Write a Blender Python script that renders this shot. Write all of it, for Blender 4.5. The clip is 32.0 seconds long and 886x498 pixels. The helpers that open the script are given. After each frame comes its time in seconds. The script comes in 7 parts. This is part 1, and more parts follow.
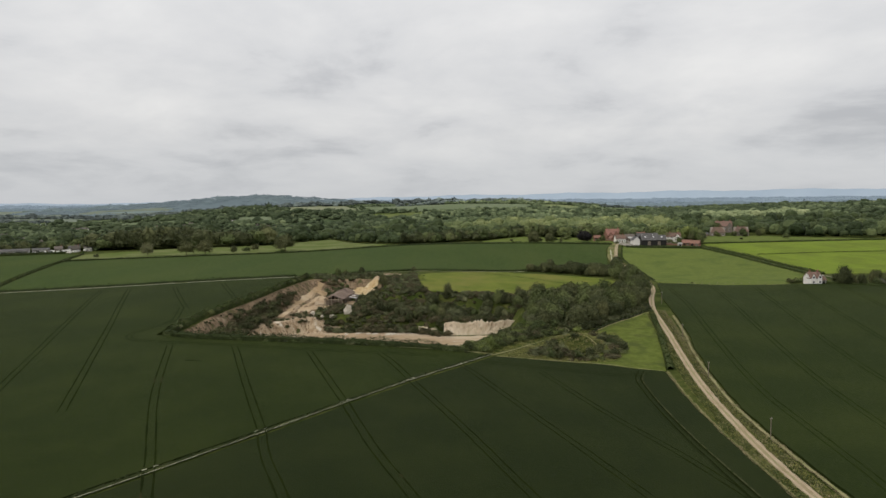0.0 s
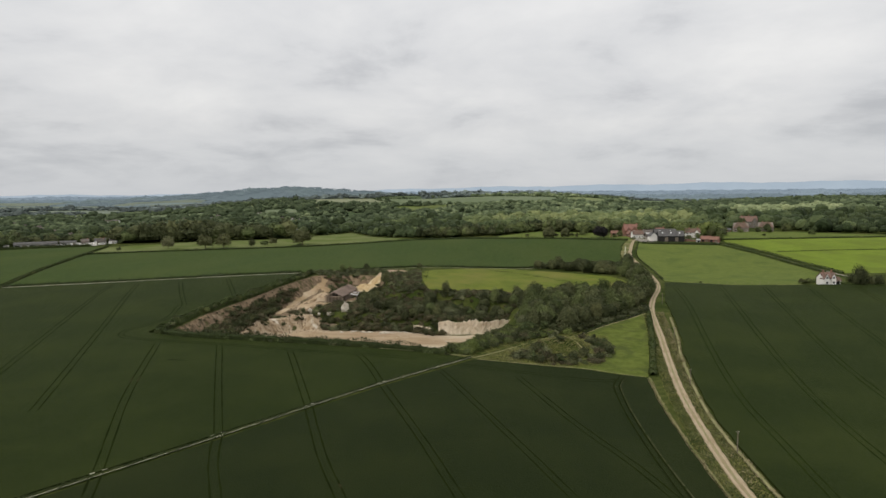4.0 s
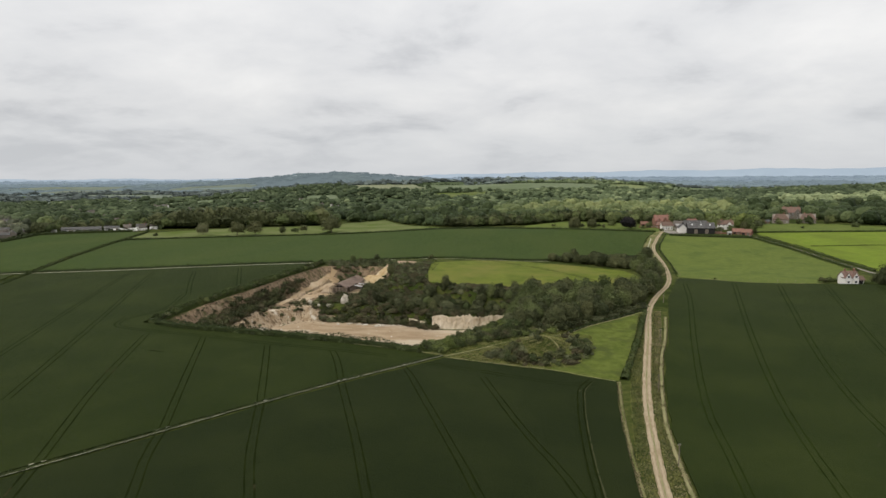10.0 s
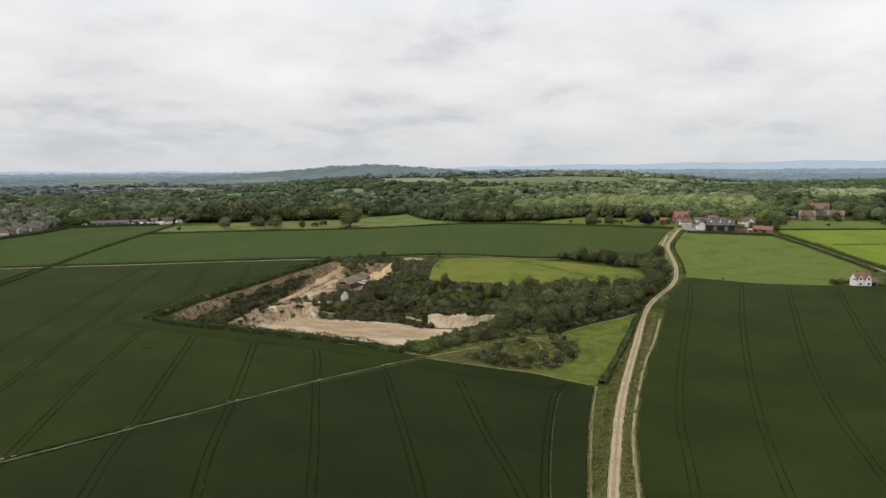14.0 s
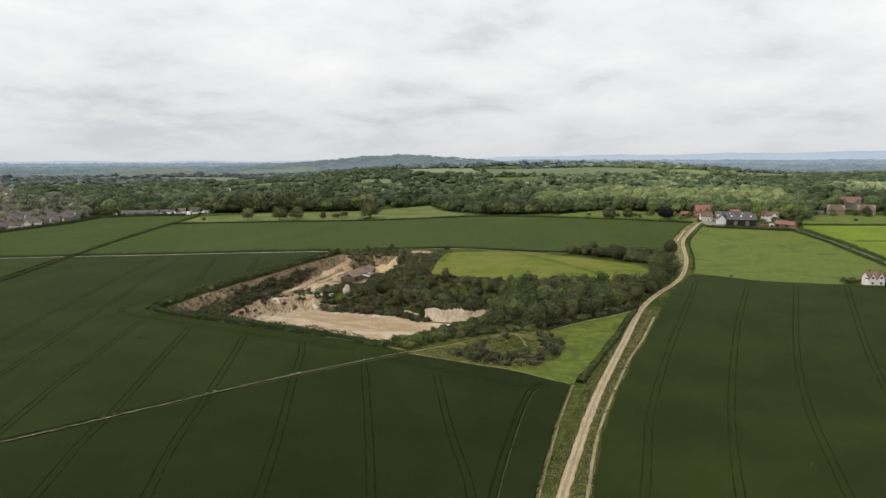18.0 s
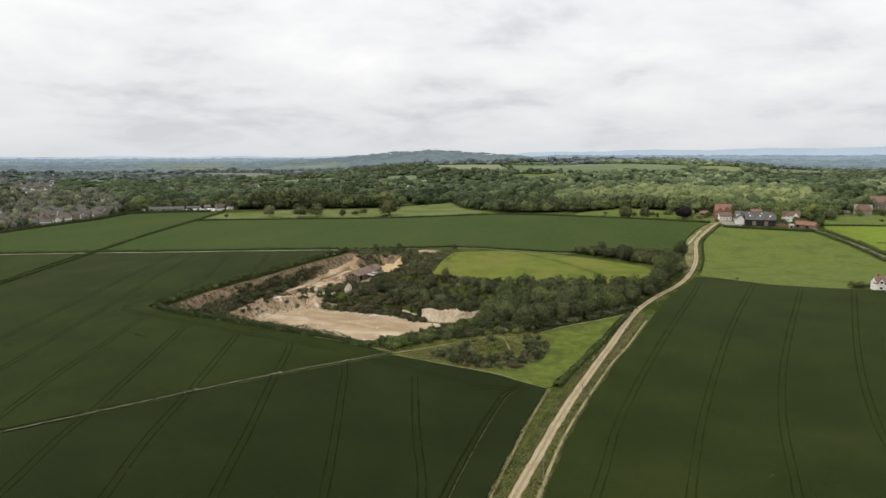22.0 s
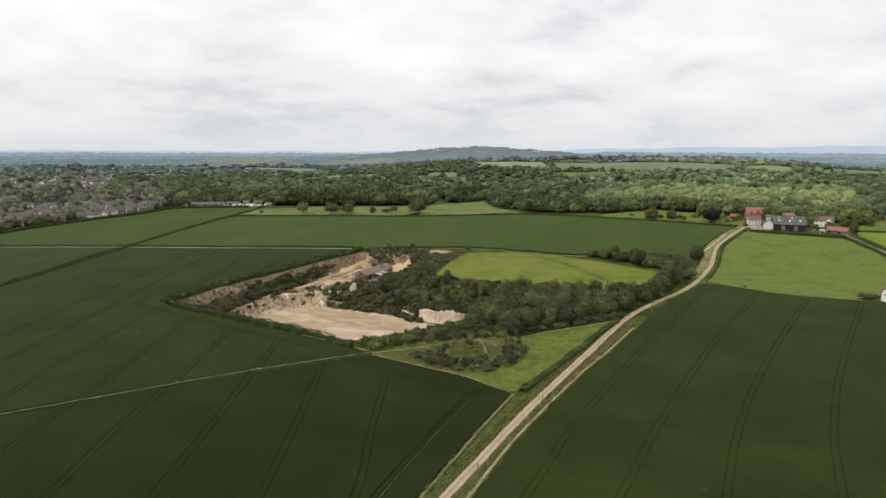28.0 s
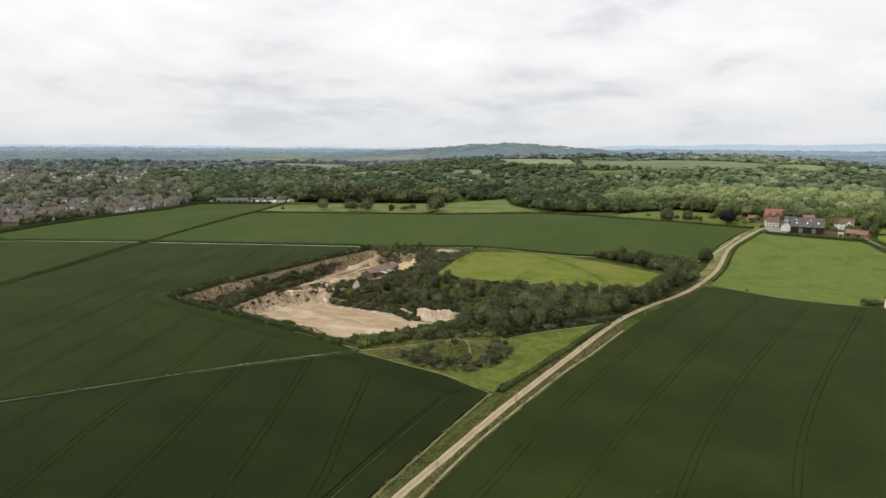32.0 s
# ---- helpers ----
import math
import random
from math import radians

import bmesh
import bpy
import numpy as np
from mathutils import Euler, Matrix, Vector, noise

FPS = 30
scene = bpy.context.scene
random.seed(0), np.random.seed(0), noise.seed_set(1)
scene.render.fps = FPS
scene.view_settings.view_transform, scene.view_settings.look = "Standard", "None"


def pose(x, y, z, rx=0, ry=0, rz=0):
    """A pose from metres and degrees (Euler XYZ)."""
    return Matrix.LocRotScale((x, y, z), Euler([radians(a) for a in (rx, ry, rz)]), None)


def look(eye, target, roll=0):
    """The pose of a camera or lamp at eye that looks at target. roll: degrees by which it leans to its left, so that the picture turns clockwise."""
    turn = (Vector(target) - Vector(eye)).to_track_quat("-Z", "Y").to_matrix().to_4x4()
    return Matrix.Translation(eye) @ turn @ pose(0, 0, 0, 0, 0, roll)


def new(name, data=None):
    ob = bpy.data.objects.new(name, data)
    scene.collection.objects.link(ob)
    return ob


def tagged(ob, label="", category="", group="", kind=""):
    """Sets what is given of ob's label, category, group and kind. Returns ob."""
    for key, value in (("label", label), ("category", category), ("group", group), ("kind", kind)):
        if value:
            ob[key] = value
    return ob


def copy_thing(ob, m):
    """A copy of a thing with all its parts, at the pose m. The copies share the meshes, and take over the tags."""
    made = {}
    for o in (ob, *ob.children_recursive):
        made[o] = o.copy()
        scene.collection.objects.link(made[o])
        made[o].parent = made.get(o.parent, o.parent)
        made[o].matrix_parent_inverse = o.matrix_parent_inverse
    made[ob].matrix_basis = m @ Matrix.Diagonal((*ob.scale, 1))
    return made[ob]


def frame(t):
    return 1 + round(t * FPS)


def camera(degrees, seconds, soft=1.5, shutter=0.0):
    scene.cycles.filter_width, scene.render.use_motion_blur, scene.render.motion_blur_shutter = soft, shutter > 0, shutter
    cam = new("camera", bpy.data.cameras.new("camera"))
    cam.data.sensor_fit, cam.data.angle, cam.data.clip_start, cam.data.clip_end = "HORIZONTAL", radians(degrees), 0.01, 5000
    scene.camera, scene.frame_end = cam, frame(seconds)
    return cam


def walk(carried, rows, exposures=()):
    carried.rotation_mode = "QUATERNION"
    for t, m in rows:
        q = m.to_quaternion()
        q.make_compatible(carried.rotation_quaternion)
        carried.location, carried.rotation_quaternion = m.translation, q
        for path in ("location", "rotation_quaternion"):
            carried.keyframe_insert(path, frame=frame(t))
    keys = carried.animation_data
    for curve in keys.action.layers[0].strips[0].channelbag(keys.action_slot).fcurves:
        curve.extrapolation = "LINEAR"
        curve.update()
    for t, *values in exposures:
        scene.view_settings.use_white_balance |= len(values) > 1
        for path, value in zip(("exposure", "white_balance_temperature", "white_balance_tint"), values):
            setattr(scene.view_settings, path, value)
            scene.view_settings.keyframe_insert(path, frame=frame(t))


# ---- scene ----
cam = camera(69.7, 32.0)
METRES, EYE, TILT, LEAN, TURN = 142.0, 52.0, -4.2, 0.45, 0.0
ROWS = [
    (0.0, 0.0, 0.0, 0.0, 0.0, 0.0, -0.0),
    (0.5, 0.0154, 0.0016, 0.003, 0.33, -0.09, -0.02),
    (1.0, 0.0298, 0.0029, 0.0066, 0.67, -0.19, -0.07),
    (1.5, 0.045, 0.0052, 0.0099, 1.0, -0.29, -0.11),
    (2.0, 0.0605, 0.0066, 0.0134, 1.36, -0.4, -0.14),
    (2.5, 0.0752, 0.0084, 0.0171, 1.72, -0.49, -0.18),
    (3.0, 0.0905, 0.0103, 0.0202, 2.09, -0.61, -0.22),
    (3.5, 0.1061, 0.0121, 0.0223, 2.47, -0.7, -0.24),
    (5.5, 0.1683, 0.0155, 0.0353, 4.05, -1.14, -0.4),
    (6.0, 0.184, 0.0174, 0.0369, 4.42, -1.28, -0.41),
    (6.5, 0.1989, 0.0194, 0.0405, 4.75, -1.44, -0.47),
    (7.0, 0.2142, 0.0209, 0.0434, 5.12, -1.57, -0.52),
    (7.5, 0.2294, 0.0228, 0.0462, 5.49, -1.66, -0.57),
    (8.0, 0.2438, 0.0244, 0.0489, 5.86, -1.72, -0.61),
    (8.5, 0.2596, 0.0258, 0.0517, 6.28, -1.8, -0.64),
    (9.0, 0.2748, 0.0282, 0.0546, 6.69, -1.93, -0.68),
    (9.5, 0.2903, 0.0296, 0.057, 7.08, -2.09, -0.76),
    (10.0, 0.3053, 0.0325, 0.0591, 7.46, -2.21, -0.82),
    (10.5, 0.3213, 0.0341, 0.0615, 7.87, -2.3, -0.88),
    (11.0, 0.3362, 0.036, 0.0647, 8.27, -2.39, -0.93),
    (11.5, 0.3511, 0.0375, 0.0679, 8.63, -2.47, -0.94),
    (12.0, 0.3666, 0.0389, 0.0713, 8.98, -2.57, -0.96),
    (12.5, 0.3815, 0.0403, 0.0748, 9.33, -2.67, -0.98),
    (13.0, 0.3969, 0.042, 0.0775, 9.71, -2.73, -1.0),
    (13.5, 0.4125, 0.0443, 0.0813, 10.1, -2.86, -1.03),
    (14.0, 0.4278, 0.0455, 0.0844, 10.49, -2.97, -1.04),
    (14.5, 0.4427, 0.0473, 0.0875, 10.88, -3.09, -1.07),
    (16.5, 0.5048, 0.0532, 0.0957, 12.52, -3.57, -1.25),
    (17.0, 0.52, 0.0552, 0.0976, 12.89, -3.69, -1.3),
    (17.5, 0.5347, 0.0567, 0.101, 13.23, -3.83, -1.32),
    (18.0, 0.5503, 0.0588, 0.1041, 13.62, -3.95, -1.37),
    (18.5, 0.5655, 0.0602, 0.1071, 14.01, -4.04, -1.4),
    (19.0, 0.5804, 0.0615, 0.1102, 14.41, -4.12, -1.4),
    (19.5, 0.5953, 0.0631, 0.1131, 14.81, -4.18, -1.41),
    (20.0, 0.6106, 0.0639, 0.117, 15.16, -4.22, -1.44),
    (20.5, 0.6255, 0.0658, 0.1199, 15.51, -4.29, -1.46),
    (21.0, 0.641, 0.0675, 0.1233, 15.87, -4.36, -1.52),
    (21.5, 0.6561, 0.0691, 0.1259, 16.23, -4.4, -1.55),
    (22.0, 0.6712, 0.0708, 0.1287, 16.6, -4.47, -1.57),
    (22.5, 0.6862, 0.0724, 0.1314, 16.99, -4.52, -1.61),
    (23.0, 0.7017, 0.0741, 0.1338, 17.43, -4.56, -1.66),
    (23.5, 0.717, 0.0756, 0.1366, 17.87, -4.59, -1.77),
    (24.0, 0.7321, 0.0775, 0.1391, 18.26, -4.65, -1.84),
    (24.5, 0.7469, 0.0786, 0.1421, 18.62, -4.7, -1.9),
    (25.0, 0.7621, 0.0799, 0.1446, 18.98, -4.72, -1.95),
    (25.5, 0.7771, 0.0815, 0.1472, 19.3, -4.77, -2.0),
    (27.5, 0.8397, 0.085, 0.1604, 20.78, -5.01, -2.19),
    (28.0, 0.8549, 0.0863, 0.163, 21.2, -5.04, -2.23),
    (28.5, 0.8697, 0.0881, 0.1661, 21.59, -5.1, -2.26),
    (29.0, 0.885, 0.0895, 0.1691, 21.94, -5.15, -2.28),
    (29.5, 0.9002, 0.0915, 0.1719, 22.31, -5.18, -2.32),
    (30.0, 0.9154, 0.0935, 0.1749, 22.71, -5.26, -2.39),
    (30.5, 0.9306, 0.0944, 0.1778, 23.07, -5.34, -2.45),
    (31.0, 0.946, 0.0958, 0.1808, 23.44, -5.42, -2.52),
    (31.5, 0.9614, 0.0977, 0.1835, 23.8, -5.48, -2.59),
    (32.0, 0.9766, 0.0993, 0.1862, 24.11, -5.53, -2.66),
]
walk(cam, [(t, pose(0, 0, EYE, TILT, LEAN, TURN) @ pose(METRES * x, METRES * y, METRES * z, 90 + pitch, roll, yaw)) for t, x, y, z, yaw, pitch, roll in ROWS],
     [(0.0, -0.26), (10.0, -0.11), (20.0, 0.07), (32.0, 0.16)])

# ---------------------------------------------------------------- world, sun, exposure
SUN_AZ, SUN_EL = 235.0, 52.0     # compass degrees from +y (clockwise), elevation
world = bpy.data.worlds.new("overcast_sky")
scene.world = world
world.use_nodes = True
wn, wl = world.node_tree.nodes, world.node_tree.links
wn.clear()


def wnode(kind, **vals):
    n = wn.new(kind)
    for k, v in vals.items():
        n.inputs[k].default_value = v
    return n


def wmath(op, a, b=None):
    n = wn.new("ShaderNodeMath")
    n.operation = op
    for i, v in enumerate((a, b)):
        if v is None:
            continue
        if hasattr(v, "node"):
            wl.new(v, n.inputs[i])
        else:
            n.inputs[i].default_value = v
    return n.outputs[0]


w_out = wn.new("ShaderNodeOutputWorld")
w_bg = wn.new("ShaderNodeBackground")
w_sky = wn.new("ShaderNodeTexSky")
w_sky.sky_type, w_sky.sun_disc = "NISHITA", False
w_sky.sun_elevation, w_sky.sun_rotation = radians(SUN_EL), radians(SUN_AZ)
w_co = wn.new("ShaderNodeTexCoord")
w_sep = wn.new("ShaderNodeSeparateXYZ")
wl.new(w_co.outputs["Generated"], w_sep.inputs[0])
w_up = wmath("MAXIMUM", w_sep.outputs["Z"], 0.0)
w_den = wmath("ADD", w_up, 0.24)
w_cmb = wn.new("ShaderNodeCombineXYZ")
wl.new(wmath("DIVIDE", w_sep.outputs["X"], w_den), w_cmb.inputs["X"])
wl.new(wmath("DIVIDE", w_sep.outputs["Y"], w_den), w_cmb.inputs["Y"])
w_n1 = wnode("ShaderNodeTexNoise", Scale=1.5, Detail=9.0, Roughness=0.56, Distortion=0.2)
w_n2 = wnode("ShaderNodeTexNoise", Scale=0.5, Detail=3.0, Roughness=0.5)
for n in (w_n1, w_n2):
    wl.new(w_cmb.outputs[0], n.inputs["Vector"])
w_mix = wmath("ADD", wmath("MULTIPLY", w_n1.outputs["Fac"], 0.62), wmath("MULTIPLY", w_n2.outputs["Fac"], 0.38))
w_ramp = wn.new("ShaderNodeValToRGB")
cr = w_ramp.color_ramp
cr.elements[0].position, cr.elements[0].color = 0.38, (0.55, 0.558, 0.578, 1)
cr.elements[1].position, cr.elements[1].color = 0.63, (0.875, 0.868, 0.858, 1)
e = cr.elements.new(0.47)
e.color = (0.73, 0.733, 0.742, 1)
wl.new(w_mix, w_ramp.inputs["Fac"])
# the cloud sheet melts into blue-grey distance just above the horizon and brightens overhead
w_hz = wn.new("ShaderNodeValToRGB")
hr = w_hz.color_ramp
hr.elements[0].position, hr.elements[0].color = 0.0, (1, 1, 1, 1)
hr.elements[1].position, hr.elements[1].color = 0.10, (0, 0, 0, 1)
wl.new(w_up, w_hz.inputs["Fac"])
w_m1 = wn.new("ShaderNodeMix")
w_m1.data_type = "RGBA"
wl.new(wmath("MULTIPLY", w_hz.outputs["Color"], 0.7), w_m1.inputs["Factor"])
wl.new(w_ramp.outputs["Color"], w_m1.inputs["A"])
w_m1.inputs["B"].default_value = (0.66, 0.685, 0.72, 1)
w_br = wmath("ADD", 1.0, wmath("MULTIPLY", wmath("MINIMUM", w_up, 0.5), 0.75))
w_sc = wn.new("ShaderNodeVectorMath")
w_sc.operation = "SCALE"
wl.new(w_m1.outputs["Result"], w_sc.inputs[0])
wl.new(w_br, w_sc.inputs["Scale"])
w_skyk = wn.new("ShaderNodeVectorMath")
w_skyk.operation = "SCALE"
wl.new(w_sky.outputs[0], w_skyk.inputs[0])
w_skyk.inputs["Scale"].default_value = 0.10
w_m2 = wn.new("ShaderNodeMix")
w_m2.data_type = "RGBA"
w_m2.inputs["Factor"].default_value = 0.95
wl.new(w_skyk.outputs[0], w_m2.inputs["A"])
wl.new(w_sc.outputs[0], w_m2.inputs["B"])
wl.new(w_m2.outputs["Result"], w_bg.inputs["Color"])
w_bg.inputs["Strength"].default_value = 1.0
wl.new(w_bg.outputs[0], w_out.inputs["Surface"])

sun_data = bpy.data.lights.new("sun", "SUN")
sun_data.energy, sun_data.angle, sun_data.color = 1.7, radians(14), (1.0, 0.95, 0.87)
sun = new("sun", sun_data)
s_az, s_el = radians(SUN_AZ), radians(SUN_EL)
s_dir = Vector((math.sin(s_az) * math.cos(s_el), math.cos(s_az) * math.cos(s_el), math.sin(s_el)))
sun.matrix_world = look(s_dir * 400, (0, 0, 0))

# ---------------------------------------------------------------- materials
def mat(name, c1, c2, scale=0.3, c3=None, scale3=0.03, mix3=(0.45, 0.62), rough=0.85, spec=0.25, bump=0.0, bscale=4.0, bdist=0.1,
        rand=0.0, island=0.0, tone=False, metal=0.0, sheen=0.0, stretch=(1, 1, 1), local=False, glow=0.0):
    """Two colours mixed by a fine noise, a third by a broad one, with relief; rand and island vary the value."""
    m = bpy.data.materials.new(name)
    m.use_nodes = True
    nt = m.node_tree
    b = nt.nodes["Principled BSDF"]
    co = nt.nodes.new("ShaderNodeTexCoord") if local else nt.nodes.new("ShaderNodeNewGeometry")
    src = co.outputs["Object" if local else "Position"]
    mp = nt.nodes.new("ShaderNodeMapping")
    mp.inputs["Scale"].default_value = stretch
    nt.links.new(src, mp.inputs["Vector"])

    def noise_tex(sc, detail=5.0, rough_=0.6):
        t = nt.nodes.new("ShaderNodeTexNoise")
        t.inputs["Scale"].default_value, t.inputs["Detail"].default_value, t.inputs["Roughness"].default_value = sc, detail, rough_
        nt.links.new(mp.outputs[0], t.inputs["Vector"])
        return t.outputs["Fac"]

    def mixrgb(f, a, b_):
        x = nt.nodes.new("ShaderNodeMix")
        x.data_type = "RGBA"
        for s, v in (("Factor", f), ("A", a), ("B", b_)):
            if hasattr(v, "node"):
                nt.links.new(v, x.inputs[s])
            else:
                x.inputs[s].default_value = v if s == "Factor" else (*v, 1)
        return x.outputs["Result"]

    def rng_map(v, lo, hi, a, b_):
        x = nt.nodes.new("ShaderNodeMapRange")
        nt.links.new(v, x.inputs["Value"])
        for i, q in enumerate((lo, hi, a, b_)):
            x.inputs[1 + i].default_value = q
        return x.outputs[0]

    col = mixrgb(rng_map(noise_tex(scale), 0.35, 0.65, 0, 1), c1, c2)
    if c3:
        col = mixrgb(rng_map(noise_tex(scale3, 4.0), mix3[0], mix3[1], 0, 1), col, c3)
    for k, kind in ((rand, "obj"), (island, "isl")):
        if k:
            if kind == "obj":
                o = nt.nodes.new("ShaderNodeObjectInfo")
                v = o.outputs["Random"]
            else:
                o = nt.nodes.new("ShaderNodeNewGeometry")
                v = o.outputs["Random Per Island"]
            hs = nt.nodes.new("ShaderNodeHueSaturation")
            nt.links.new(rng_map(v, 0, 1, 1 - k, 1 + k), hs.inputs["Value"])
            nt.links.new(rng_map(v, 0, 1, 0.5 + 0.05 * k, 0.5 - 0.05 * k), hs.inputs["Hue"])
            nt.links.new(col, hs.inputs["Color"])
            col = hs.outputs[0]
    if tone:
        a = nt.nodes.new("ShaderNodeAttribute")
        a.attribute_name = "tone"
        hs = nt.nodes.new("ShaderNodeHueSaturation")
        nt.links.new(rng_map(a.outputs["Fac"], 0, 1, 0.5, 1.95), hs.inputs["Value"])
        nt.links.new(rng_map(a.outputs["Fac"], 0, 1, 0.515, 0.475), hs.inputs["Hue"])
        nt.links.new(col, hs.inputs["Color"])
        col = hs.outputs[0]
    nt.links.new(col, b.inputs["Base Color"])
    b.inputs["Roughness"].default_value = rough
    b.inputs["Specular IOR Level"].default_value = spec
    b.inputs["Metallic"].default_value = metal
    if sheen:
        b.inputs["Sheen Weight"].default_value = sheen
        b.inputs["Sheen Roughness"].default_value = 0.45
        b.inputs["Sheen Tint"].default_value = (0.5, 0.62, 0.2, 1)
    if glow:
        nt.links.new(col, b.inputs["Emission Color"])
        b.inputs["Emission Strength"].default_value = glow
    if bump:
        bp = nt.nodes.new("ShaderNodeBump")
        bp.inputs["Strength"].default_value, bp.inputs["Distance"].default_value = bump, bdist
        nt.links.new(noise_tex(bscale, 6.0), bp.inputs["Height"])
        nt.links.new(bp.outputs[0], b.inputs["Normal"])
    return m


M_WHEAT = mat("wheat", (0.0088, 0.0138, 0.0040), (0.0129, 0.0189, 0.0052), 1.3, (0.0173, 0.0233, 0.0065), 0.03, (0.42, 0.68), 0.8, 0.03, 0.6, 3.0, 0.3, sheen=0.05)
M_WHEAT1 = mat("wheat_west", (0.0116, 0.0181, 0.0037), (0.0169, 0.0251, 0.0049), 1.3, (0.0222, 0.0304, 0.0066), 0.03, (0.42, 0.68), 0.8, 0.03, 0.6, 3.0, 0.3, sheen=0.05)
M_WHEAT3 = mat("wheat_east", (0.0122, 0.0192, 0.0042), (0.0178, 0.0265, 0.0056), 1.3, (0.0238, 0.0325, 0.0072), 0.03, (0.42, 0.68), 0.8, 0.03, 0.6, 3.0, 0.3, sheen=0.05)
M_WHEAT6 = mat("wheat_below_lane", (0.0165, 0.0258, 0.0054), (0.0235, 0.0350, 0.0070), 1.3, (0.030, 0.041, 0.0088), 0.03, (0.42, 0.68), 0.8, 0.03, 0.6, 3.0, 0.3, sheen=0.05)
M_WHEAT2 = mat("wheat_back", (0.0278, 0.0464, 0.0099), (0.0406, 0.0637, 0.0137), 0.35, (0.044, 0.0628, 0.0145), 0.022, (0.42, 0.66), 0.8, 0.03, 0.6, 3.0, 0.3, stretch=(1, 0.35, 1), sheen=0.03)
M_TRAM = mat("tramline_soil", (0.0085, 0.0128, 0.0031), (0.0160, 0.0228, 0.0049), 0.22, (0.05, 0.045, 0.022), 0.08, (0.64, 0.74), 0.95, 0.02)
M_THIN = mat("thin_crop", (0.045, 0.05, 0.022), (0.075, 0.078, 0.04), 1.2, (0.02, 0.028, 0.008), 0.6, (0.5, 0.62), rough=0.95, spec=0.02)
M_TARRY = mat("crushed_stems", (0.006, 0.008, 0.0025), (0.010, 0.012, 0.004), 0.8, rough=0.95, spec=0.02)
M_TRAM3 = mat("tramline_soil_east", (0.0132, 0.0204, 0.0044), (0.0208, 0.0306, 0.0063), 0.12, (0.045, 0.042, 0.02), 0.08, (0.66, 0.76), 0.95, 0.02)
M_MEADOW = mat("meadow_grass", (0.084, 0.112, 0.017), (0.136, 0.158, 0.026), 0.11, (0.150, 0.150, 0.036), 0.035, (0.46, 0.66), 0.85, 0.04, 0.7, 2.0, 0.3)
M_PADDOCK = mat("paddock_grass", (0.074, 0.098, 0.018), (0.118, 0.142, 0.030), 0.3, (0.066, 0.082, 0.021), 0.1, (0.48, 0.62), 0.85, 0.04, 0.7, 2.0, 0.3)
M_PASTURE = mat("pasture_grass", (0.088, 0.117, 0.025), (0.122, 0.150, 0.034), 0.3, (0.078, 0.108, 0.024), 0.05, (0.50, 0.66), 0.85, 0.04, 0.6, 2.0, 0.3)
M_BRIGHT = mat("bright_pasture", (0.125, 0.178, 0.02), (0.155, 0.205, 0.027), 0.15, (0.115, 0.15, 0.022), 0.03, (0.45, 0.62), 0.85, 0.04, 0.5, 2.0, 0.3)
M_PALE = mat("pale_grass", (0.118, 0.138, 0.05), (0.15, 0.168, 0.066), 0.12, (0.085, 0.115, 0.025), 0.03, (0.42, 0.62), 0.9, 0.04, 0.5, 2.0, 0.3)
M_ROUGH = mat("rough_grass", (0.045, 0.06, 0.014), (0.085, 0.092, 0.026), 0.4, (0.032, 0.046, 0.01), 0.06, (0.45, 0.6), 0.95, 0.03, 0.8, 2.5, 0.4)
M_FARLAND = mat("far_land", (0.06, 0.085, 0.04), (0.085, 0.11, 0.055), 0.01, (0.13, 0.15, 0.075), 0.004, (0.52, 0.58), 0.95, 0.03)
M_CHALK = mat("chalk_floor", (0.305, 0.217, 0.124), (0.40, 0.298, 0.182), 0.25, (0.485, 0.390, 0.272), 0.04, (0.46, 0.66), 0.95, 0.03, 0.6, 1.0, 0.2, stretch=(0.6, 1.2, 1))
M_CLIFF = mat("chalk_face", (0.44, 0.35, 0.245), (0.27, 0.195, 0.12), 0.45, (0.62, 0.55, 0.43), 0.10, (0.54, 0.66), 0.95, 0.03, 1.0, 0.8, 0.6, stretch=(1, 1, 0.35))
M_WHITE = mat("white_chalk_face", (0.72, 0.62, 0.48), (0.56, 0.46, 0.33), 0.6, (0.26, 0.185, 0.11), 0.35, (0.56, 0.68), 0.95, 0.03, 1.0, 1.6, 0.5, stretch=(1, 1, 0.35))
M_ROCK = mat("chalk_rock", (0.62, 0.575, 0.49), (0.46, 0.40, 0.31), 0.5, None, rough=0.95, spec=0.1, bump=0.9, bscale=1.5, bdist=0.4)
M_SAND = mat("yellow_spoil", (0.40, 0.285, 0.14), (0.50, 0.38, 0.215), 0.5, (0.56, 0.47, 0.32), 0.16, (0.5, 0.65), 0.95, 0.1, 0.8, 1.2, 0.4)
M_TRACK = mat("chalk_track", (0.235, 0.18, 0.108), (0.31, 0.245, 0.155), 0.6, (0.35, 0.285, 0.19), 0.12, (0.45, 0.62), 0.95, 0.1, 0.5, 4.0, 0.08)
M_RUT = mat("worn_chalk", (0.35, 0.28, 0.185), (0.41, 0.335, 0.23), 0.7, (0.29, 0.225, 0.14), 0.15, (0.5, 0.62), 0.95, 0.1, 0.4, 4.0, 0.06)
M_STRAW = mat("dry_grass", (0.28, 0.255, 0.13), (0.215, 0.205, 0.10), 0.5, (0.15, 0.165, 0.06), 0.12, (0.5, 0.65), 0.95, 0.1, 0.5, 4.0, 0.1)
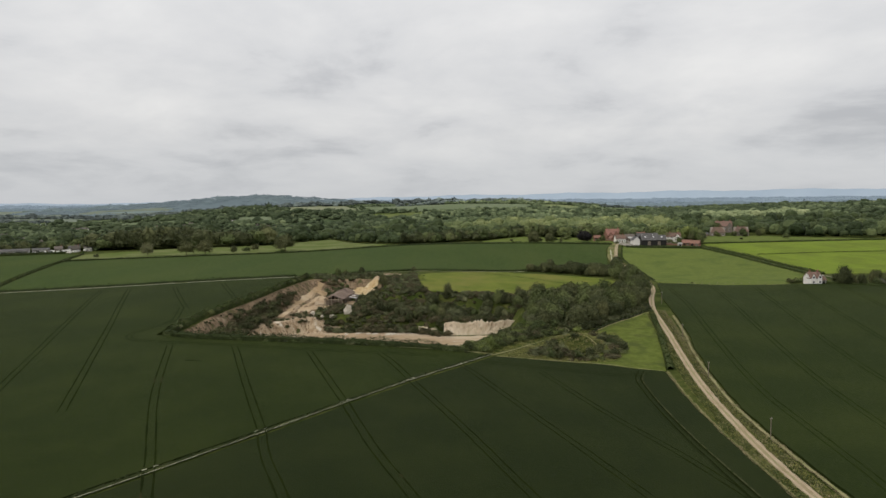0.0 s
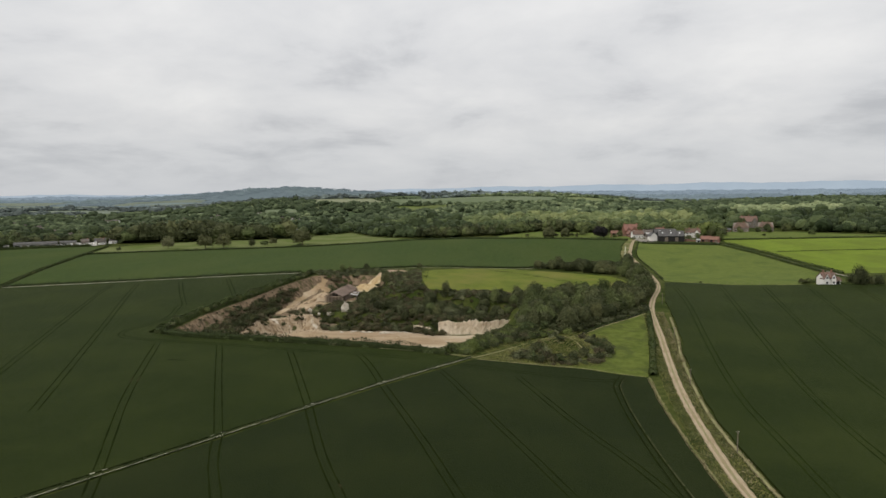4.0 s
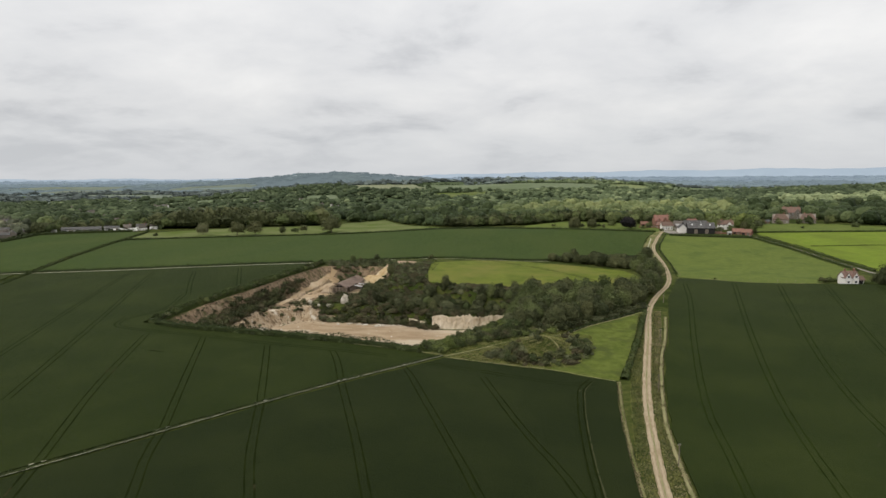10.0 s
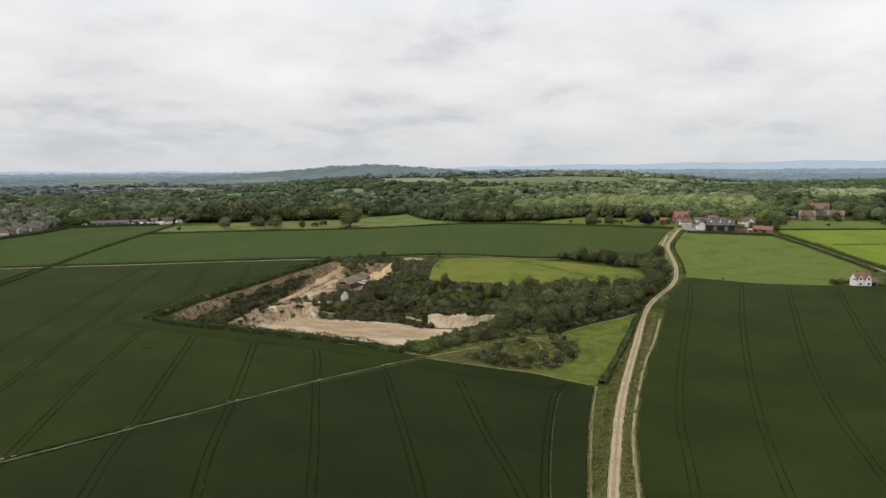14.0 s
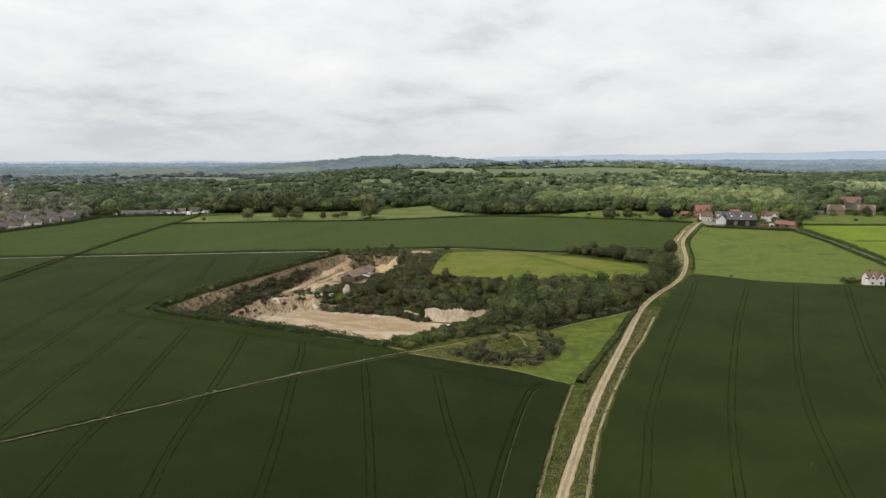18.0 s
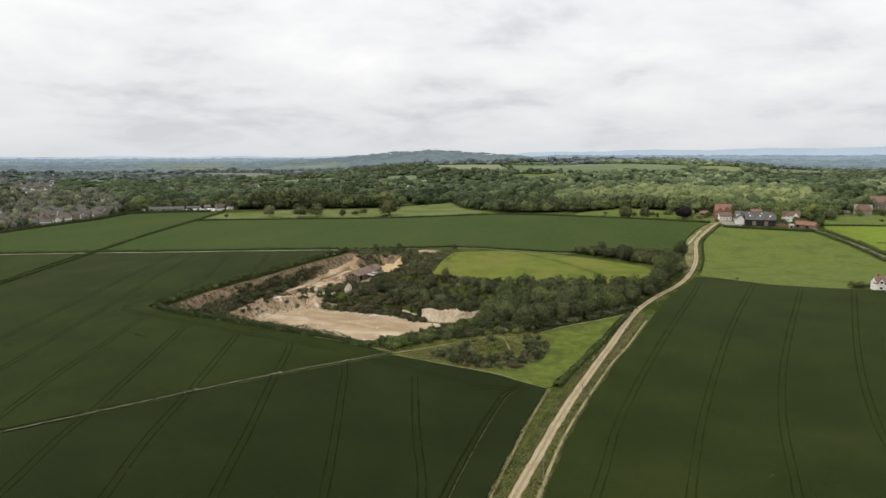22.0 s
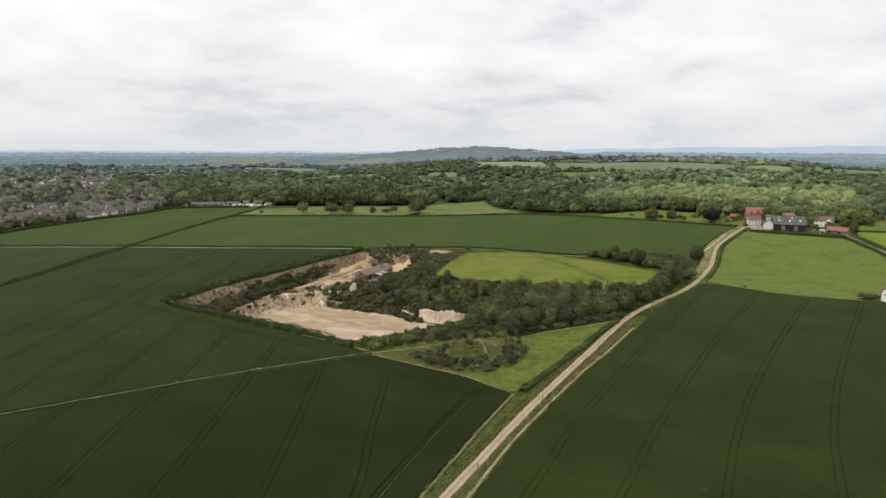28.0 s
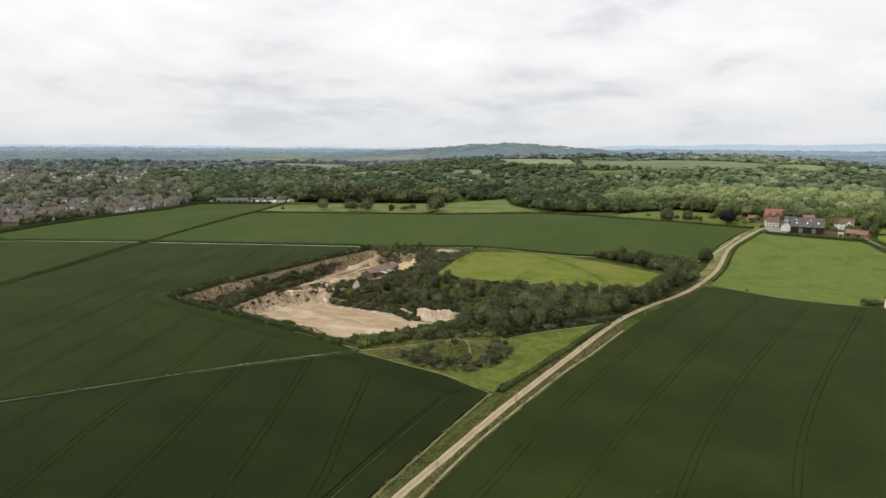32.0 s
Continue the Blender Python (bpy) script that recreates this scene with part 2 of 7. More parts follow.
M_DRYBANK = mat("dry_bank_grass", (0.165, 0.16, 0.07), (0.225, 0.205, 0.10), 0.3, (0.12, 0.135, 0.042), 0.08, (0.48, 0.6), 0.95, 0.03, 0.6, 2.5, 0.2)
M_PATCH = mat("bare_pink_earth", (0.36, 0.255, 0.18), (0.44, 0.33, 0.24), 0.4, (0.30, 0.22, 0.15), 0.12, (0.5, 0.65), 0.95, 0.05, 0.6, 1.2, 0.2)
M_PATH = mat("pale_path", (0.46, 0.45, 0.335), (0.34, 0.335, 0.225), 0.5, (0.20, 0.21, 0.09), 0.10, (0.56, 0.68), 0.95, 0.1)
M_YARD = mat("yard_concrete", (0.21, 0.19, 0.16), (0.27, 0.245, 0.21), 0.2, (0.17, 0.155, 0.125), 0.06, (0.5, 0.65), 0.9, 0.2)
M_BARK = mat("bark", (0.07, 0.055, 0.04), (0.11, 0.09, 0.065), 3.0, rough=0.95, spec=0.1, local=True)
LEAF = dict(rough=0.7, spec=0.08)
LEAVES = (
    ("dark", (0.0575, 0.0654, 0.0288), (0.0853, 0.0933, 0.0406)),
    ("mid", (0.0734, 0.0922, 0.0327), (0.1032, 0.1230, 0.0476)),
    ("light", (0.1041, 0.1309, 0.0357), (0.1389, 0.1636, 0.0496)),
    ("grey", (0.1041, 0.1141, 0.0575), (0.1389, 0.1468, 0.0773)),
    ("purple", (0.0120, 0.0120, 0.0120), (0.0200, 0.0170, 0.0180)), ("brown", (0.0773, 0.0694, 0.0367), (0.1071, 0.0952, 0.0525)))
M_LEAF = [mat("leaf_" + n, a, b, 0.35, rand=0.34, island=0.16, local=True, **LEAF) for n, a, b in LEAVES]
# the same leaves for plants joined into one mesh, each plant with a tone of its own
M_LEAF_JOINED = {"leaf_" + n: mat("joined_leaf_" + n, a, b, 0.35, tone=True, island=0.16, **LEAF) for n, a, b in LEAVES}
M_WEEDS = mat("tall_weeds", (0.135, 0.14, 0.038), (0.185, 0.182, 0.058), 0.4, (0.21, 0.20, 0.085), 0.15, (0.5, 0.66), island=0.12, **LEAF)
M_DARKHEDGE = mat("dark_hedge_leaf", (0.024, 0.035, 0.011), (0.038, 0.051, 0.017), 0.5, (0.055, 0.068, 0.022), 0.12, (0.55, 0.7), island=0.3, **LEAF)
M_HEDGE_L = mat("light_hedge_leaf", (0.0533, 0.0705, 0.0189), (0.0791, 0.0989, 0.0292), 0.4, (0.1118, 0.1247, 0.0430), 0.15, (0.5, 0.66), island=0.18, **LEAF)
M_HEDGE = mat("hedge_leaf", (0.034, 0.049, 0.014), (0.056, 0.075, 0.022), 0.5, (0.08, 0.093, 0.03), 0.12, (0.52, 0.68), island=0.18, **LEAF)
M_STRAWLEAF = mat("dry_stalks", (0.20, 0.17, 0.09), (0.27, 0.235, 0.13), 0.4, (0.14, 0.125, 0.06), 0.2, (0.5, 0.65), island=0.25, **LEAF)
M_SCRUB = mat("scrub_leaf", (0.06, 0.07, 0.024), (0.085, 0.095, 0.034), 0.4, (0.16, 0.12, 0.065), 0.10, (0.58, 0.70), island=0.18, **LEAF)
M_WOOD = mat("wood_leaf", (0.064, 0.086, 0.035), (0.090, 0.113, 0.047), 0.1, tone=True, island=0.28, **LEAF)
# town trees, greyed and lightened to paint the haze over the estate
M_TOWNWOOD = mat("hazed_garden_leaf", (0.088, 0.098, 0.058), (0.118, 0.126, 0.078), 0.1, tone=True, island=0.28, **LEAF)
# mid-distance haze painted in as paler, greyer leaf colour
M_MIDWOOD = mat("hazed_mid_wood_leaf", (0.102, 0.131, 0.066), (0.132, 0.162, 0.084), 0.06, tone=True, island=0.2, rough=0.8, spec=0.05)
# leaf colour of the far woods with blue-grey haze mixed in
M_FARWOOD = mat("hazed_far_wood_leaf", (0.145, 0.175, 0.16), (0.172, 0.204, 0.186), 0.05, tone=True, island=0.1, rough=0.9, spec=0.05)
# the plain far backdrop: the veil of air is painted as blue-grey colour that glows
M_HAZY = [mat("painted_haze", a, b, 0.01, c, 0.0035, (0.48, 0.62), rough=1.0, spec=0.0, glow=3.0) for a, b, c in (
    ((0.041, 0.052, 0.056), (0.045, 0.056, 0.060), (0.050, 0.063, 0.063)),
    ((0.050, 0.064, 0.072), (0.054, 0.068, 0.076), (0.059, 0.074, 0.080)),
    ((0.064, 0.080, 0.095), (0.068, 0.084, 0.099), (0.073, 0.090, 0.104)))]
# blue air haze of the horizon hills, painted and glowing too
M_BLUE = mat("painted_blue_haze", (0.105, 0.127, 0.150), (0.113, 0.135, 0.157), 0.004, rough=1.0, spec=0.0, glow=3.0)
# far fields: crop colours paled and greyed to paint in the haze
M_FARFIELD = mat("hazed_far_pasture", (0.135, 0.165, 0.095), (0.165, 0.195, 0.12), 0.02, (0.12, 0.15, 0.08), 0.008, (0.45, 0.62), 0.95, 0.03)
M_HAZYFIELD = mat("hazed_distant_pasture", (0.15, 0.178, 0.135), (0.172, 0.198, 0.152), 0.02, (0.14, 0.165, 0.125), 0.008, (0.45, 0.62), 0.95, 0.03)
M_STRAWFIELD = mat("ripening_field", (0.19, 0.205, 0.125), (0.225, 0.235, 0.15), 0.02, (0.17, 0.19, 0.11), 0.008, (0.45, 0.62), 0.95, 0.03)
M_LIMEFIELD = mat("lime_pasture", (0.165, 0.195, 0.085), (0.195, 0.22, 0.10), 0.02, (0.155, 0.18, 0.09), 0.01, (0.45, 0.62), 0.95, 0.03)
M_BRICK = mat("red_brick", (0.21, 0.105, 0.074), (0.27, 0.14, 0.10), 2.0, rough=0.9, local=True, rand=0.15)
M_BROWNBRICK = mat("brown_brick", (0.175, 0.150, 0.124), (0.23, 0.200, 0.168), 2.0, rough=0.9, local=True, rand=0.2)
M_REDTILE = mat("red_clay_tiles", (0.20, 0.105, 0.076), (0.25, 0.138, 0.10), 1.5, (0.16, 0.098, 0.075), 0.4, (0.5, 0.65), rough=0.85, local=True, rand=0.2)
M_BROWNTILE = mat("brown_roof_tiles", (0.088, 0.076, 0.063), (0.130, 0.111, 0.092), 1.5, (0.140, 0.126, 0.110), 0.4, (0.5, 0.65), rough=0.85, local=True, rand=0.25)
M_OLDTILE = mat("old_clay_tiles", (0.15, 0.095, 0.072), (0.20, 0.13, 0.10), 1.5, (0.12, 0.085, 0.068), 0.4, (0.5, 0.65), rough=0.85, local=True, rand=0.2)
M_SLATE = mat("grey_slate", (0.071, 0.069, 0.066), (0.104, 0.10, 0.095), 1.2, (0.136, 0.13, 0.124), 0.3, (0.5, 0.65), rough=0.7, spec=0.25, local=True)
M_TARRED = mat("tarred_boards", (0.018, 0.017, 0.016), (0.03, 0.028, 0.026), 2.0, rough=0.8, local=True, stretch=(3, 3, 0.3))
M_RENDER = mat("white_render", (0.74, 0.71, 0.66), (0.80, 0.78, 0.73), 0.8, rough=0.9, local=True, rand=0.06)
M_WHITEROOF = mat("pale_sheet_roof", (0.66, 0.66, 0.66), (0.74, 0.74, 0.73), 0.5, rough=0.6, local=True)
M_RUST = mat("rusty_sheet_roof", (0.165, 0.12, 0.092), (0.215, 0.16, 0.125), 0.4, (0.12, 0.085, 0.065), 0.15, (0.5, 0.66), rough=0.85, spec=0.2, bump=0.3, bscale=3.0, local=True)
M_TIMBER = mat("weathered_timber", (0.16, 0.13, 0.10), (0.24, 0.20, 0.16), 1.5, rough=0.9, local=True)
M_PALETIMBER = mat("pale_timber", (0.27, 0.22, 0.165), (0.35, 0.29, 0.22), 1.5, rough=0.9, local=True)
M_GLASS = mat("window_glass", (0.02, 0.022, 0.025), (0.03, 0.032, 0.036), 1.0, rough=0.1, spec=0.6, local=True)
M_FRAME = mat("white_paint", (0.76, 0.76, 0.74), (0.8, 0.8, 0.78), 1.0, rough=0.5, local=True)
M_CONC = mat("grey_concrete", (0.34, 0.33, 0.31), (0.42, 0.41, 0.39), 0.6, rough=0.9, local=True)

# ---------------------------------------------------------------- the lie of the land
def sm(v):
    v = np.clip(v, 0, 1)
    return v * v * (3 - 2 * v)


def wob(x, y, s, seed):
    """A smooth wobble of about -1 to 1."""
    return (np.sin(x / s + seed) * np.cos(y / (s * 1.13) - seed * 1.7) + 0.6 * np.sin((x + y) / (s * 0.57) + seed * 2.3)
            + 0.4 * np.cos((x - 1.3 * y) / (s * 0.31) + seed)) / 2


def base_z(x, y):
    x, y = np.asarray(x, float), np.asarray(y, float)
    near = (12 * sm((y - 420) / 240) * sm((x + 190) / 300) + 6.3 * np.exp(-((x + 70) ** 2 + (y - 385) ** 2) / (2 * 105 ** 2))
            + 3.0 * np.exp(-((x - 213) ** 2 + (y - 367) ** 2) / (2 * 32 ** 2)) - 5.8 * sm((x + 20) / 90) * sm((320 - y) / 170))
    d, az = np.hypot(x, y), np.degrees(np.arctan2(x, y))
    rise = 44 * np.clip((d - 1100) / 3500, 0, 1.2) ** 1.4
    ridge = 26 * sm((az - 2) / 36) * sm((d - 750) / 600) * sm((2600 - d) / 1000)
    shelf = 33 * sm((d - 1100) / 560) * sm((2500 - d) / 600) * sm((az + 30) / 14) * sm((20 - az) / 14)
    rise = rise + shelf + 14 * np.exp(-(((x + 120) / 340) ** 4 + ((y - 1980) / 150) ** 2)) * (y > 0)
    blue = 20 * sm((az + 16) / 14) * sm((d - 3300) / 1200)
    hill = 57 * np.exp(-(((x + 840) / 500) ** 2 + ((y - 3080) / 420) ** 2)) + 16 * np.exp(-(((x + 1250) / 500) ** 2 + ((y - 3200) / 420) ** 2)) + 12 * np.exp(-(((x + 250) / 420) ** 2 + ((y - 3300) / 420) ** 2))
    return near * sm((3000 - d) / 1500) + rise + ridge + blue + hill * (y > 0) + 3 * wob(x, y, 260, 2) * sm((d - 900) / 600)


def soft(x, y, s, seed):
    """A calmer wobble for the lie of the quarry."""
    return 0.6 * np.sin(x / s + seed) * np.cos(y / (s * 1.17) - seed) + 0.4 * np.sin((0.7 * x + y) / (s * 0.61) + 2 * seed)


def poly_sd(px, py, poly):
    """Distance to a polygon's edge, above 0 inside."""
    P = np.array(poly, float)
    x, y = np.asarray(px, float), np.asarray(py, float)
    best, inside = np.full(x.shape, 1e9), np.zeros(x.shape, bool)
    for (ax, ay), (bx, by) in zip(P, np.roll(P, -1, 0)):
        ex, ey = bx - ax, by - ay
        t = np.clip(((x - ax) * ex + (y - ay) * ey) / (ex * ex + ey * ey), 0, 1)
        best = np.minimum(best, np.hypot(x - ax - t * ex, y - ay - t * ey))
        inside ^= ((ay > y) != (by > y)) & (x < ex * (y - ay) / (ey if ey else 1e-9) + ax)
    return np.where(inside, best, -best)


PIT = [(-104, 241), (-101.6, 275), (-94, 312), (-87, 358), (-82, 384), (-62, 392), (-42, 388), (-34, 368), (-20, 345), (-6, 332), (18, 322), (38, 306),
       (40, 284), (30, 262), (16, 240), (6, 224), (-8, 221), (-35, 226), (-64, 231), (-92, 236)]
FLOOR = [(-84, 262), (-80, 290), (-68, 305), (-45, 302), (-18, 301), (2, 293), (12, 292), (33, 295), (30, 276), (16, 252), (2, 232), (-28, 234.5), (-55, 240.5), (-76, 250)]


def land_z(x, y):
    """The ground with the quarry cut into it."""
    x, y = np.asarray(x, float), np.asarray(y, float)
    z = base_z(x, y)
    dp = poly_sd(x, y, PIT) + 0.5 * soft(x, y, 7.0, 1)
    df = poly_sd(x, y, FLOOR) + 1.2 * soft(x, y, 6.0, 5) + 0.8 * wob(x, y, 2.1, 5)
    bench = -3.2 + 0.7 * soft(x, y, 8, 3) + 5.5 * sm((y - 345) / 45) * sm((-66 - x) / 14)
    bench = bench - 1.0 * sm((x + 25) / 40)
    east = sm((x + 62) / 9)
    cliff_end = sm((x + 9) / 5) * sm((y - 284) / 5) * sm((41 - x) / 4)
    fall = (1 - east) * 1.25 * np.clip(df, 0, 9) + east * 0.62 * np.clip(df + 9.5, 0, 14)
    fall = fall + cliff_end * (2.4 * np.clip(df + 4.2, 0, 9) - fall)
    level = np.maximum(-9.6 + 0.2 * soft(x, y, 6, 4), bench - fall) + 0.12 * wob(x, y, 1.9, 6)
    fallen = (dp - 1.4 + np.sqrt((dp - 1.4) ** 2 + 2.2)) / 2
    raw = z - 1.35 * fallen + (0.55 * wob(x, y, 2.3, 9) + 0.5 * wob(x, y, 5.0, 4)) * sm(dp / 2.5)
    cut = (raw + level + np.sqrt((raw - level) ** 2 + 1.2)) / 2 - 0.2
    z = np.where(dp > -6, np.minimum(cut, z), z)
    # the scrubby spoil mound beside the small paddock
    z = z + 4.0 * np.exp(-(((x - 50) / 9) ** 2 + ((y - 233) / 8) ** 2))
    return z


def mesh_from(name, V, F, mats, midx=None, smooth=False, tone=None):
    """A mesh from arrays of vertices and of faces with three or four corners each."""
    me = bpy.data.meshes.new(name)
    V, F = np.asarray(V, np.float32), np.asarray(F, np.int32)
    k = F.shape[1]
    me.vertices.add(len(V))
    me.vertices.foreach_set("co", V.ravel())
    me.loops.add(F.size)
    me.loops.foreach_set("vertex_index", F.ravel())
    me.polygons.add(len(F))
    me.polygons.foreach_set("loop_start", np.arange(0, F.size, k, dtype=np.int32))
    for m in mats:
        me.materials.append(m)
    if midx is not None:
        me.polygons.foreach_set("material_index", np.asarray(midx, np.int32))
    me.polygons.foreach_set("use_smooth", np.full(len(F), smooth))
    if tone is not None:
        me.attributes.new("tone", "FLOAT", "POINT").data.foreach_set("value", np.asarray(tone, np.float32))
    me.update(calc_edges=True)
    return me


def part(name, bm, material, parent, label=""):
    me = bpy.data.meshes.new(name)
    bm.to_mesh(me)
    bm.free()
    me.materials.append(material)
    ob = new(name, me)
    ob.parent = parent
    return tagged(ob, label)


# ---------------------------------------------------------------- ground
def axis(lo, hi, fine, mid_lo, mid_hi, mid, far):
    a = list(np.arange(lo, hi + fine / 2, fine))
    for sgn, end, lim in ((1, hi, mid_hi), (-1, lo, mid_lo)):
        v, s = end, fine
        while abs(v) < far and (v < far and v > -far):
            s = min(s * 1.35, mid) if (v < lim if sgn > 0 else v > lim) else s * 1.12
            v += sgn * s
            a.append(v)
    return np.array(sorted(a))


gx = axis(-110, 74, 0.9, -560, 480, 13, 4750)
gy = axis(204, 396, 0.9, -60, 860, 13, 4750)
X, Y = np.meshgrid(gx, gy)
Z = land_z(X, Y)
nx, ny = len(gx), len(gy)
idx = np.arange(nx * ny).reshape(ny, nx)
F = np.stack([idx[:-1, :-1], idx[:-1, 1:], idx[1:, 1:], idx[1:, :-1]], -1).reshape(-1, 4)
cx, cy = (X[:-1, :-1] + X[1:, 1:]).ravel() / 2, (Y[:-1, :-1] + Y[1:, 1:]).ravel() / 2
cz = (Z[:-1, :-1] + Z[1:, 1:]).ravel() / 2
vx, vy, vz = X.ravel(), Y.ravel(), Z.ravel()
dpit, dflo = poly_sd(vx, vy, PIT), poly_sd(vx, vy, FLOOR)
bare = sm((dpit + 0.8) / 1.6)
z_chalk = sm((dflo - 0.5) / 2.5) * bare
z_face = bare * sm((dflo + 5) / 3) * sm((8.5 - dflo) / 3.5) * sm((-46 - vx) / 8) * sm((vy - 256) / 8)
z_earth = bare * sm((-66 - vx) / 10 + 0.5) * sm((2 - dflo) / 3)
z_chalk = np.maximum(z_chalk, bare * sm((vy - 322) / 8) * sm((vx + 78) / 5) * sm((-46 - vx) / 6) * sm((368 - vy) / 8) * sm(0.7 - 0.7 * wob(vx, vy, 4.0, 5)))
z_earth = np.maximum(z_earth, 0.62 * bare * sm((vy - 356) / 14) * sm((9 - dpit) / 4))
z_earth, z_face = z_earth * sm((vy - 243) / 6 + sm((-86 - vx) / 6)), z_face
z_chalk = z_chalk * (1 - 0.9 * z_face)
zone = np.stack([z_chalk, z_face, z_earth, np.ones_like(vx)], -1)


def ground_material():
    """Rough grass, with bare chalk, broken face and brown earth where the zones say, blended by a noise."""
    m = bpy.data.materials.new("quarry_ground")
    m.use_nodes = True
    nt = m.node_tree
    b = nt.nodes["Principled BSDF"]
    geo = nt.nodes.new("ShaderNodeNewGeometry")
    at = nt.nodes.new("ShaderNodeAttribute")
    at.attribute_name = "zone"
    sep = nt.nodes.new("ShaderNodeSeparateColor")
    nt.links.new(at.outputs["Color"], sep.inputs[0])

    def nz(scale, detail=5.0, stretch=(1, 1, 1)):
        mp = nt.nodes.new("ShaderNodeMapping")
        mp.inputs["Scale"].default_value = stretch
        nt.links.new(geo.outputs["Position"], mp.inputs["Vector"])
        t = nt.nodes.new("ShaderNodeTexNoise")
        t.inputs["Scale"].default_value, t.inputs["Detail"].default_value, t.inputs["Roughness"].default_value = scale, detail, 0.62
        nt.links.new(mp.outputs[0], t.inputs["Vector"])
        return t.outputs["Fac"]

    def ramp(v, lo, hi):
        x = nt.nodes.new("ShaderNodeMapRange")
        x.interpolation_type = "SMOOTHSTEP"
        nt.links.new(v, x.inputs["Value"])
        x.inputs["From Min"].default_value, x.inputs["From Max"].default_value = lo, hi
        return x.outputs[0]

    def mixc(f, a, c):
        x = nt.nodes.new("ShaderNodeMix")
        x.data_type = "RGBA"
        nt.links.new(f, x.inputs["Factor"])
        for k, v in (("A", a), ("B", c)):
            if hasattr(v, "node"):
                nt.links.new(v, x.inputs[k])
            else:
                x.inputs[k].default_value = (*v, 1)
        return x.outputs["Result"]

    def gate(v, n, amount):
        x = nt.nodes.new("ShaderNodeMath")
        x.operation = "MULTIPLY_ADD"
        nt.links.new(n, x.inputs[0])
        x.inputs[1].default_value = amount
        nt.links.new(v, x.inputs[2])
        return ramp(x.outputs[0], 0.5 + amount * 0.35, 0.5 + amount * 0.65)

    grass = mixc(ramp(nz(0.4), 0.38, 0.62), (0.045, 0.06, 0.014), (0.085, 0.092, 0.026))
    grass = mixc(ramp(nz(0.06, 3), 0.45, 0.6), grass, (0.032, 0.046, 0.01))
    chalk = mixc(ramp(nz(0.11, 6, (0.6, 1.3, 1)), 0.36, 0.64), (0.29, 0.21, 0.13), (0.38, 0.29, 0.19))
    chalk = mixc(ramp(nz(0.05, 4, (0.5, 1.4, 1)), 0.5, 0.66), chalk, (0.46, 0.38, 0.275))
    chalk = mixc(ramp(nz(0.5, 6), 0.62, 0.74), chalk, (0.54, 0.47, 0.37))
    face = mixc(ramp(nz(0.42, 7, (1, 1, 0.5)), 0.38, 0.62), (0.44, 0.35, 0.24), (0.29, 0.21, 0.13))
    face = mixc(ramp(nz(0.9, 7, (1, 1, 0.5)), 0.52, 0.62), face, (0.15, 0.105, 0.065))
    face = mixc(ramp(nz(0.2, 5), 0.57, 0.66), face, (0.55, 0.49, 0.39))
    face = mixc(ramp(nz(0.2, 5, (1.3, 0.8, 1)), 0.60, 0.68), face, (0.075, 0.078, 0.03))
    earth = mixc(ramp(nz(0.5, 6, (1, 1, 0.6)), 0.36, 0.62), (0.16, 0.114, 0.07), (0.24, 0.176, 0.116))
    earth = mixc(ramp(nz(0.17, 5), 0.54, 0.64), earth, (0.08, 0.08, 0.032))
    earth = mixc(ramp(nz(0.75, 7, (1, 1, 0.4)), 0.5, 0.62), earth, (0.085, 0.068, 0.042))
    earth = mixc(ramp(nz(0.11, 4), 0.60, 0.72), earth, (0.31, 0.24, 0.16))
    col = mixc(gate(sep.outputs[2], nz(0.35), 0.5), grass, earth)
    col = mixc(gate(sep.outputs[0], nz(0.3), 0.5), col, chalk)
    col = mixc(gate(sep.outputs[1], nz(0.45), 0.6), col, face)
    nt.links.new(col, b.inputs["Base Color"])
    b.inputs["Roughness"].default_value, b.inputs["Specular IOR Level"].default_value = 0.95, 0.03
    bp = nt.nodes.new("ShaderNodeBump")
    bp.inputs["Strength"].default_value, bp.inputs["Distance"].default_value = 0.9, 0.45
    nt.links.new(nz(0.8, 8), bp.inputs["Height"])
    nt.links.new(bp.outputs[0], b.inputs["Normal"])
    return m


# beyond 2400 m the ground takes the glowing haze colours
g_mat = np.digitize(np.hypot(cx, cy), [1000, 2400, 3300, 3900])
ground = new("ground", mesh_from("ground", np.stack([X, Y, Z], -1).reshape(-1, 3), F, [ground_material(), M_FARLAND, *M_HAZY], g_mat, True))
ground.data.attributes.new("zone", "FLOAT_COLOR", "POINT").data.foreach_set("color", zone.astype(np.float32).ravel())
tagged(ground, "rolling farmland with a cut-open chalk quarry and rough grass", "ground", kind="structure")


# ---------------------------------------------------------------- fields, tracks and paths
from mathutils.geometry import delaunay_2d_cdt


def densify(pts, step, closed=False):
    out, P = [], list(pts)
    segs = zip(P, P[1:] + P[:1]) if closed else zip(P, P[1:])
    for (ax, ay), (bx, by) in segs:
        n = max(1, int(math.hypot(bx - ax, by - ay) / step))
        out += [(ax + (bx - ax) * i / n, ay + (by - ay) * i / n) for i in range(n)]
    if not closed:
        out.append(tuple(P[-1]))
    return out


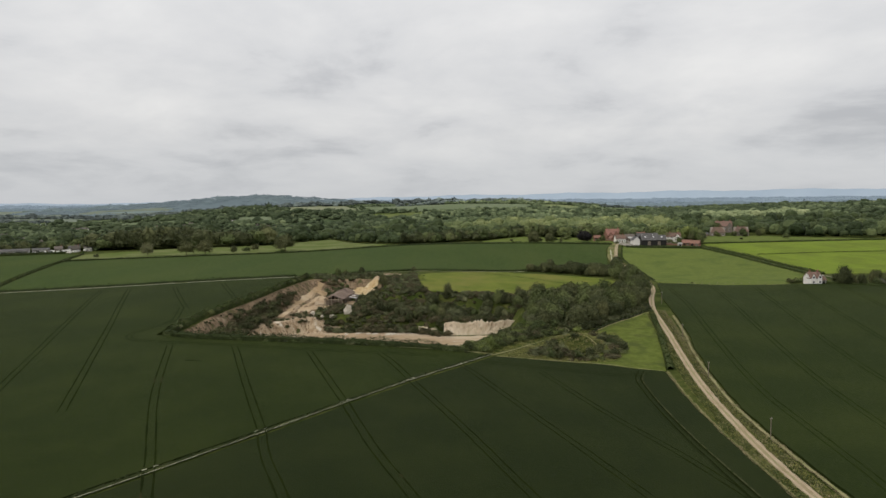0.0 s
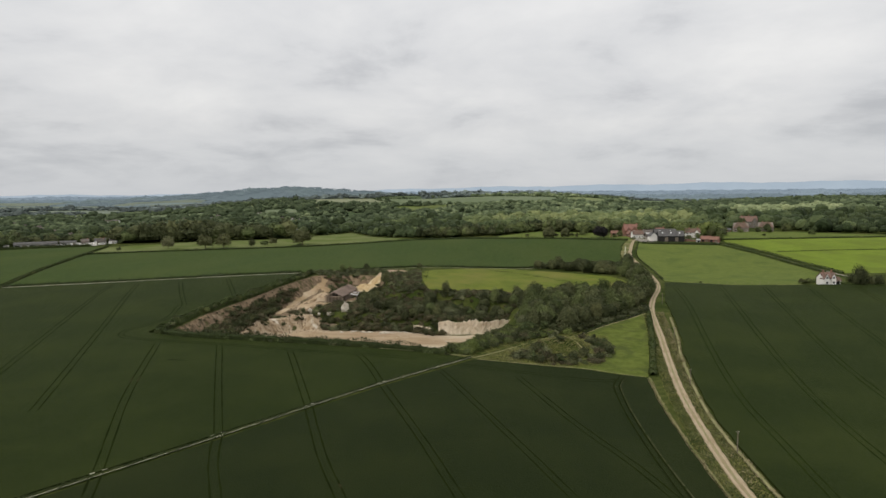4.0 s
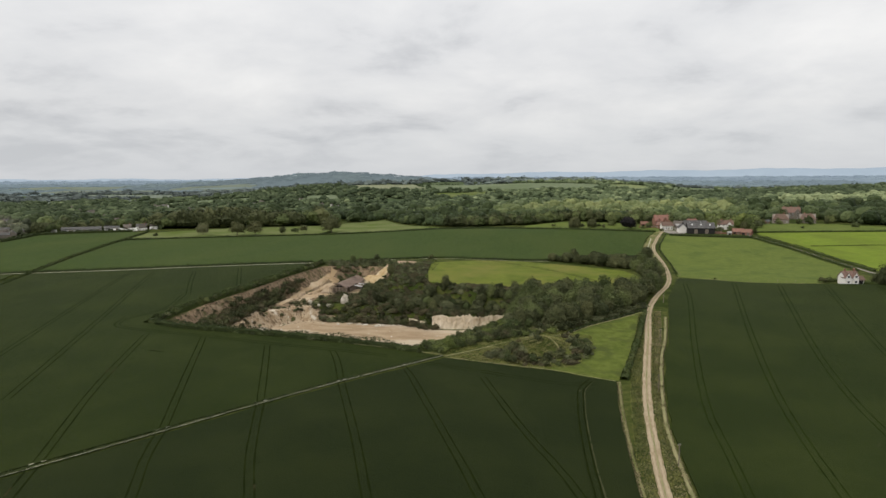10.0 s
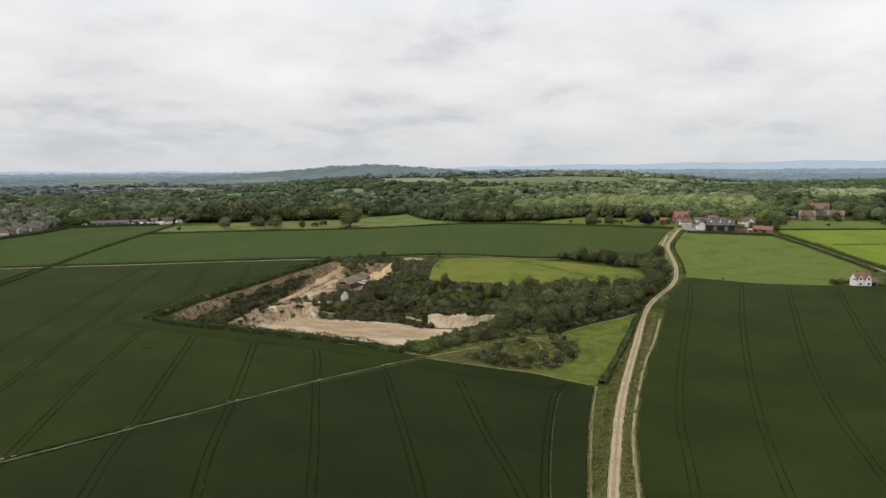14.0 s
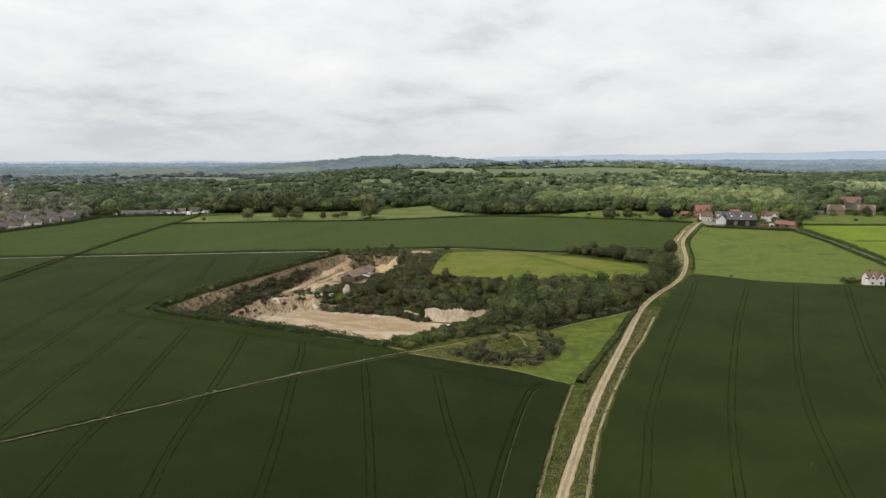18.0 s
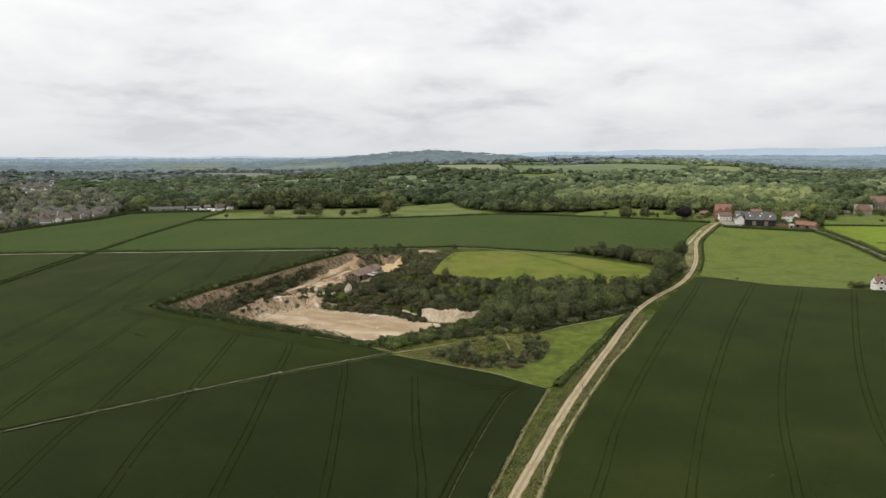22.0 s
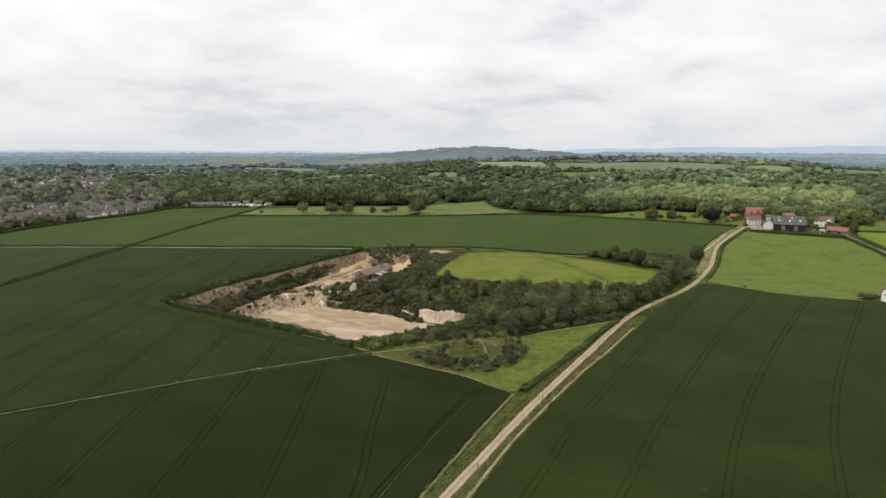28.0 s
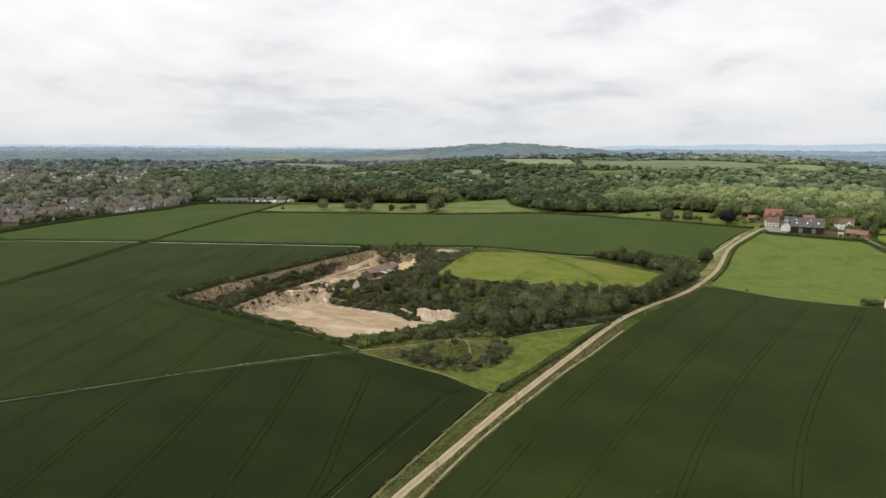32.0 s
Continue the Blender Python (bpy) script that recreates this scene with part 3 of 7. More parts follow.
def curve_pts(pts, step=3.0):
    """A smooth line through the points."""
    P = [np.array(p, float) for p in pts]
    P = [2 * P[0] - P[1], *P, 2 * P[-1] - P[-2]]
    out = []
    for a, b, c, d in zip(P, P[1:], P[2:], P[3:]):
        n = max(2, int(np.linalg.norm(c - b) / step))
        for i in range(n):
            t = i / n
            out.append(0.5 * (2 * b + (c - a) * t + (2 * a - 5 * b + 4 * c - d) * t * t + (3 * b - a - 3 * c + d) * t ** 3))
    out.append(P[-2])
    return np.array(out)


def sheet(name, poly, material, lift, label, category, grid=9.0, kind="structure", far=False, ragged=0.35, land=False):
    """A field that follows the land, with a cut edge down to the ground."""
    P = densify(poly, 5.0 if not far else 40.0, True)
    P = [(x + ragged * wob(np.float64(x), np.float64(y), 2.3, 3), y + ragged * wob(np.float64(x), np.float64(y), 2.9, 8)) for x, y in P]
    n = len(P)
    xs, ys = [p[0] for p in P], [p[1] for p in P]
    qx, qy = np.meshgrid(np.arange(min(xs), max(xs), grid), np.arange(min(ys), max(ys), grid))
    qx, qy = qx.ravel(), qy.ravel()
    keep = poly_sd(qx, qy, P) > grid * 0.4
    pts = [Vector(p) for p in P] + [Vector((a, b)) for a, b in zip(qx[keep], qy[keep])]
    v, _, f, _, _, _ = delaunay_2d_cdt(pts, [(i, (i + 1) % n) for i in range(n)], [], 1, 1e-4)
    V = np.array([(p.x, p.y) for p in v])
    surf = land_z if land else base_z
    z = surf(V[:, 0], V[:, 1]) + lift
    top = np.column_stack([V, z])
    m = len(V)
    edge = np.array(P)
    rim = np.column_stack([edge, surf(edge[:, 0], edge[:, 1]) + lift])
    low = rim - [0, 0, lift + 0.4]
    V3 = np.vstack([top, rim, low])
    tri = [tuple(q) for q in f]
    area = sum(xs[i] * ys[(i + 1) % n] - xs[(i + 1) % n] * ys[i] for i in range(n))
    for i in range(n):
        j = (i + 1) % n
        a, b, c, d = m + i, m + j, m + n + j, m + n + i
        tri += [(a, d, c), (a, c, b)] if area > 0 else [(a, c, d), (a, b, c)]
    ob = new(name, mesh_from(name, V3, tri, [material], smooth=False))
    return tagged(ob, label, category, kind=kind)


def strip(name, pts, width, material, lift, parent=None, edge=0.0, seed=0, step=3.0, use_land=False):
    """A ribbon along a line on the land, uneven at its edges."""
    C = curve_pts(pts, step)
    T = np.gradient(C, axis=0)
    T /= np.linalg.norm(T, axis=1)[:, None]
    N = np.column_stack([-T[:, 1], T[:, 0]])
    r = np.random.RandomState(seed + 5)
    rows = []
    for o in (-0.5, 0, 0.5):
        j = (edge * (0.35 * r.uniform(-1, 1, len(C)) + 0.8 * wob(C[:, 0] + 9 * o, C[:, 1], 1.7, seed)))[:, None] if o else 0
        Q = C + N * (o * width + j)
        zz = (land_z if use_land else base_z)(Q[:, 0], Q[:, 1]) + lift
        rows.append(np.column_stack([Q, zz]))
    n = len(C)
    V = np.vstack(rows)
    F = []
    for k in (0, 1):
        for i in range(n - 1):
            F.append((k * n + i + 1, k * n + i, (k + 1) * n + i, (k + 1) * n + i + 1))
    ob = new(name, mesh_from(name, V, F, [material], smooth=True))
    ob.parent = parent
    return ob


def offset(pts, d):
    C = curve_pts(pts, 3.0)
    T = np.gradient(C, axis=0)
    T /= np.linalg.norm(T, axis=1)[:, None]
    Q = C + d * np.column_stack([-T[:, 1], T[:, 0]])
    return [tuple(q) for q in Q[:-2:3]] + [tuple(Q[-1])]


HEDGELINE = [(-135, 22), (-64, 109), (-24.3, 160.5), (16.4, 213.2)]
LANE = [(-420, 296), (-373.5, 320), (-335, 339), (-265, 362.7), (-198, 374.6), (-125, 385.6), (-88, 394)]
CROSS = [(-150, 60), (-211, 221.5), (-225, 262), (-265, 362.7), (-304, 453), (-340, 552), (-374, 652), (-392, 690)]
TRACK = [(68, -80), (69.5, 20), (71, 80), (71.9, 120), (72.9, 140), (75, 160), (77.3, 180), (80.3, 200), (83.9, 220), (87.7, 240), (89.7, 250), (98, 294), (108, 328), (120, 362), (128, 396), (136, 450), (141.5, 515), (153, 562), (163.5, 598), (171, 618)]
VERGE_R = [(72.5, -80), (75, 20), (76.6, 80), (77.3, 120), (78.3, 144), (80.1, 170), (84, 196), (90.2, 228), (95.8, 250), (102.6, 282)]
VERGE_L = [(64, -80), (66, 20), (67, 80), (67.7, 120), (68.5, 148), (70.1, 178), (72.6, 203.5)]
CROP = 0.65
MEADOW_LINES = ([(-10, 404), (12, 412), (40, 424), (52, 434)], [(20, 432), (44, 412), (66, 388), (80, 368)], [(22.4, 433), (46, 413.6), (68, 389.4), (82, 369)])
W1 = sheet("wheat_field", [(-135, 26), (-65, 111), (-25, 162), (14.5, 212), (-8, 215.5), (-35, 220.5), (-64, 225.5), (-92, 230.5), (-109, 238), (-107.5, 275), (-99, 312), (-92, 358), (-88, 390),
                           (-125, 382.5), (-198, 371.5), (-261, 359), (-222, 262), (-208.5, 221), (-148, 66)], M_WHEAT1, CROP, "dark green wheat field with tramlines round the quarry", "wheat field")
W2 = sheet("wheat_field", [(-132, 20), (17, 210.5), (32, 210), (52, 209), (71.6, 202.5), (69.2, 178), (67.6, 148), (66.8, 120), (66.1, 80), (65, 20), (63, -80), (-160, -80)],
           M_WHEAT, CROP, "dark green wheat field beside the chalk track", "wheat field")
W3 = sheet("wheat_field", [(73.7, -80), (76.2, 20), (77.8, 80), (78.5, 120), (79.5, 144), (81.3, 170), (85.2, 196), (91.5, 228), (97.1, 249), (104, 282), (112, 322), (121, 352), (130, 384), (145, 384), (168, 370.5), (188, 364.5),
                           (203, 361.5), (236, 365), (320, 388), (430, 405), (430, -80)], M_WHEAT3, CROP, "dark green wheat field east of the chalk track", "wheat field", grid=11)
W4 = sheet("wheat_field", [(-265, 367.5), (-198, 379), (-125, 390), (-88, 398), (-70, 408), (-19, 437), (13, 441), (41, 444), (64, 456), (95, 448), (122, 462), (127, 490), (134, 520), (145, 566), (158, 600),
                           (145, 603), (122, 607), (48, 625), (-46, 673), (-100, 670), (-177, 650), (-310, 598), (-344, 578), (-337, 550), (-301, 453)], M_WHEAT2, CROP, "mid-green wheat field behind the quarry", "wheat field", grid=11)
W5 = sheet("wheat_field", [(-271, 369), (-309, 455), (-345, 554), (-380, 655), (-400, 672), (-449, 645), (-473, 622), (-454, 559), (-448, 480), (-436, 409), (-415, 345), (-374, 325), (-337, 344)],
           M_WHEAT2, CROP, "mid-green wheat field beside the housing estate", "wheat field", grid=11)
W6 = sheet("wheat_field", [(-270, 356), (-335, 333), (-373, 314), (-420, 288), (-470, 100), (-170, 60), (-216, 221), (-230, 262)], M_WHEAT6, CROP, "dark green wheat field below the lane", "wheat field", grid=11)
meadow = sheet("meadow", [(-8, 336), (-14, 374), (-17, 411), (9, 432), (40, 437), (79, 425), (104, 412), (108, 398), (110, 375), (105, 345), (88, 332), (66, 326), (44, 329), (24, 334)], M_MEADOW, 0.22, "bright green domed meadow above the quarry", "meadow")
for k, P in enumerate(MEADOW_LINES):
    strip("mown_line", P, 0.8, M_ROUGH, 0.26, meadow, edge=0.2, seed=80 + k)
sheet("paddock", [(46, 211), (52, 211), (72.8, 205), (77.5, 222), (84, 247), (92, 284), (95, 292), (84, 279), (70, 265), (62, 254), (62, 236)], M_PADDOCK, 0.2, "small bright green triangular paddock", "paddock", grid=2.5, land=True)
sheet("pasture", [(133, 394), (145, 387), (168, 373.5), (188, 367.5), (199, 366), (212, 382), (248, 434), (250, 460), (243, 523), (231, 571), (205, 575), (172, 580), (166, 588), (154, 548), (146, 515), (140, 452)],
      M_PASTURE, 0.2, "light green pasture in front of the farm", "pasture")
sheet("pasture", [(264, 440), (264, 460), (256, 524), (244, 580), (247, 604), (438, 628), (640, 640), (640, 450)], M_BRIGHT, 0.2, "vivid yellow-green pasture beyond the lane", "pasture", grid=14)
sheet("lawn", [(248, 609), (440, 632), (380, 668), (350, 700), (300, 706), (270, 690)], M_PASTURE, 0.2, "green lawn below the brick manor", "lawn", grid=14)
sheet("pasture", [(-382, 655), (-348, 590), (-178, 656), (-174, 692), (-215, 790), (-300, 760)], M_PALE, 0.2, "pale green parkland pasture with oaks", "pasture", grid=14)
sheet("pasture", [(-172, 657), (-100, 675), (-46, 678), (-52, 705), (-118, 800), (-160, 905), (-215, 800), (-170, 692)], M_PALE, 0.2, "pale green pasture before the wood", "pasture", grid=14)
sheet("lawn", [(40, 634), (48, 630), (122, 611), (163, 606), (168, 630), (160, 680), (90, 725), (42, 672)], M_PASTURE, 0.2, "green lawn and orchard grass beside the farmhouse", "lawn", grid=14)
sheet("farmyard", [(167, 612), (171, 596), (184, 594), (186, 610), (186, 640), (182, 640), (181, 616), (170, 620)], M_YARD, 0.12, "pale concrete farmyard", "yard", grid=14)
FAR_FIELDS = [[(-549, 1786), (-414, 1799), (-277, 1811), (-190, 1560), (-363, 1520)], [(-265, 1797), (-53, 1801), (90, 1670), (216, 1537), (205, 1415), (48, 1405), (-171, 1488), (-329, 1490)],
              [(-176, 1450), (-24, 1440), (-2, 1350), (-148, 1362)], [(223, 1536), (289, 1612), (336, 1575), (299, 1420), (220, 1400)], [(-800, 1384), (-733, 1449), (-573, 1399), (-560, 1290), (-700, 1290)],
              [(-450, 1366), (-367, 1384), (-340, 1290), (-410, 1280)], [(411, 1700), (520, 1720), (476, 1500), (340, 1441)]]
for fx, fy, fw, fd, fa in ((-1150, 1750, 330, 90, 12), (-1500, 2150, 420, 120, 18), (-900, 2150, 300, 110, 8), (-1900, 2500, 420, 160, 20), (-1250, 2480, 360, 130, 10), (820, 2080, 330, 110, -14), (980, 2450, 360, 130, -12),
                           (-1180, 1330, 260, 40, 20), (-880, 1560, 240, 45, 10)):
    ca, sa = math.cos(radians(fa)), math.sin(radians(fa))
    FAR_FIELDS.append([(fx + u * ca - v * sa, fy + u * sa + v * ca) for u, v in ((-fw / 2, -fd * 1.6), (fw / 2, -fd * 1.3), (fw * 0.45, fd * 1.6), (-fw * 0.4, fd * 1.4))])
FAR_LINES = [[(-330, 1474), (-176, 1470), (48, 1392), (208, 1400)], [(-30, 1446), (-180, 1456)], [(219, 1390), (219, 1540)], [(-368, 1510), (-190, 1550), (-268, 1800)], [(-555, 1790), (-410, 1808), (-270, 1820), (-50, 1810), (95, 1678)],
             [(-456, 1372), (-360, 1392), (-272, 1362)], [(-570, 1406), (-735, 1456), (-825, 1390)], [(294, 1618), (342, 1580), (420, 1500)]]
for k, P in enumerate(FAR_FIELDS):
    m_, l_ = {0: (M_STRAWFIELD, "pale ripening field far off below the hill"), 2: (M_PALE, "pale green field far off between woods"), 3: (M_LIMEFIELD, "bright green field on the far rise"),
              5: (M_FARFIELD, "pale pasture among the trees"), 4: (M_FARFIELD, "pale hazed pasture among the trees")}.get(k, (M_FARFIELD if k < 7 else M_HAZYFIELD, "dull green field far off between woods"))
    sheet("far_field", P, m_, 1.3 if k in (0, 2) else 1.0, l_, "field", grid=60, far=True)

track = strip("farm_track", TRACK, 2.6, M_TRACK, 0.10, edge=0.25, seed=1, step=1.4)
tagged(track, "pale chalk farm track worn into two ruts", "track", kind="structure")
for k, o in enumerate((-0.72, 0.72)):
    strip("rut", offset([p for p in TRACK if p[1] < 610], o), 0.5, M_RUT, 0.118, track, edge=0.12, seed=25 + k, step=2.0)
strip("grass_crown", TRACK, 0.3, M_STRAW, 0.125, track, edge=0.2, seed=2)
vr = strip("field_margin", VERGE_R, 0.7, M_STRAW, 0.5, edge=0.14, seed=3, step=1.2)
tagged(vr, "strip of dry straw-coloured grass along the wheat", "field margin", kind="structure")
vl = strip("field_margin", VERGE_L, 0.4, M_DRYBANK, 0.5, edge=0.14, seed=4, step=1.2)
tagged(vl, "thin strip of dry grass along the wheat", "field margin", kind="structure")
uv = strip("field_margin", offset([p for p in TRACK if p[1] >= 396], 4.3), 5.4, M_DRYBANK, 0.14, edge=0.9, seed=26)
tagged(uv, "broad dry grass bank beside the upper track", "field margin", kind="structure")
pe = strip("field_margin", [(131, 388.8), (145, 385.6), (168, 372.2), (188, 366.2), (200, 364.2)], 0.5, M_STRAW, 0.5, edge=0.2, seed=27, step=1.5)
tagged(pe, "pale dry edge between wheat and pasture", "field margin", kind="structure")
lane = strip("lane", LANE, 1.6, M_PATH, 0.45, edge=0.15, seed=5, step=6)
tagged(lane, "straight pale gravel lane between wheat fields", "lane", kind="structure")
FOOTPATH = [(16.4, 213.2), (26.2, 223.7), (32.3, 230.8), (44, 240), (58, 250.5), (70, 264.5), (84, 278.5), (97, 292)]


def off_path(x, y):
    """Distance from the footpath."""
    return min(math.hypot(x - px, y - py) for px, py in curve_pts(FOOTPATH, 1.5))


fp = strip("footpath", FOOTPATH, 0.55, M_STRAW, 0.3, edge=0.2, seed=6, use_land=True)
tagged(fp, "narrow trodden pale footpath below the trees", "footpath", kind="structure")
baulk = strip("grass_baulk", HEDGELINE, 0.15, M_PATH, 0.70, edge=0.09, seed=9, step=1.5)
tagged(baulk, "thin bleached grass baulk between two wheat fields", "baulk", kind="structure")
for i in range(-1, 4):
    for s in (-1.15, 1.15):
        j = np.array([-41.5 + 15.85 * i + 0.62 * s, 140.3 + 20 * i + 0.78 * s])
        strip("chalk_crossing", [tuple(j - np.array([0.3, 0.38])), tuple(j), tuple(j + np.array([0.3, 0.38]))], 0.34, M_PATH, 0.72, baulk, edge=0.2, seed=70 + i, step=0.6)
ramp = strip("quarry_ramp", [(-79, 305), (-80.5, 322), (-80, 342), (-78, 362), (-75, 384)], 3.4, M_CHALK, 0.2, edge=1.2, seed=21, use_land=True, step=1.5)
tagged(ramp, "pale chalk ramp climbing out of the quarry", "ramp", kind="structure")
ramp = strip("quarry_ramp", [(-74.5, 318), (-75, 340), (-72.5, 362), (-70, 376)], 1.6, M_CHALK, 0.18, edge=0.7, seed=22, use_land=True, step=1.5)
tagged(ramp, "narrow pale rut beside the quarry ramp", "ramp", kind="structure")
trail = strip("footpath", [(48, 238.5), (52, 233.5), (55.5, 228), (58, 223)], 0.9, M_STRAW, 0.12, edge=0.2, seed=23, use_land=True, step=1.0)
tagged(trail, "dry trodden trail over the scrubby mound", "footpath", kind="structure")
up = strip("footpath", [(121, 462), (127, 477), (134, 503), (141, 532), (149, 566)], 0.9, M_PATH, 0.2, edge=0.3, seed=24)
tagged(up, "pale bare line between wheat and weedy bank", "footpath", kind="structure")
bp_ = strip("footpath", [(-84, 393), (-70, 404), (-19, 434), (13, 438), (41, 440), (64, 448)], 0.8, M_PATH, 0.15, edge=0.2, seed=7)
tagged(bp_, "pale path along the top of the quarry", "footpath", kind="structure")
sl = strip("lane", [(258, 400), (258, 434), (257, 460), (250, 523), (238, 578), (236, 600)], 2.2, M_YARD, 0.12, edge=0.15, seed=8)
tagged(sl, "narrow lane between hedges leading to the farm", "lane", kind="structure")


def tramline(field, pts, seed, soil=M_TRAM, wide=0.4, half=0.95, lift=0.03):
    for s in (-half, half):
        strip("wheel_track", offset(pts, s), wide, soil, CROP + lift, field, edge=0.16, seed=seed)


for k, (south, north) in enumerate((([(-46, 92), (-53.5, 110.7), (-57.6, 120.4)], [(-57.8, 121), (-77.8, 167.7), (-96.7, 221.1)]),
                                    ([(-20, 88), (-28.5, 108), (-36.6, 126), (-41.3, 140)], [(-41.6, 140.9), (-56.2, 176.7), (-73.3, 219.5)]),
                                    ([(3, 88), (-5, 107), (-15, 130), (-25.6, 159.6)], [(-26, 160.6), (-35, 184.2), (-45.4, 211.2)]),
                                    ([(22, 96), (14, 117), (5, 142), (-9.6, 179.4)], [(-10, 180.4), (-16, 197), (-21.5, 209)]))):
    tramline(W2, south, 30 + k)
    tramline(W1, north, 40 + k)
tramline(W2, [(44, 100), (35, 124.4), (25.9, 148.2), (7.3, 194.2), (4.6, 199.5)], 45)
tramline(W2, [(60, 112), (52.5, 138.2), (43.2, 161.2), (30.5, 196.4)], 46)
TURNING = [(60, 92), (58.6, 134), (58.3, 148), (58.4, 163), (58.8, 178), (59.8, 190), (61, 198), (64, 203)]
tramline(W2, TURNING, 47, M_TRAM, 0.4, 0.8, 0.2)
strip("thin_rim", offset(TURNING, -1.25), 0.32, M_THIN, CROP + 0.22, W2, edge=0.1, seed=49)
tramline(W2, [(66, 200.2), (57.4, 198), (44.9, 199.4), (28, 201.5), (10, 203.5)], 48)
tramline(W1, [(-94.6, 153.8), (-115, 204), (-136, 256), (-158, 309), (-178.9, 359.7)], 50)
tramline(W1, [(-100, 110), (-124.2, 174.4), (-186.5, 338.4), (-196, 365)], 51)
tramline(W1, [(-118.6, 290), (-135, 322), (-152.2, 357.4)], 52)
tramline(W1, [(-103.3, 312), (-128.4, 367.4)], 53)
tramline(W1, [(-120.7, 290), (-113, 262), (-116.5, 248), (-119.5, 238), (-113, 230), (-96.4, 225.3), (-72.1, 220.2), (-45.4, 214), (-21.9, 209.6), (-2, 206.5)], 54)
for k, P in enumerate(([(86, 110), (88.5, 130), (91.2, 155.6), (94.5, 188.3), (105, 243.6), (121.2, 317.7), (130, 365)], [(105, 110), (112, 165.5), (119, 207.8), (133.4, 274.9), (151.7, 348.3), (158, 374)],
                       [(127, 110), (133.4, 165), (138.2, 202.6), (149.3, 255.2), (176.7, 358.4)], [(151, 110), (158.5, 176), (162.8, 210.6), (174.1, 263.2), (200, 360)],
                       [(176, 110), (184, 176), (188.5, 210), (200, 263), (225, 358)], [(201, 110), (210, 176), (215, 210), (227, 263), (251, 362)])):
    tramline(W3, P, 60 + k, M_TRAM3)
for k, (x, y, a, w) in enumerate(((128.3, 171, 0.7, 0.3), (128.9, 166, 0.9, 0.4), (59.6, 193.2, 0.9, 0.25))):
    strip("bare_soil", [(x - a, y - a), (x, y), (x + a * 0.7, y + a)], w, M_THIN, CROP + 0.05, W3 if x > 80 else W2, edge=0.2, seed=90 + k, step=0.8)
strip("flattened_crop", [(-83, 201.2), (-80, 200.8), (-77.6, 200.3)], 0.7, M_TARRY, CROP + 0.04, W1, edge=0.2, seed=96, step=1)
hm = strip("field_margin", [(-16, 217), (-8, 216), (4, 214.6), (15.6, 213.3)], 0.4, M_STRAW, 0.75, edge=0.1, seed=97, step=2)
tagged(hm, "thin pale grass line below the quarry hedge", "field margin", kind="structure")
nm = strip("field_margin", [(17.5, 211.6), (32, 211.1), (52, 210.1), (62, 207), (71.8, 203.7)], 0.4, M_STRAW, 0.5, edge=0.1, seed=98, step=2)
tagged(nm, "thin pale grass line at the head of the wheat", "field margin", kind="structure")

# ---------------------------------------------------------------- foliage
RNG = np.random.RandomState(11)


def unit_dirs(r, n, low=-0.35):
    z = r.uniform(low, 1, n)
    a = r.uniform(0, 2 * np.pi, n)
    q = np.sqrt(np.maximum(0, 1 - z * z))
    return np.column_stack([q * np.cos(a), q * np.sin(a), z])


def leaf_quads(r, C, Nrm, size, spread=0.75):
    """Square leaf clumps at points C that face roughly along Nrm."""
    n = len(C)
    nn = Nrm + spread * r.normal(size=(n, 3))
    nn /= np.linalg.norm(nn, axis=1)[:, None]
    t = np.cross(nn, r.normal(size=(n, 3)))
    t /= np.linalg.norm(t, axis=1)[:, None]
    b = np.cross(nn, t)
    s = (size * r.uniform(0.55, 1.35, n))[:, None]
    k = r.uniform(0.5, 0.9, n)[:, None]
    V = np.stack([C + t * s, C + b * s * k, C - t * s, C - b * s * k], 1).reshape(-1, 3)
    return V, np.arange(4 * n).reshape(-1, 4)


def cube_ball(n=2):
    """A ball of quads."""
    V, F = [], []
    for ax in range(3):
        for sg in (-1, 1):
            o = len(V)
            for i in range(n + 1):
                for j in range(n + 1):
                    p = [0.0, 0.0, 0.0]
                    p[ax], p[(ax + 1) % 3], p[(ax + 2) % 3] = sg, 2 * i / n - 1, 2 * j / n - 1
                    V.append(np.array(p) / np.linalg.norm(p))
            for i in range(n):
                for j in range(n):
                    a = o + i * (n + 1) + j
                    q = (a, a + n + 1, a + n + 2, a + 1)
                    F.append(q if sg > 0 else q[::-1])
    V, back = np.unique(np.round(np.array(V), 5), axis=0, return_inverse=True)
    return V, back.reshape(-1)[np.array(F)]


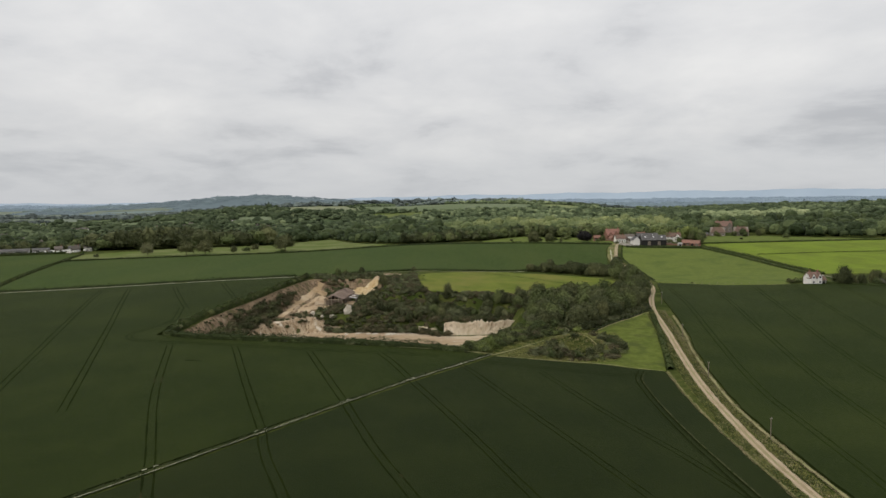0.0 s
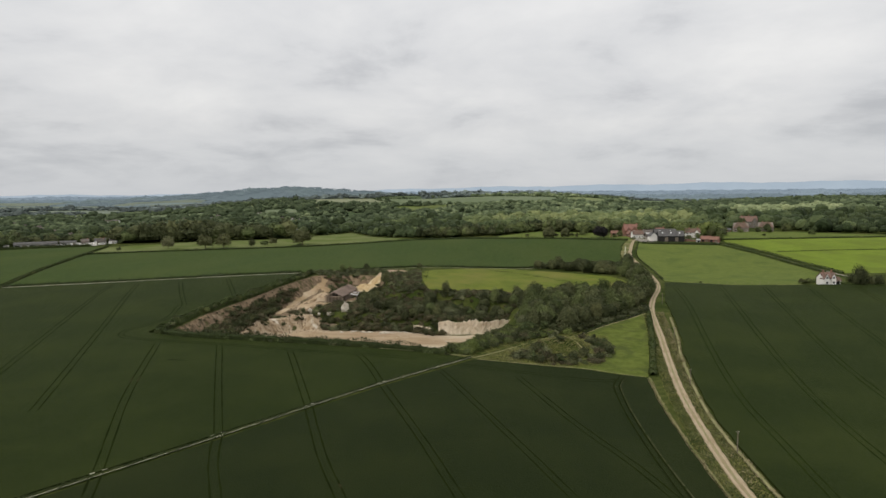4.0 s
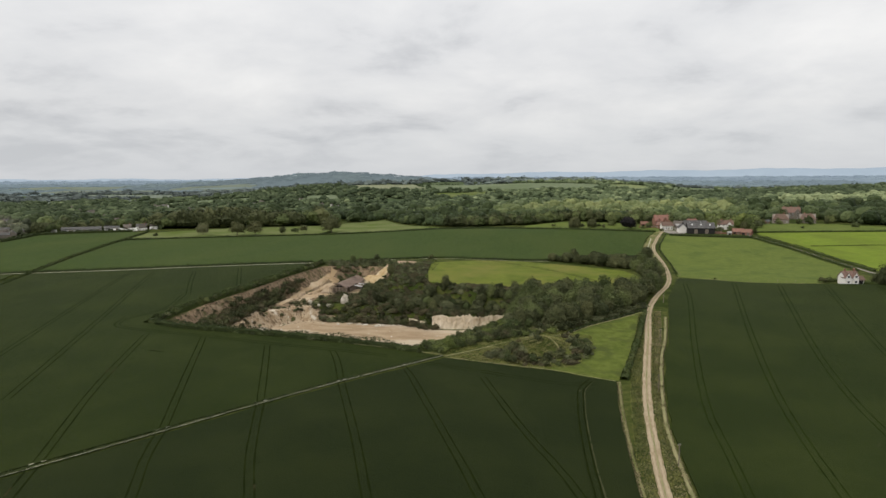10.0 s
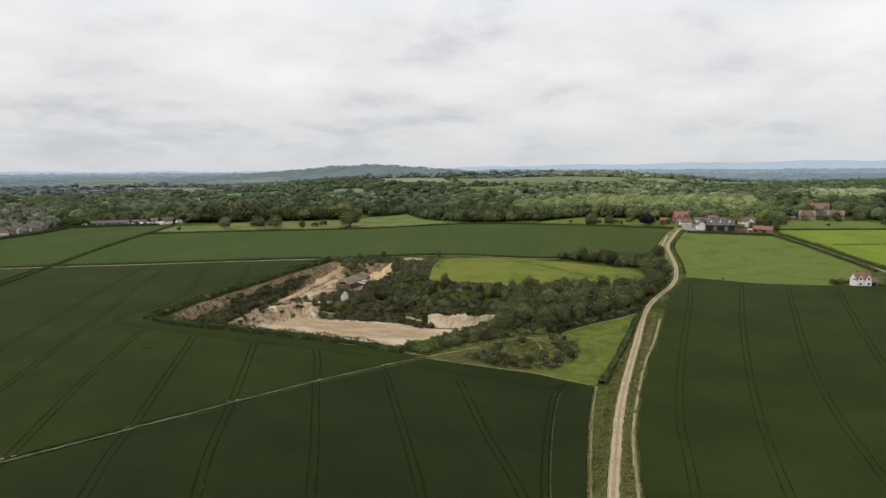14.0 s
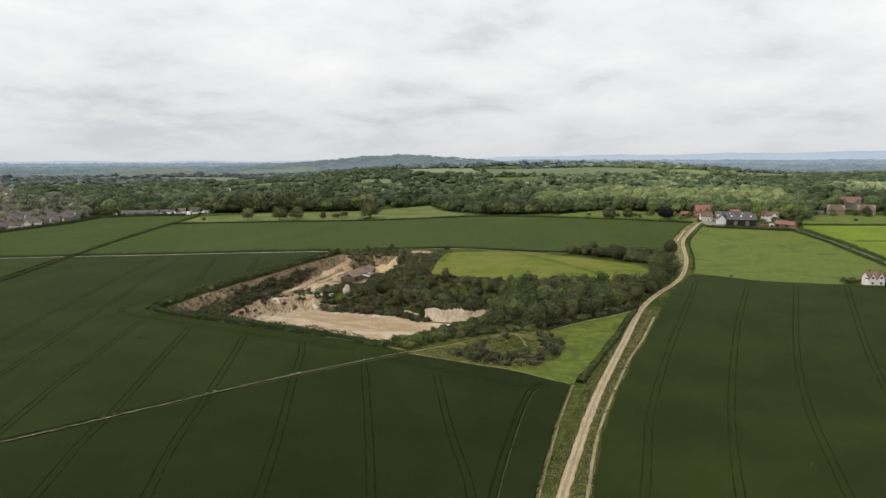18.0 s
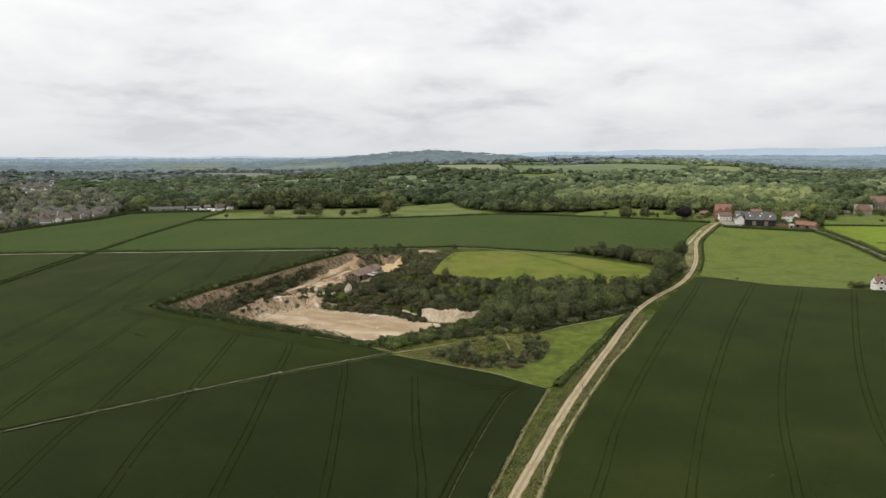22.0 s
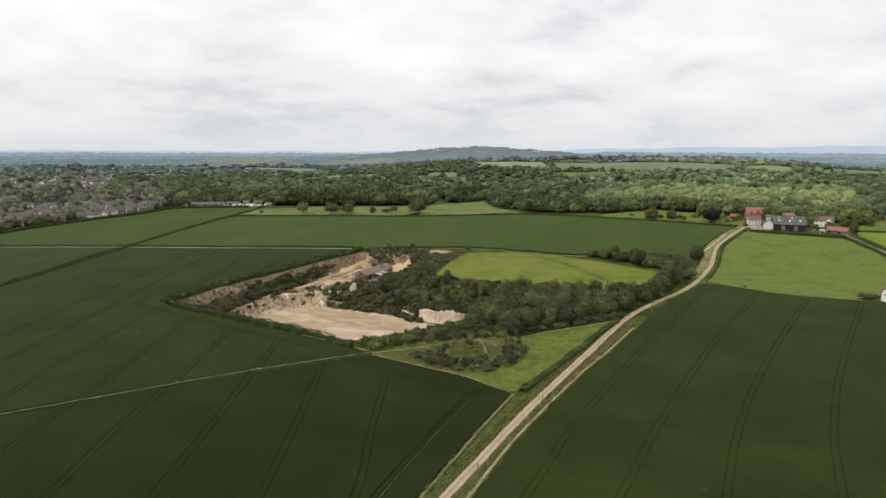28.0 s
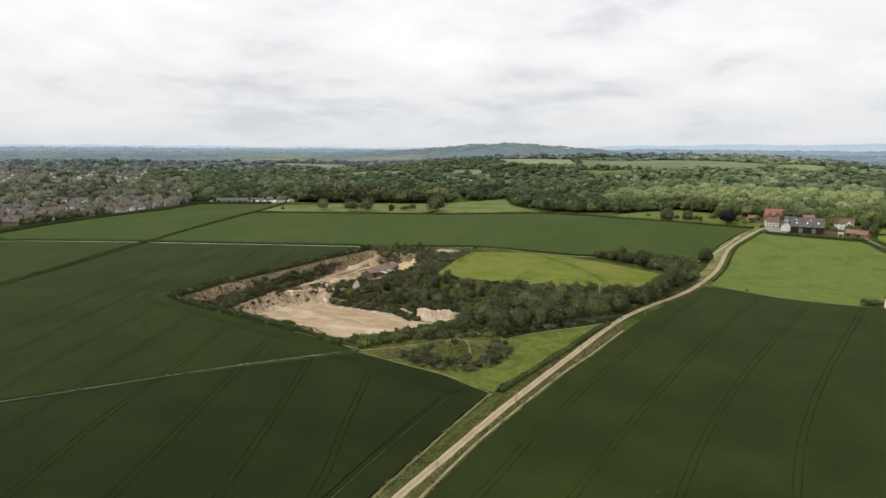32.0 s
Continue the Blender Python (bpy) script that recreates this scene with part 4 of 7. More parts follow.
def lumpy_crown(r, n, lobes, height, width, quads, size, edge=0.62, spread=0.5, ragged=0.12, skin=1.0, low=-0.3):
    """One billowing crown: a closed skin raised in many uneven lobes, with leaf clumps standing out of it."""
    BV, BF = cube_ball(n)
    L = unit_dirs(r, lobes, -0.25)
    reach = r.uniform(0.75 - 2.2 * ragged, 1.0 + ragged, lobes)

    def radius(D):
        c = np.clip((D @ L.T - edge) / (1 - edge), 0, 1) ** 0.7 * reach
        return 0.70 - 0.5 * ragged + (0.34 + ragged) * c.max(1)
    half = np.array([width * 0.5, width * 0.5, height * 0.52]) * r.uniform(1 - ragged, 1 + ragged, 3)
    V = BV * (skin * radius(BV) * r.uniform(1 - ragged * 0.7, 1 + ragged * 0.5, len(BV)))[:, None] * half + (0, 0, height * 0.46)
    F = BF[(BV[BF][:, :, 2] > low).any(1)]
    D = unit_dirs(r, quads, low + 0.15)
    Q, G = leaf_quads(r, D * (radius(D) * r.uniform(0.96 - ragged * 0.5, 1.06 + ragged, quads))[:, None] * half + (0, 0, height * 0.46), D, size, spread)
    return np.vstack([V, Q]), np.vstack([F, G + len(V)])


def trunk_bm(r, h, rad, limbs=4):
    bm = bmesh.new()

    def bough(a, b, ra, rb):
        a, b = Vector(a), Vector(b)
        m = Matrix.Translation((a + b) / 2) @ (b - a).to_track_quat("Z", "Y").to_matrix().to_4x4()
        bmesh.ops.create_cone(bm, cap_ends=True, segments=7, radius1=ra, radius2=rb, depth=(b - a).length, matrix=m)
    bough((0, 0, -0.6), (0, 0, h * 0.25), rad * 1.25, rad * 0.85)
    bough((0, 0, h * 0.24), (0.03 * h, 0.02 * h, h * 0.72), rad * 0.85, rad * 0.25)
    for i in range(limbs):
        a = 2 * np.pi * i / limbs + r.uniform(-.4, .4)
        z0 = h * r.uniform(0.2, 0.38)
        bough((0, 0, z0), (0.24 * h * math.cos(a), 0.24 * h * math.sin(a), z0 + h * r.uniform(0.2, 0.34)), rad * 0.5, rad * 0.12)
    return bm


TEMPLATES, USED = {}, set()


def tree_template(key, h, w, k, n, size, leaf, label, seed=0, dense=False):
    r = np.random.RandomState(seed)
    root = new("tree")
    tagged(root, label, "tree")
    part("trunk", trunk_bm(r, h, 0.028 * h), M_BARK, root, "grey-brown trunk")
    V, F = lumpy_crown(r, 8, k * 2, h, w, n, size, 0.72, 0.7, 0.12, 0.95, -0.98) if dense else lumpy_crown(r, 7, k * 2, h, w, n, size, 0.78, 0.9, 0.26, 0.86, -0.75)
    c = new("crown", mesh_from("crown", V, F, [leaf]))
    c.parent = root
    TEMPLATES[key] = root


def bush_template(key, h, w, n, size, leaf, label, seed=0, name="bush"):
    r = np.random.RandomState(seed)
    V, F = lumpy_crown(r, 4, 12, h, w, n, size, 0.74, 1.0, 0.32, 0.8, -0.6)
    TEMPLATES[key] = tagged(new(name, mesh_from(name, V, F, [leaf])), label, "bush")


def plant(key, x, y, s=1.0, sz=1.0, group="", sink=0.0, z=None):
    t = TEMPLATES[key]
    zz = float(land_z(x, y)) - sink if z is None else z
    m = Matrix.Translation((x, y, zz)) @ Matrix.Rotation(RNG.uniform(0, 2 * np.pi), 4, "Z") @ Matrix.Diagonal((s, s, s * sz, 1))
    if key in USED:
        ob = copy_thing(t, m)
    else:
        USED.add(key)
        t.matrix_basis = m
        ob = t
    if group:
        ob["group"] = group
    return ob


def scatter(poly, step, seed, jitter=0.62):
    """Points about step apart inside a polygon."""
    r = np.random.RandomState(seed)
    P = np.array(poly)
    out = []
    yy, odd = P[:, 1].min(), 0
    while yy < P[:, 1].max():
        xx = P[:, 0].min() + (step / 2 if odd else 0)
        while xx < P[:, 0].max():
            out.append((xx + r.uniform(-1, 1) * step * jitter, yy + r.uniform(-1, 1) * step * jitter))
            xx += step
        yy += step * 0.87
        odd ^= 1
    Q = np.array(out)
    return Q[poly_sd(Q[:, 0], Q[:, 1], poly) > 0]


for i in range(4):
    tree_template(f"dark{i}", 9.4 + i * 0.5, 8.2 + 0.4 * (i % 2), 15, 1500, 0.34, M_LEAF[0], "dense dark green broadleaf tree in the quarry belt", seed=20 + i)
    tree_template(f"dome{i}", 8.6 + i * 0.4, 9.0 + 0.5 * (i % 2), 8, 1300, 0.36, M_LEAF[0] if i else M_LEAF[1], "dark green broadleaf tree with a broad domed crown", seed=120 + i, dense=True)
    tree_template(f"mid{i}", 9.0 + i * 0.5, 8.0, 15, 1500, 0.34, M_LEAF[1], "green broadleaf tree with a rounded uneven crown", seed=30 + i)
for i in range(2):
    tree_template(f"oak{i}", 14.0, 13.0, 14, 1500, 0.55, M_LEAF[0], "large dark spreading oak standing in the pasture", seed=55 + i)
for i in range(2):
    tree_template(f"light{i}", 7.8, 7.8, 16, 1500, 0.34, M_LEAF[2], "light green broadleaf tree in fresh leaf", seed=40 + i)
    tree_template(f"grey{i}", 7.2, 7.4, 16, 1500, 0.32, M_LEAF[3], "grey-green willow-like tree with loose foliage", seed=46 + i)
tree_template("round", 8.6, 8.6, 20, 1500, 0.32, M_LEAF[0], "dark round tree standing alone by the track", seed=52, dense=True)
tree_template("purple", 11.0, 13.0, 20, 1500, 0.45, M_LEAF[4], "large copper beech with dark purple foliage", seed=50, dense=True)
for i in range(3):
    bush_template(f"bush{i}", 2.6, 3.4, 360, 0.24, M_LEAF[1], "rounded green hawthorn bush", seed=60 + i)
    bush_template(f"dbush{i}", 2.8, 3.4, 360, 0.24, M_LEAF[0], "dark green bramble and thorn bush", seed=70 + i)
    bush_template(f"gbush{i}", 2.0, 3.0, 360, 0.24, M_LEAF[3], "dull grey-green sallow bush", seed=80 + i)
for i in range(3):
    bush_template(f"rbush{i}", 2.2, 3.2, 360, 0.24, M_LEAF[5], "brownish half-bare thorn bush", seed=100 + i)
for i in range(3):     # simpler crowns for trees far off
    for key, leaf in (("fdark", M_LEAF[0]), ("fmid", M_LEAF[1]), ("flight", M_LEAF[2])):
        r_f = np.random.RandomState(200 + i)
        TEMPLATES[key + str(i)] = new("tree", mesh_from("tree", *lumpy_crown(r_f, 5, 16, 8.6, 8.8, 170, 0.55, 0.74, 0.8, 0.22, 0.9, -0.7), [leaf]))
bush_template("lbush0", 2.2, 3.2, 360, 0.24, M_LEAF[2], "light green young bush", seed=90)


def mixed(poly, step, seed, kinds, smin, smax, group, sink=0.3, keep=None):
    r = np.random.RandomState(seed)
    for x, y in scatter(poly, step, seed):
        if keep is not None and not keep(x, y):
            continue
        plant(kinds[r.randint(len(kinds))], x, y, r.uniform(smin, smax), r.uniform(0.85, 1.15), group, sink)


def thicket(name, poly, step, seed, kinds, smin, smax, label, sink=0.3, keep=None, category="scrub"):
    """Many bushes grown into one another, joined into one mesh."""
    r = np.random.RandomState(seed)
    Vs, Fs, Ms, Ts, mats, o = [], [], [], [], [], 0
    for x, y in scatter(poly, step, seed):
        k = kinds[r.randint(len(kinds))]
        s, sz, a, tone = r.uniform(smin, smax), r.uniform(0.8, 1.2), r.uniform(0, 6.28), float(np.clip(r.normal(0.32, 0.14), 0.05, 0.75))
        if keep is not None and not keep(x, y):
            continue
        t = TEMPLATES[k]
        me = (t if t.data else [c for c in t.children if c.name.startswith("crown")][0]).data
        V = np.empty(len(me.vertices) * 3, np.float32)
        me.vertices.foreach_get("co", V)
        V = V.reshape(-1, 3) * (s, s, s * sz)
        F = np.empty(len(me.loops), np.int32)
        me.loops.foreach_get("vertex_index", F)
        c, q = math.cos(a), math.sin(a)
        V = np.column_stack([V[:, 0] * c - V[:, 1] * q + x, V[:, 0] * q + V[:, 1] * c + y, V[:, 2] + float(land_z(x, y)) - sink])
        m = M_LEAF_JOINED[me.materials[0].name]
        if m not in mats:
            mats.append(m)
        Vs.append(V), Fs.append(F.reshape(-1, 4) + o), Ms.append(np.full(len(F) // 4, mats.index(m)))
        Ts.append(np.full(len(V), tone))
        o += len(V)
    return tagged(new(name, mesh_from(name, np.vstack(Vs), np.vstack(Fs), mats, np.concatenate(Ms), tone=np.concatenate(Ts))), label, category, kind="stuff")


# the tree belt between the quarry, the meadow and the track
DOMES = ["dome0", "dome1", "dome2", "dome3"]
DARKS = DOMES + DOMES + ["dark0", "dark1", "dark2", "dark3", "mid0", "mid1", "mid2", "mid3", "grey1"]
GREY = ["gbush0", "gbush1", "gbush2"]
DB = ["dbush0", "dbush1", "dbush2"]
RB = ["rbush0", "rbush1", "rbush2"]
BELT = [(46, 254), (57, 257), (70, 270.5), (84, 285), (95, 299), (109, 338), (119, 380), (122, 402), (111, 400), (112, 376), (106, 347), (98, 336), (86, 330), (66, 323), (48, 318), (32, 314), (38, 304), (43, 284)]
mixed(BELT, 5.6, 1, DARKS, 0.62, 0.95, "trees of the quarry belt", keep=lambda x, y: off_path(x, y) < 13)
thicket("belt_trees", BELT, 5.6, 1, DARKS, 0.6, 0.95, "dark broadleaf trees filling the quarry belt", keep=lambda x, y: off_path(x, y) >= 13, category="trees")
thicket("slope_trees", [(22, 316), (30, 316), (0, 319), (-20, 326), (-34, 328), (-34, 316), (-20, 308), (4, 300), (30, 300), (38, 308)], 6.0, 2, ["grey0", "dark0", "dark1", "grey1", "dome1", "dark3"], 0.34, 0.6, "dark trees crowding the quarry slope", category="trees")
mixed([(10, 226), (20, 240), (32, 256), (44, 268), (46, 258), (40, 250), (28, 236), (18, 222)], 5.5, 10, ["mid0", "light0", "mid2", "grey1", "mid1"], 0.4, 0.6, "small trees at the quarry's end")
mixed([(60, 446), (84, 433), (108, 418), (116, 428), (113, 450), (96, 447), (74, 455)], 4.2, 12, ["dark0", "dome1", "dome3", "dark1", "dark3"], 0.6, 0.92, "trees of the thicket beside the track")
thicket("slope_scrub", [(-34, 318), (-34, 340), (-46, 342), (-54, 326), (-52, 312), (-46, 303), (-18, 303), (2, 295), (26, 298), (4, 304)], 2.6, 3, RB + RB + DB + GREY, 0.55, 1.1, "dark bushes hanging over the quarry face", keep=lambda x, y: math.hypot(x + 48, y - 314) > 4.2)
thicket("face_scrub", [(-57, 306), (-45, 303.5), (-18, 302.5), (-4, 297), (-4, 293), (-19, 298.5), (-45, 299.5), (-57, 301)], 1.9, 33, DB + RB + ["gbush1", "gbush0"], 0.6, 1.15, "bushes and brambles clinging to the quarry face",
        keep=lambda x, y: wob(np.float64(x), np.float64(y), 5, 6) > -0.8)
thicket("upland_scrub", [(-36, 342), (-12, 338), (-15, 374), (-18, 410), (-32, 404), (-40, 392), (-38, 372)], 2.2, 4, GREY + GREY + ["bush0", "rbush1", "rbush2", "rbush0"], 0.4, 0.85, "grey-green scrub on the ground above the quarry",
        keep=lambda x, y: math.hypot(x + 34, y - 408) > 11)
thicket("rim_scrub", [(-82, 388), (-71, 382), (-68, 370), (-57, 377), (-59, 388), (-42, 389), (-37, 384), (-36, 396), (-28, 408), (-56, 406), (-84, 396)], 2.3, 5, GREY + GREY + ["bush1", "dbush2", "bush2", "rbush1"], 0.5, 1.05, "mixed scrub along the quarry's upper rim", keep=lambda x, y: math.hypot(x + 34, y - 408) > 11)
thicket("shed_scrub", [(-52, 366), (-40, 374), (-34, 345), (-46, 338)], 2.6, 6, DB + ["gbush0"], 0.7, 1.35, "dark bushes crowding the old shed", keep=lambda x, y: x > -48)
thicket("bank_scrub", [(-97, 247), (-94.5, 290), (-88.5, 326), (-84.5, 352), (-82.5, 352), (-83, 326), (-82, 300), (-84, 285), (-85, 260), (-80, 248)], 2.2, 7, DB + RB, 0.7, 1.35, "dark bushes at the foot of the earth bank")
thicket("bench_scrub", [(-86, 268), (-82, 292), (-70, 309), (-56, 307), (-56, 328), (-76, 324), (-86, 300)], 2.8, 8, GREY + RB + ["dbush0"], 0.4, 0.9, "dull scrub on the quarry bench", keep=lambda x, y: wob(np.float64(x), np.float64(y), 7, 2) > -0.2 and (y < 300 or abs(x + 80) > 2.6))
thicket("bench_scrub", [(-58, 307), (-58, 338), (-44, 334), (-34, 312), (-45, 304)], 2.6, 9, DB + RB + ["gbush0"], 0.6, 1.15, "dull scrub below the old shed", keep=lambda x, y: math.hypot(x + 48, y - 313) > 4.5)
thicket("rubble_scrub", [(-84, 262), (-82, 292), (-70, 309), (-46, 305), (-46, 300), (-66, 303), (-77, 290), (-80, 264)], 2.4, 65, RB + ["gbush0", "dbush1"], 0.25, 0.7, "stunted brownish bushes on the rubble slope", keep=lambda x, y: wob(np.float64(x), np.float64(y), 3.5, 7) > -0.15)
thicket("bank_weeds", [(-102, 243), (-100, 275), (-92.5, 312), (-86, 358), (-83, 356), (-88.5, 312), (-95.5, 276), (-97, 246)], 2.3, 66, RB + ["dbush2", "gbush1"], 0.16, 0.5, "straggling weeds on the bare earth bank", keep=lambda x, y: wob(np.float64(x), np.float64(y), 3.0, 2) > -0.3)
thicket("slope_scrub", [(-36, 326), (-12, 320), (10, 318), (34, 316), (48, 320), (66, 325), (44, 328), (24, 332), (-6, 333), (-14, 346), (-34, 344)], 2.5, 67, ["dbush0", "dbush1", "gbush0", "gbush1", "gbush2", "rbush0", "rbush1"], 0.5, 1.1, "dense bushes below the meadow")
GRASSY = [(41, 226), (46.5, 236.5), (56, 249), (61, 239.5), (57.5, 226.3), (49, 222)]
thicket("mound_bushes", [(42, 215), (60, 219), (67, 231), (66, 245), (58, 247), (48, 237)], 4.6, 69, DB + ["bush1", "bush0", "rbush0"], 0.8, 1.45, "large dark bushes crowning the old mound", keep=lambda x, y: float(poly_sd(x, y, GRASSY)) < -0.5 and off_path(x, y) > 3)
thicket("pathside_scrub", [(26, 232), (46, 247), (60, 258), (72, 272), (66, 274), (48, 262), (34, 250)], 2.4, 68, DB + ["bush0", "lbush0", "rbush1"], 0.5, 1.1, "dark bushes along the footpath", keep=lambda x, y: off_path(x, y) > 1.8)
thicket("pit_end_scrub", [(4, 219), (15, 235), (26, 250), (36, 262), (46, 268), (46, 256), (40, 250), (28, 236), (14, 216)], 2.3, 21, ["bush0", "bush1", "dbush0", "dbush2", "lbush0", "lbush0"], 0.5, 1.05, "green bushes filling the quarry's lower end", keep=lambda x, y: off_path(x, y) > 2.2)
# dark bushes added in place of the shade beneath the belt trees
thicket("belt_undergrowth", [(47, 251.5), (57.5, 254.5), (70, 268.5), (84, 282.5), (96, 296), (99, 303), (84, 289), (70, 275), (57, 262), (47, 258)], 2.3, 61, DB + ["gbush0"], 0.7, 1.2, "dark bushes added for the shade along the foot of the tree belt")
thicket("cliff_top_scrub", [(-6, 297), (4, 296.4), (12, 296.4), (20, 297.2), (28, 298.8), (38, 301), (36, 307), (0, 303)], 1.6, 62, DB + ["gbush1", "rbush0"], 0.4, 0.95, "brambles overhanging the white chalk cliff", sink=0.1)
thicket("slope_trees", [(-12, 315), (10, 309), (33, 303), (46, 312), (54, 320), (34, 317), (8, 319), (-10, 321)], 4.8, 63, DARKS + ["grey0", "grey1", "grey0", "grey1"], 0.36, 0.62, "billowing dark trees between quarry and meadow", category="trees")
thicket("face_scrub", [(-9, 297), (-3, 289.5), (2.5, 290.5), (1, 297)], 2.0, 34, DB + RB, 0.6, 1.1, "dark bushes beside the white cliff")
thicket("pit_end_trees", [(35, 262), (46, 255), (48, 290), (43, 306), (39, 300), (37.5, 278)], 3.8, 64, ["mid0", "grey0", "light0", "mid2", "dark1", "grey1"], 0.42, 0.68, "mixed small trees at the end of the chalk cliff", category="trees")
thicket("mound_scrub", [(27, 217), (36, 231), (56, 249), (68, 246), (68, 232), (62, 217), (45, 212.5)], 2.5, 11, ["rbush0", "dbush0", "gbush1", "rbush2", "bush1", "dbush2", "gbush0", "rbush1", "gbush2", "gbush0"], 0.4, 1.05, "mixed green scrub on the old spoil mound",
        keep=lambda x, y: off_path(x, y) > 2.6 and (float(poly_sd(x, y, GRASSY)) < -0.6 or wob(np.float64(x), np.float64(y), 3, 1) > 0.7))
for x, y, k, s in ((124, 402, "mid1", 1.0), (120, 412, "dome1", 0.95), (117, 404, "grey1", 1.05), (123, 413, "mid3", 1.0), (117, 422, "mid2", 0.95), (112, 414, "mid0", 1.0), (117, 432, "dark3", 1.0), (127.7, 467, "round", 1.0), (124, 473, "dbush0", 0.9), (131.5, 476, "dbush2", 0.6), (139, 627, "purple", 1.05), (89, 624, "round", 1.3), (106, 634, "round", 1.0), (117, 633, "dark2", 0.5), (97, 634, "dbush0", 1.6), (113, 640, "bush1", 1.5), (146, 636, "dbush1", 1.3), (153, 628, "bush0", 1.2), (130, 660, "mid2", 0.9), (70, 648, "dbush2", 1.8),
                   (126, 655, "bush0", 1.4), (150, 652, "bush1", 1.2), (-262, 646, "oak0", 1.0), (-247, 657, "oak1", 1.05), (-303, 650, "grey0", 1.7), (-340, 622, "dbush0", 1.6), (-172, 690, "oak0", 1.25), (-222, 672, "dark1", 1.2),
                   (-214, 690, "bush2", 2.0), (-206, 694, "dbush1", 2.2), (151.5, 385.5, "dbush0", 0.5), (202, 368.5, "dbush1", 0.9), (206, 370, "bush1", 0.8), (300, 640, "dbush2", 1.5), (352, 652, "mid1", 0.9), (214, 624, "light0", 1.15), (219, 632, "light1", 1.1),
                   (231, 622, "bush0", 1.5), (163, 650, "mid1", 0.8), (181, 672, "dark0", 1.1), (186, 664, "mid2", 0.9), (209, 626, "mid3", 0.8), (218, 612, "grey1", 0.8), (159, 632, "dbush1", 1.0), (166, 606, "dbush0", 1.3), (228, 610, "mid0", 0.7), (240, 616, "dark3", 1.0), (244, 604, "mid2", 0.9), (330, 700, "mid0", 1.1), (352, 748, "dark1", 1.3), (318, 738, "mid2", 1.2), (298, 690, "mid1", 0.75), (318, 694, "dark1", 0.6), (328, 690, "mid3", 0.7), (346, 698, "dark2", 0.85), (284, 696, "dark0", 0.9), (356, 712, "mid0", 1.0), (374, 722, "dark0", 1.3), (324, 752, "dark3", 1.4), (362, 760, "mid1", 1.4), (300, 700, "dark1", 0.9), (322, 704, "mid0", 0.7), (-36, 374, "dark0", 0.65), (-35, 366, "dark2", 0.75), (-38, 357, "dark1", 0.6), (-62, 400, "dark1", 0.5), (-52, 403, "dark3", 0.6), (-20, 425, "dark0", 0.6), (-66, 396, "mid2", 0.5), (93, 336, "round", 0.8), (70, 324, "mid0", 0.7), (38, 319, "dark2", 0.7), (2, 328, "dark2", 0.75), (-6, 326, "dome1", 0.7)):
    plant(k, x, y, s, 1.0, "single trees in the fields")
thicket("estate_trees", [(-452, 392), (-462, 392), (-474, 452), (-464, 462), (-458, 430)], 5.0, 71, ["fdark0", "fdark1", "fdark2"], 0.7, 1.05, "dark trees behind the hedge of the estate", category="trees")
thicket("depot_trees", [(-486, 640), (-506, 650), (-520, 690), (-470, 730), (-424, 752), (-398, 736), (-412, 716), (-446, 706), (-476, 684)], 6.5, 72, ["fdark0", "fmid1", "fdark2", "fmid0"], 0.7, 1.4, "mixed trees about the depot", category="trees")
mixed([(226, 370), (300, 390), (330, 398), (330, 390), (300, 380), (230, 362)], 5.0, 13, ["dark0", "mid1", "dark2", "dbush0", "dark3"], 0.75, 1.15, "garden trees of the white house")
thicket("farm_trees", [(216, 660), (262, 640), (275, 690), (230, 690), (190, 680)], 7, 14, ["fmid0", "fdark1", "fmid2", "flight0"], 0.9, 1.3, "trees crowding behind the farm", category="trees")
thicket("wood_edge", [(44, 676), (88, 730), (160, 690), (190, 676), (190, 720), (80, 760), (36, 700)], 7.5, 15, ["fmid0", "fdark0", "fdark2", "fmid1"], 1.0, 1.4, "trees along the edge of the wood", category="trees")
thicket("wood_edge", [(-46, 700), (40, 678), (44, 700), (-40, 724)], 6.5, 16, ["fmid0", "fdark2", "fdark0", "fdark1"], 0.95, 1.35, "trees along the edge of the wood", category="trees")
thicket("park_trees", [(-400, 715), (-215, 795), (-225, 820), (-405, 745)], 8, 17, ["fdark0", "fdark1", "fdark2", "fdark0", "fmid1"], 1.5, 2.6, "tall dark trees along the park", category="trees")


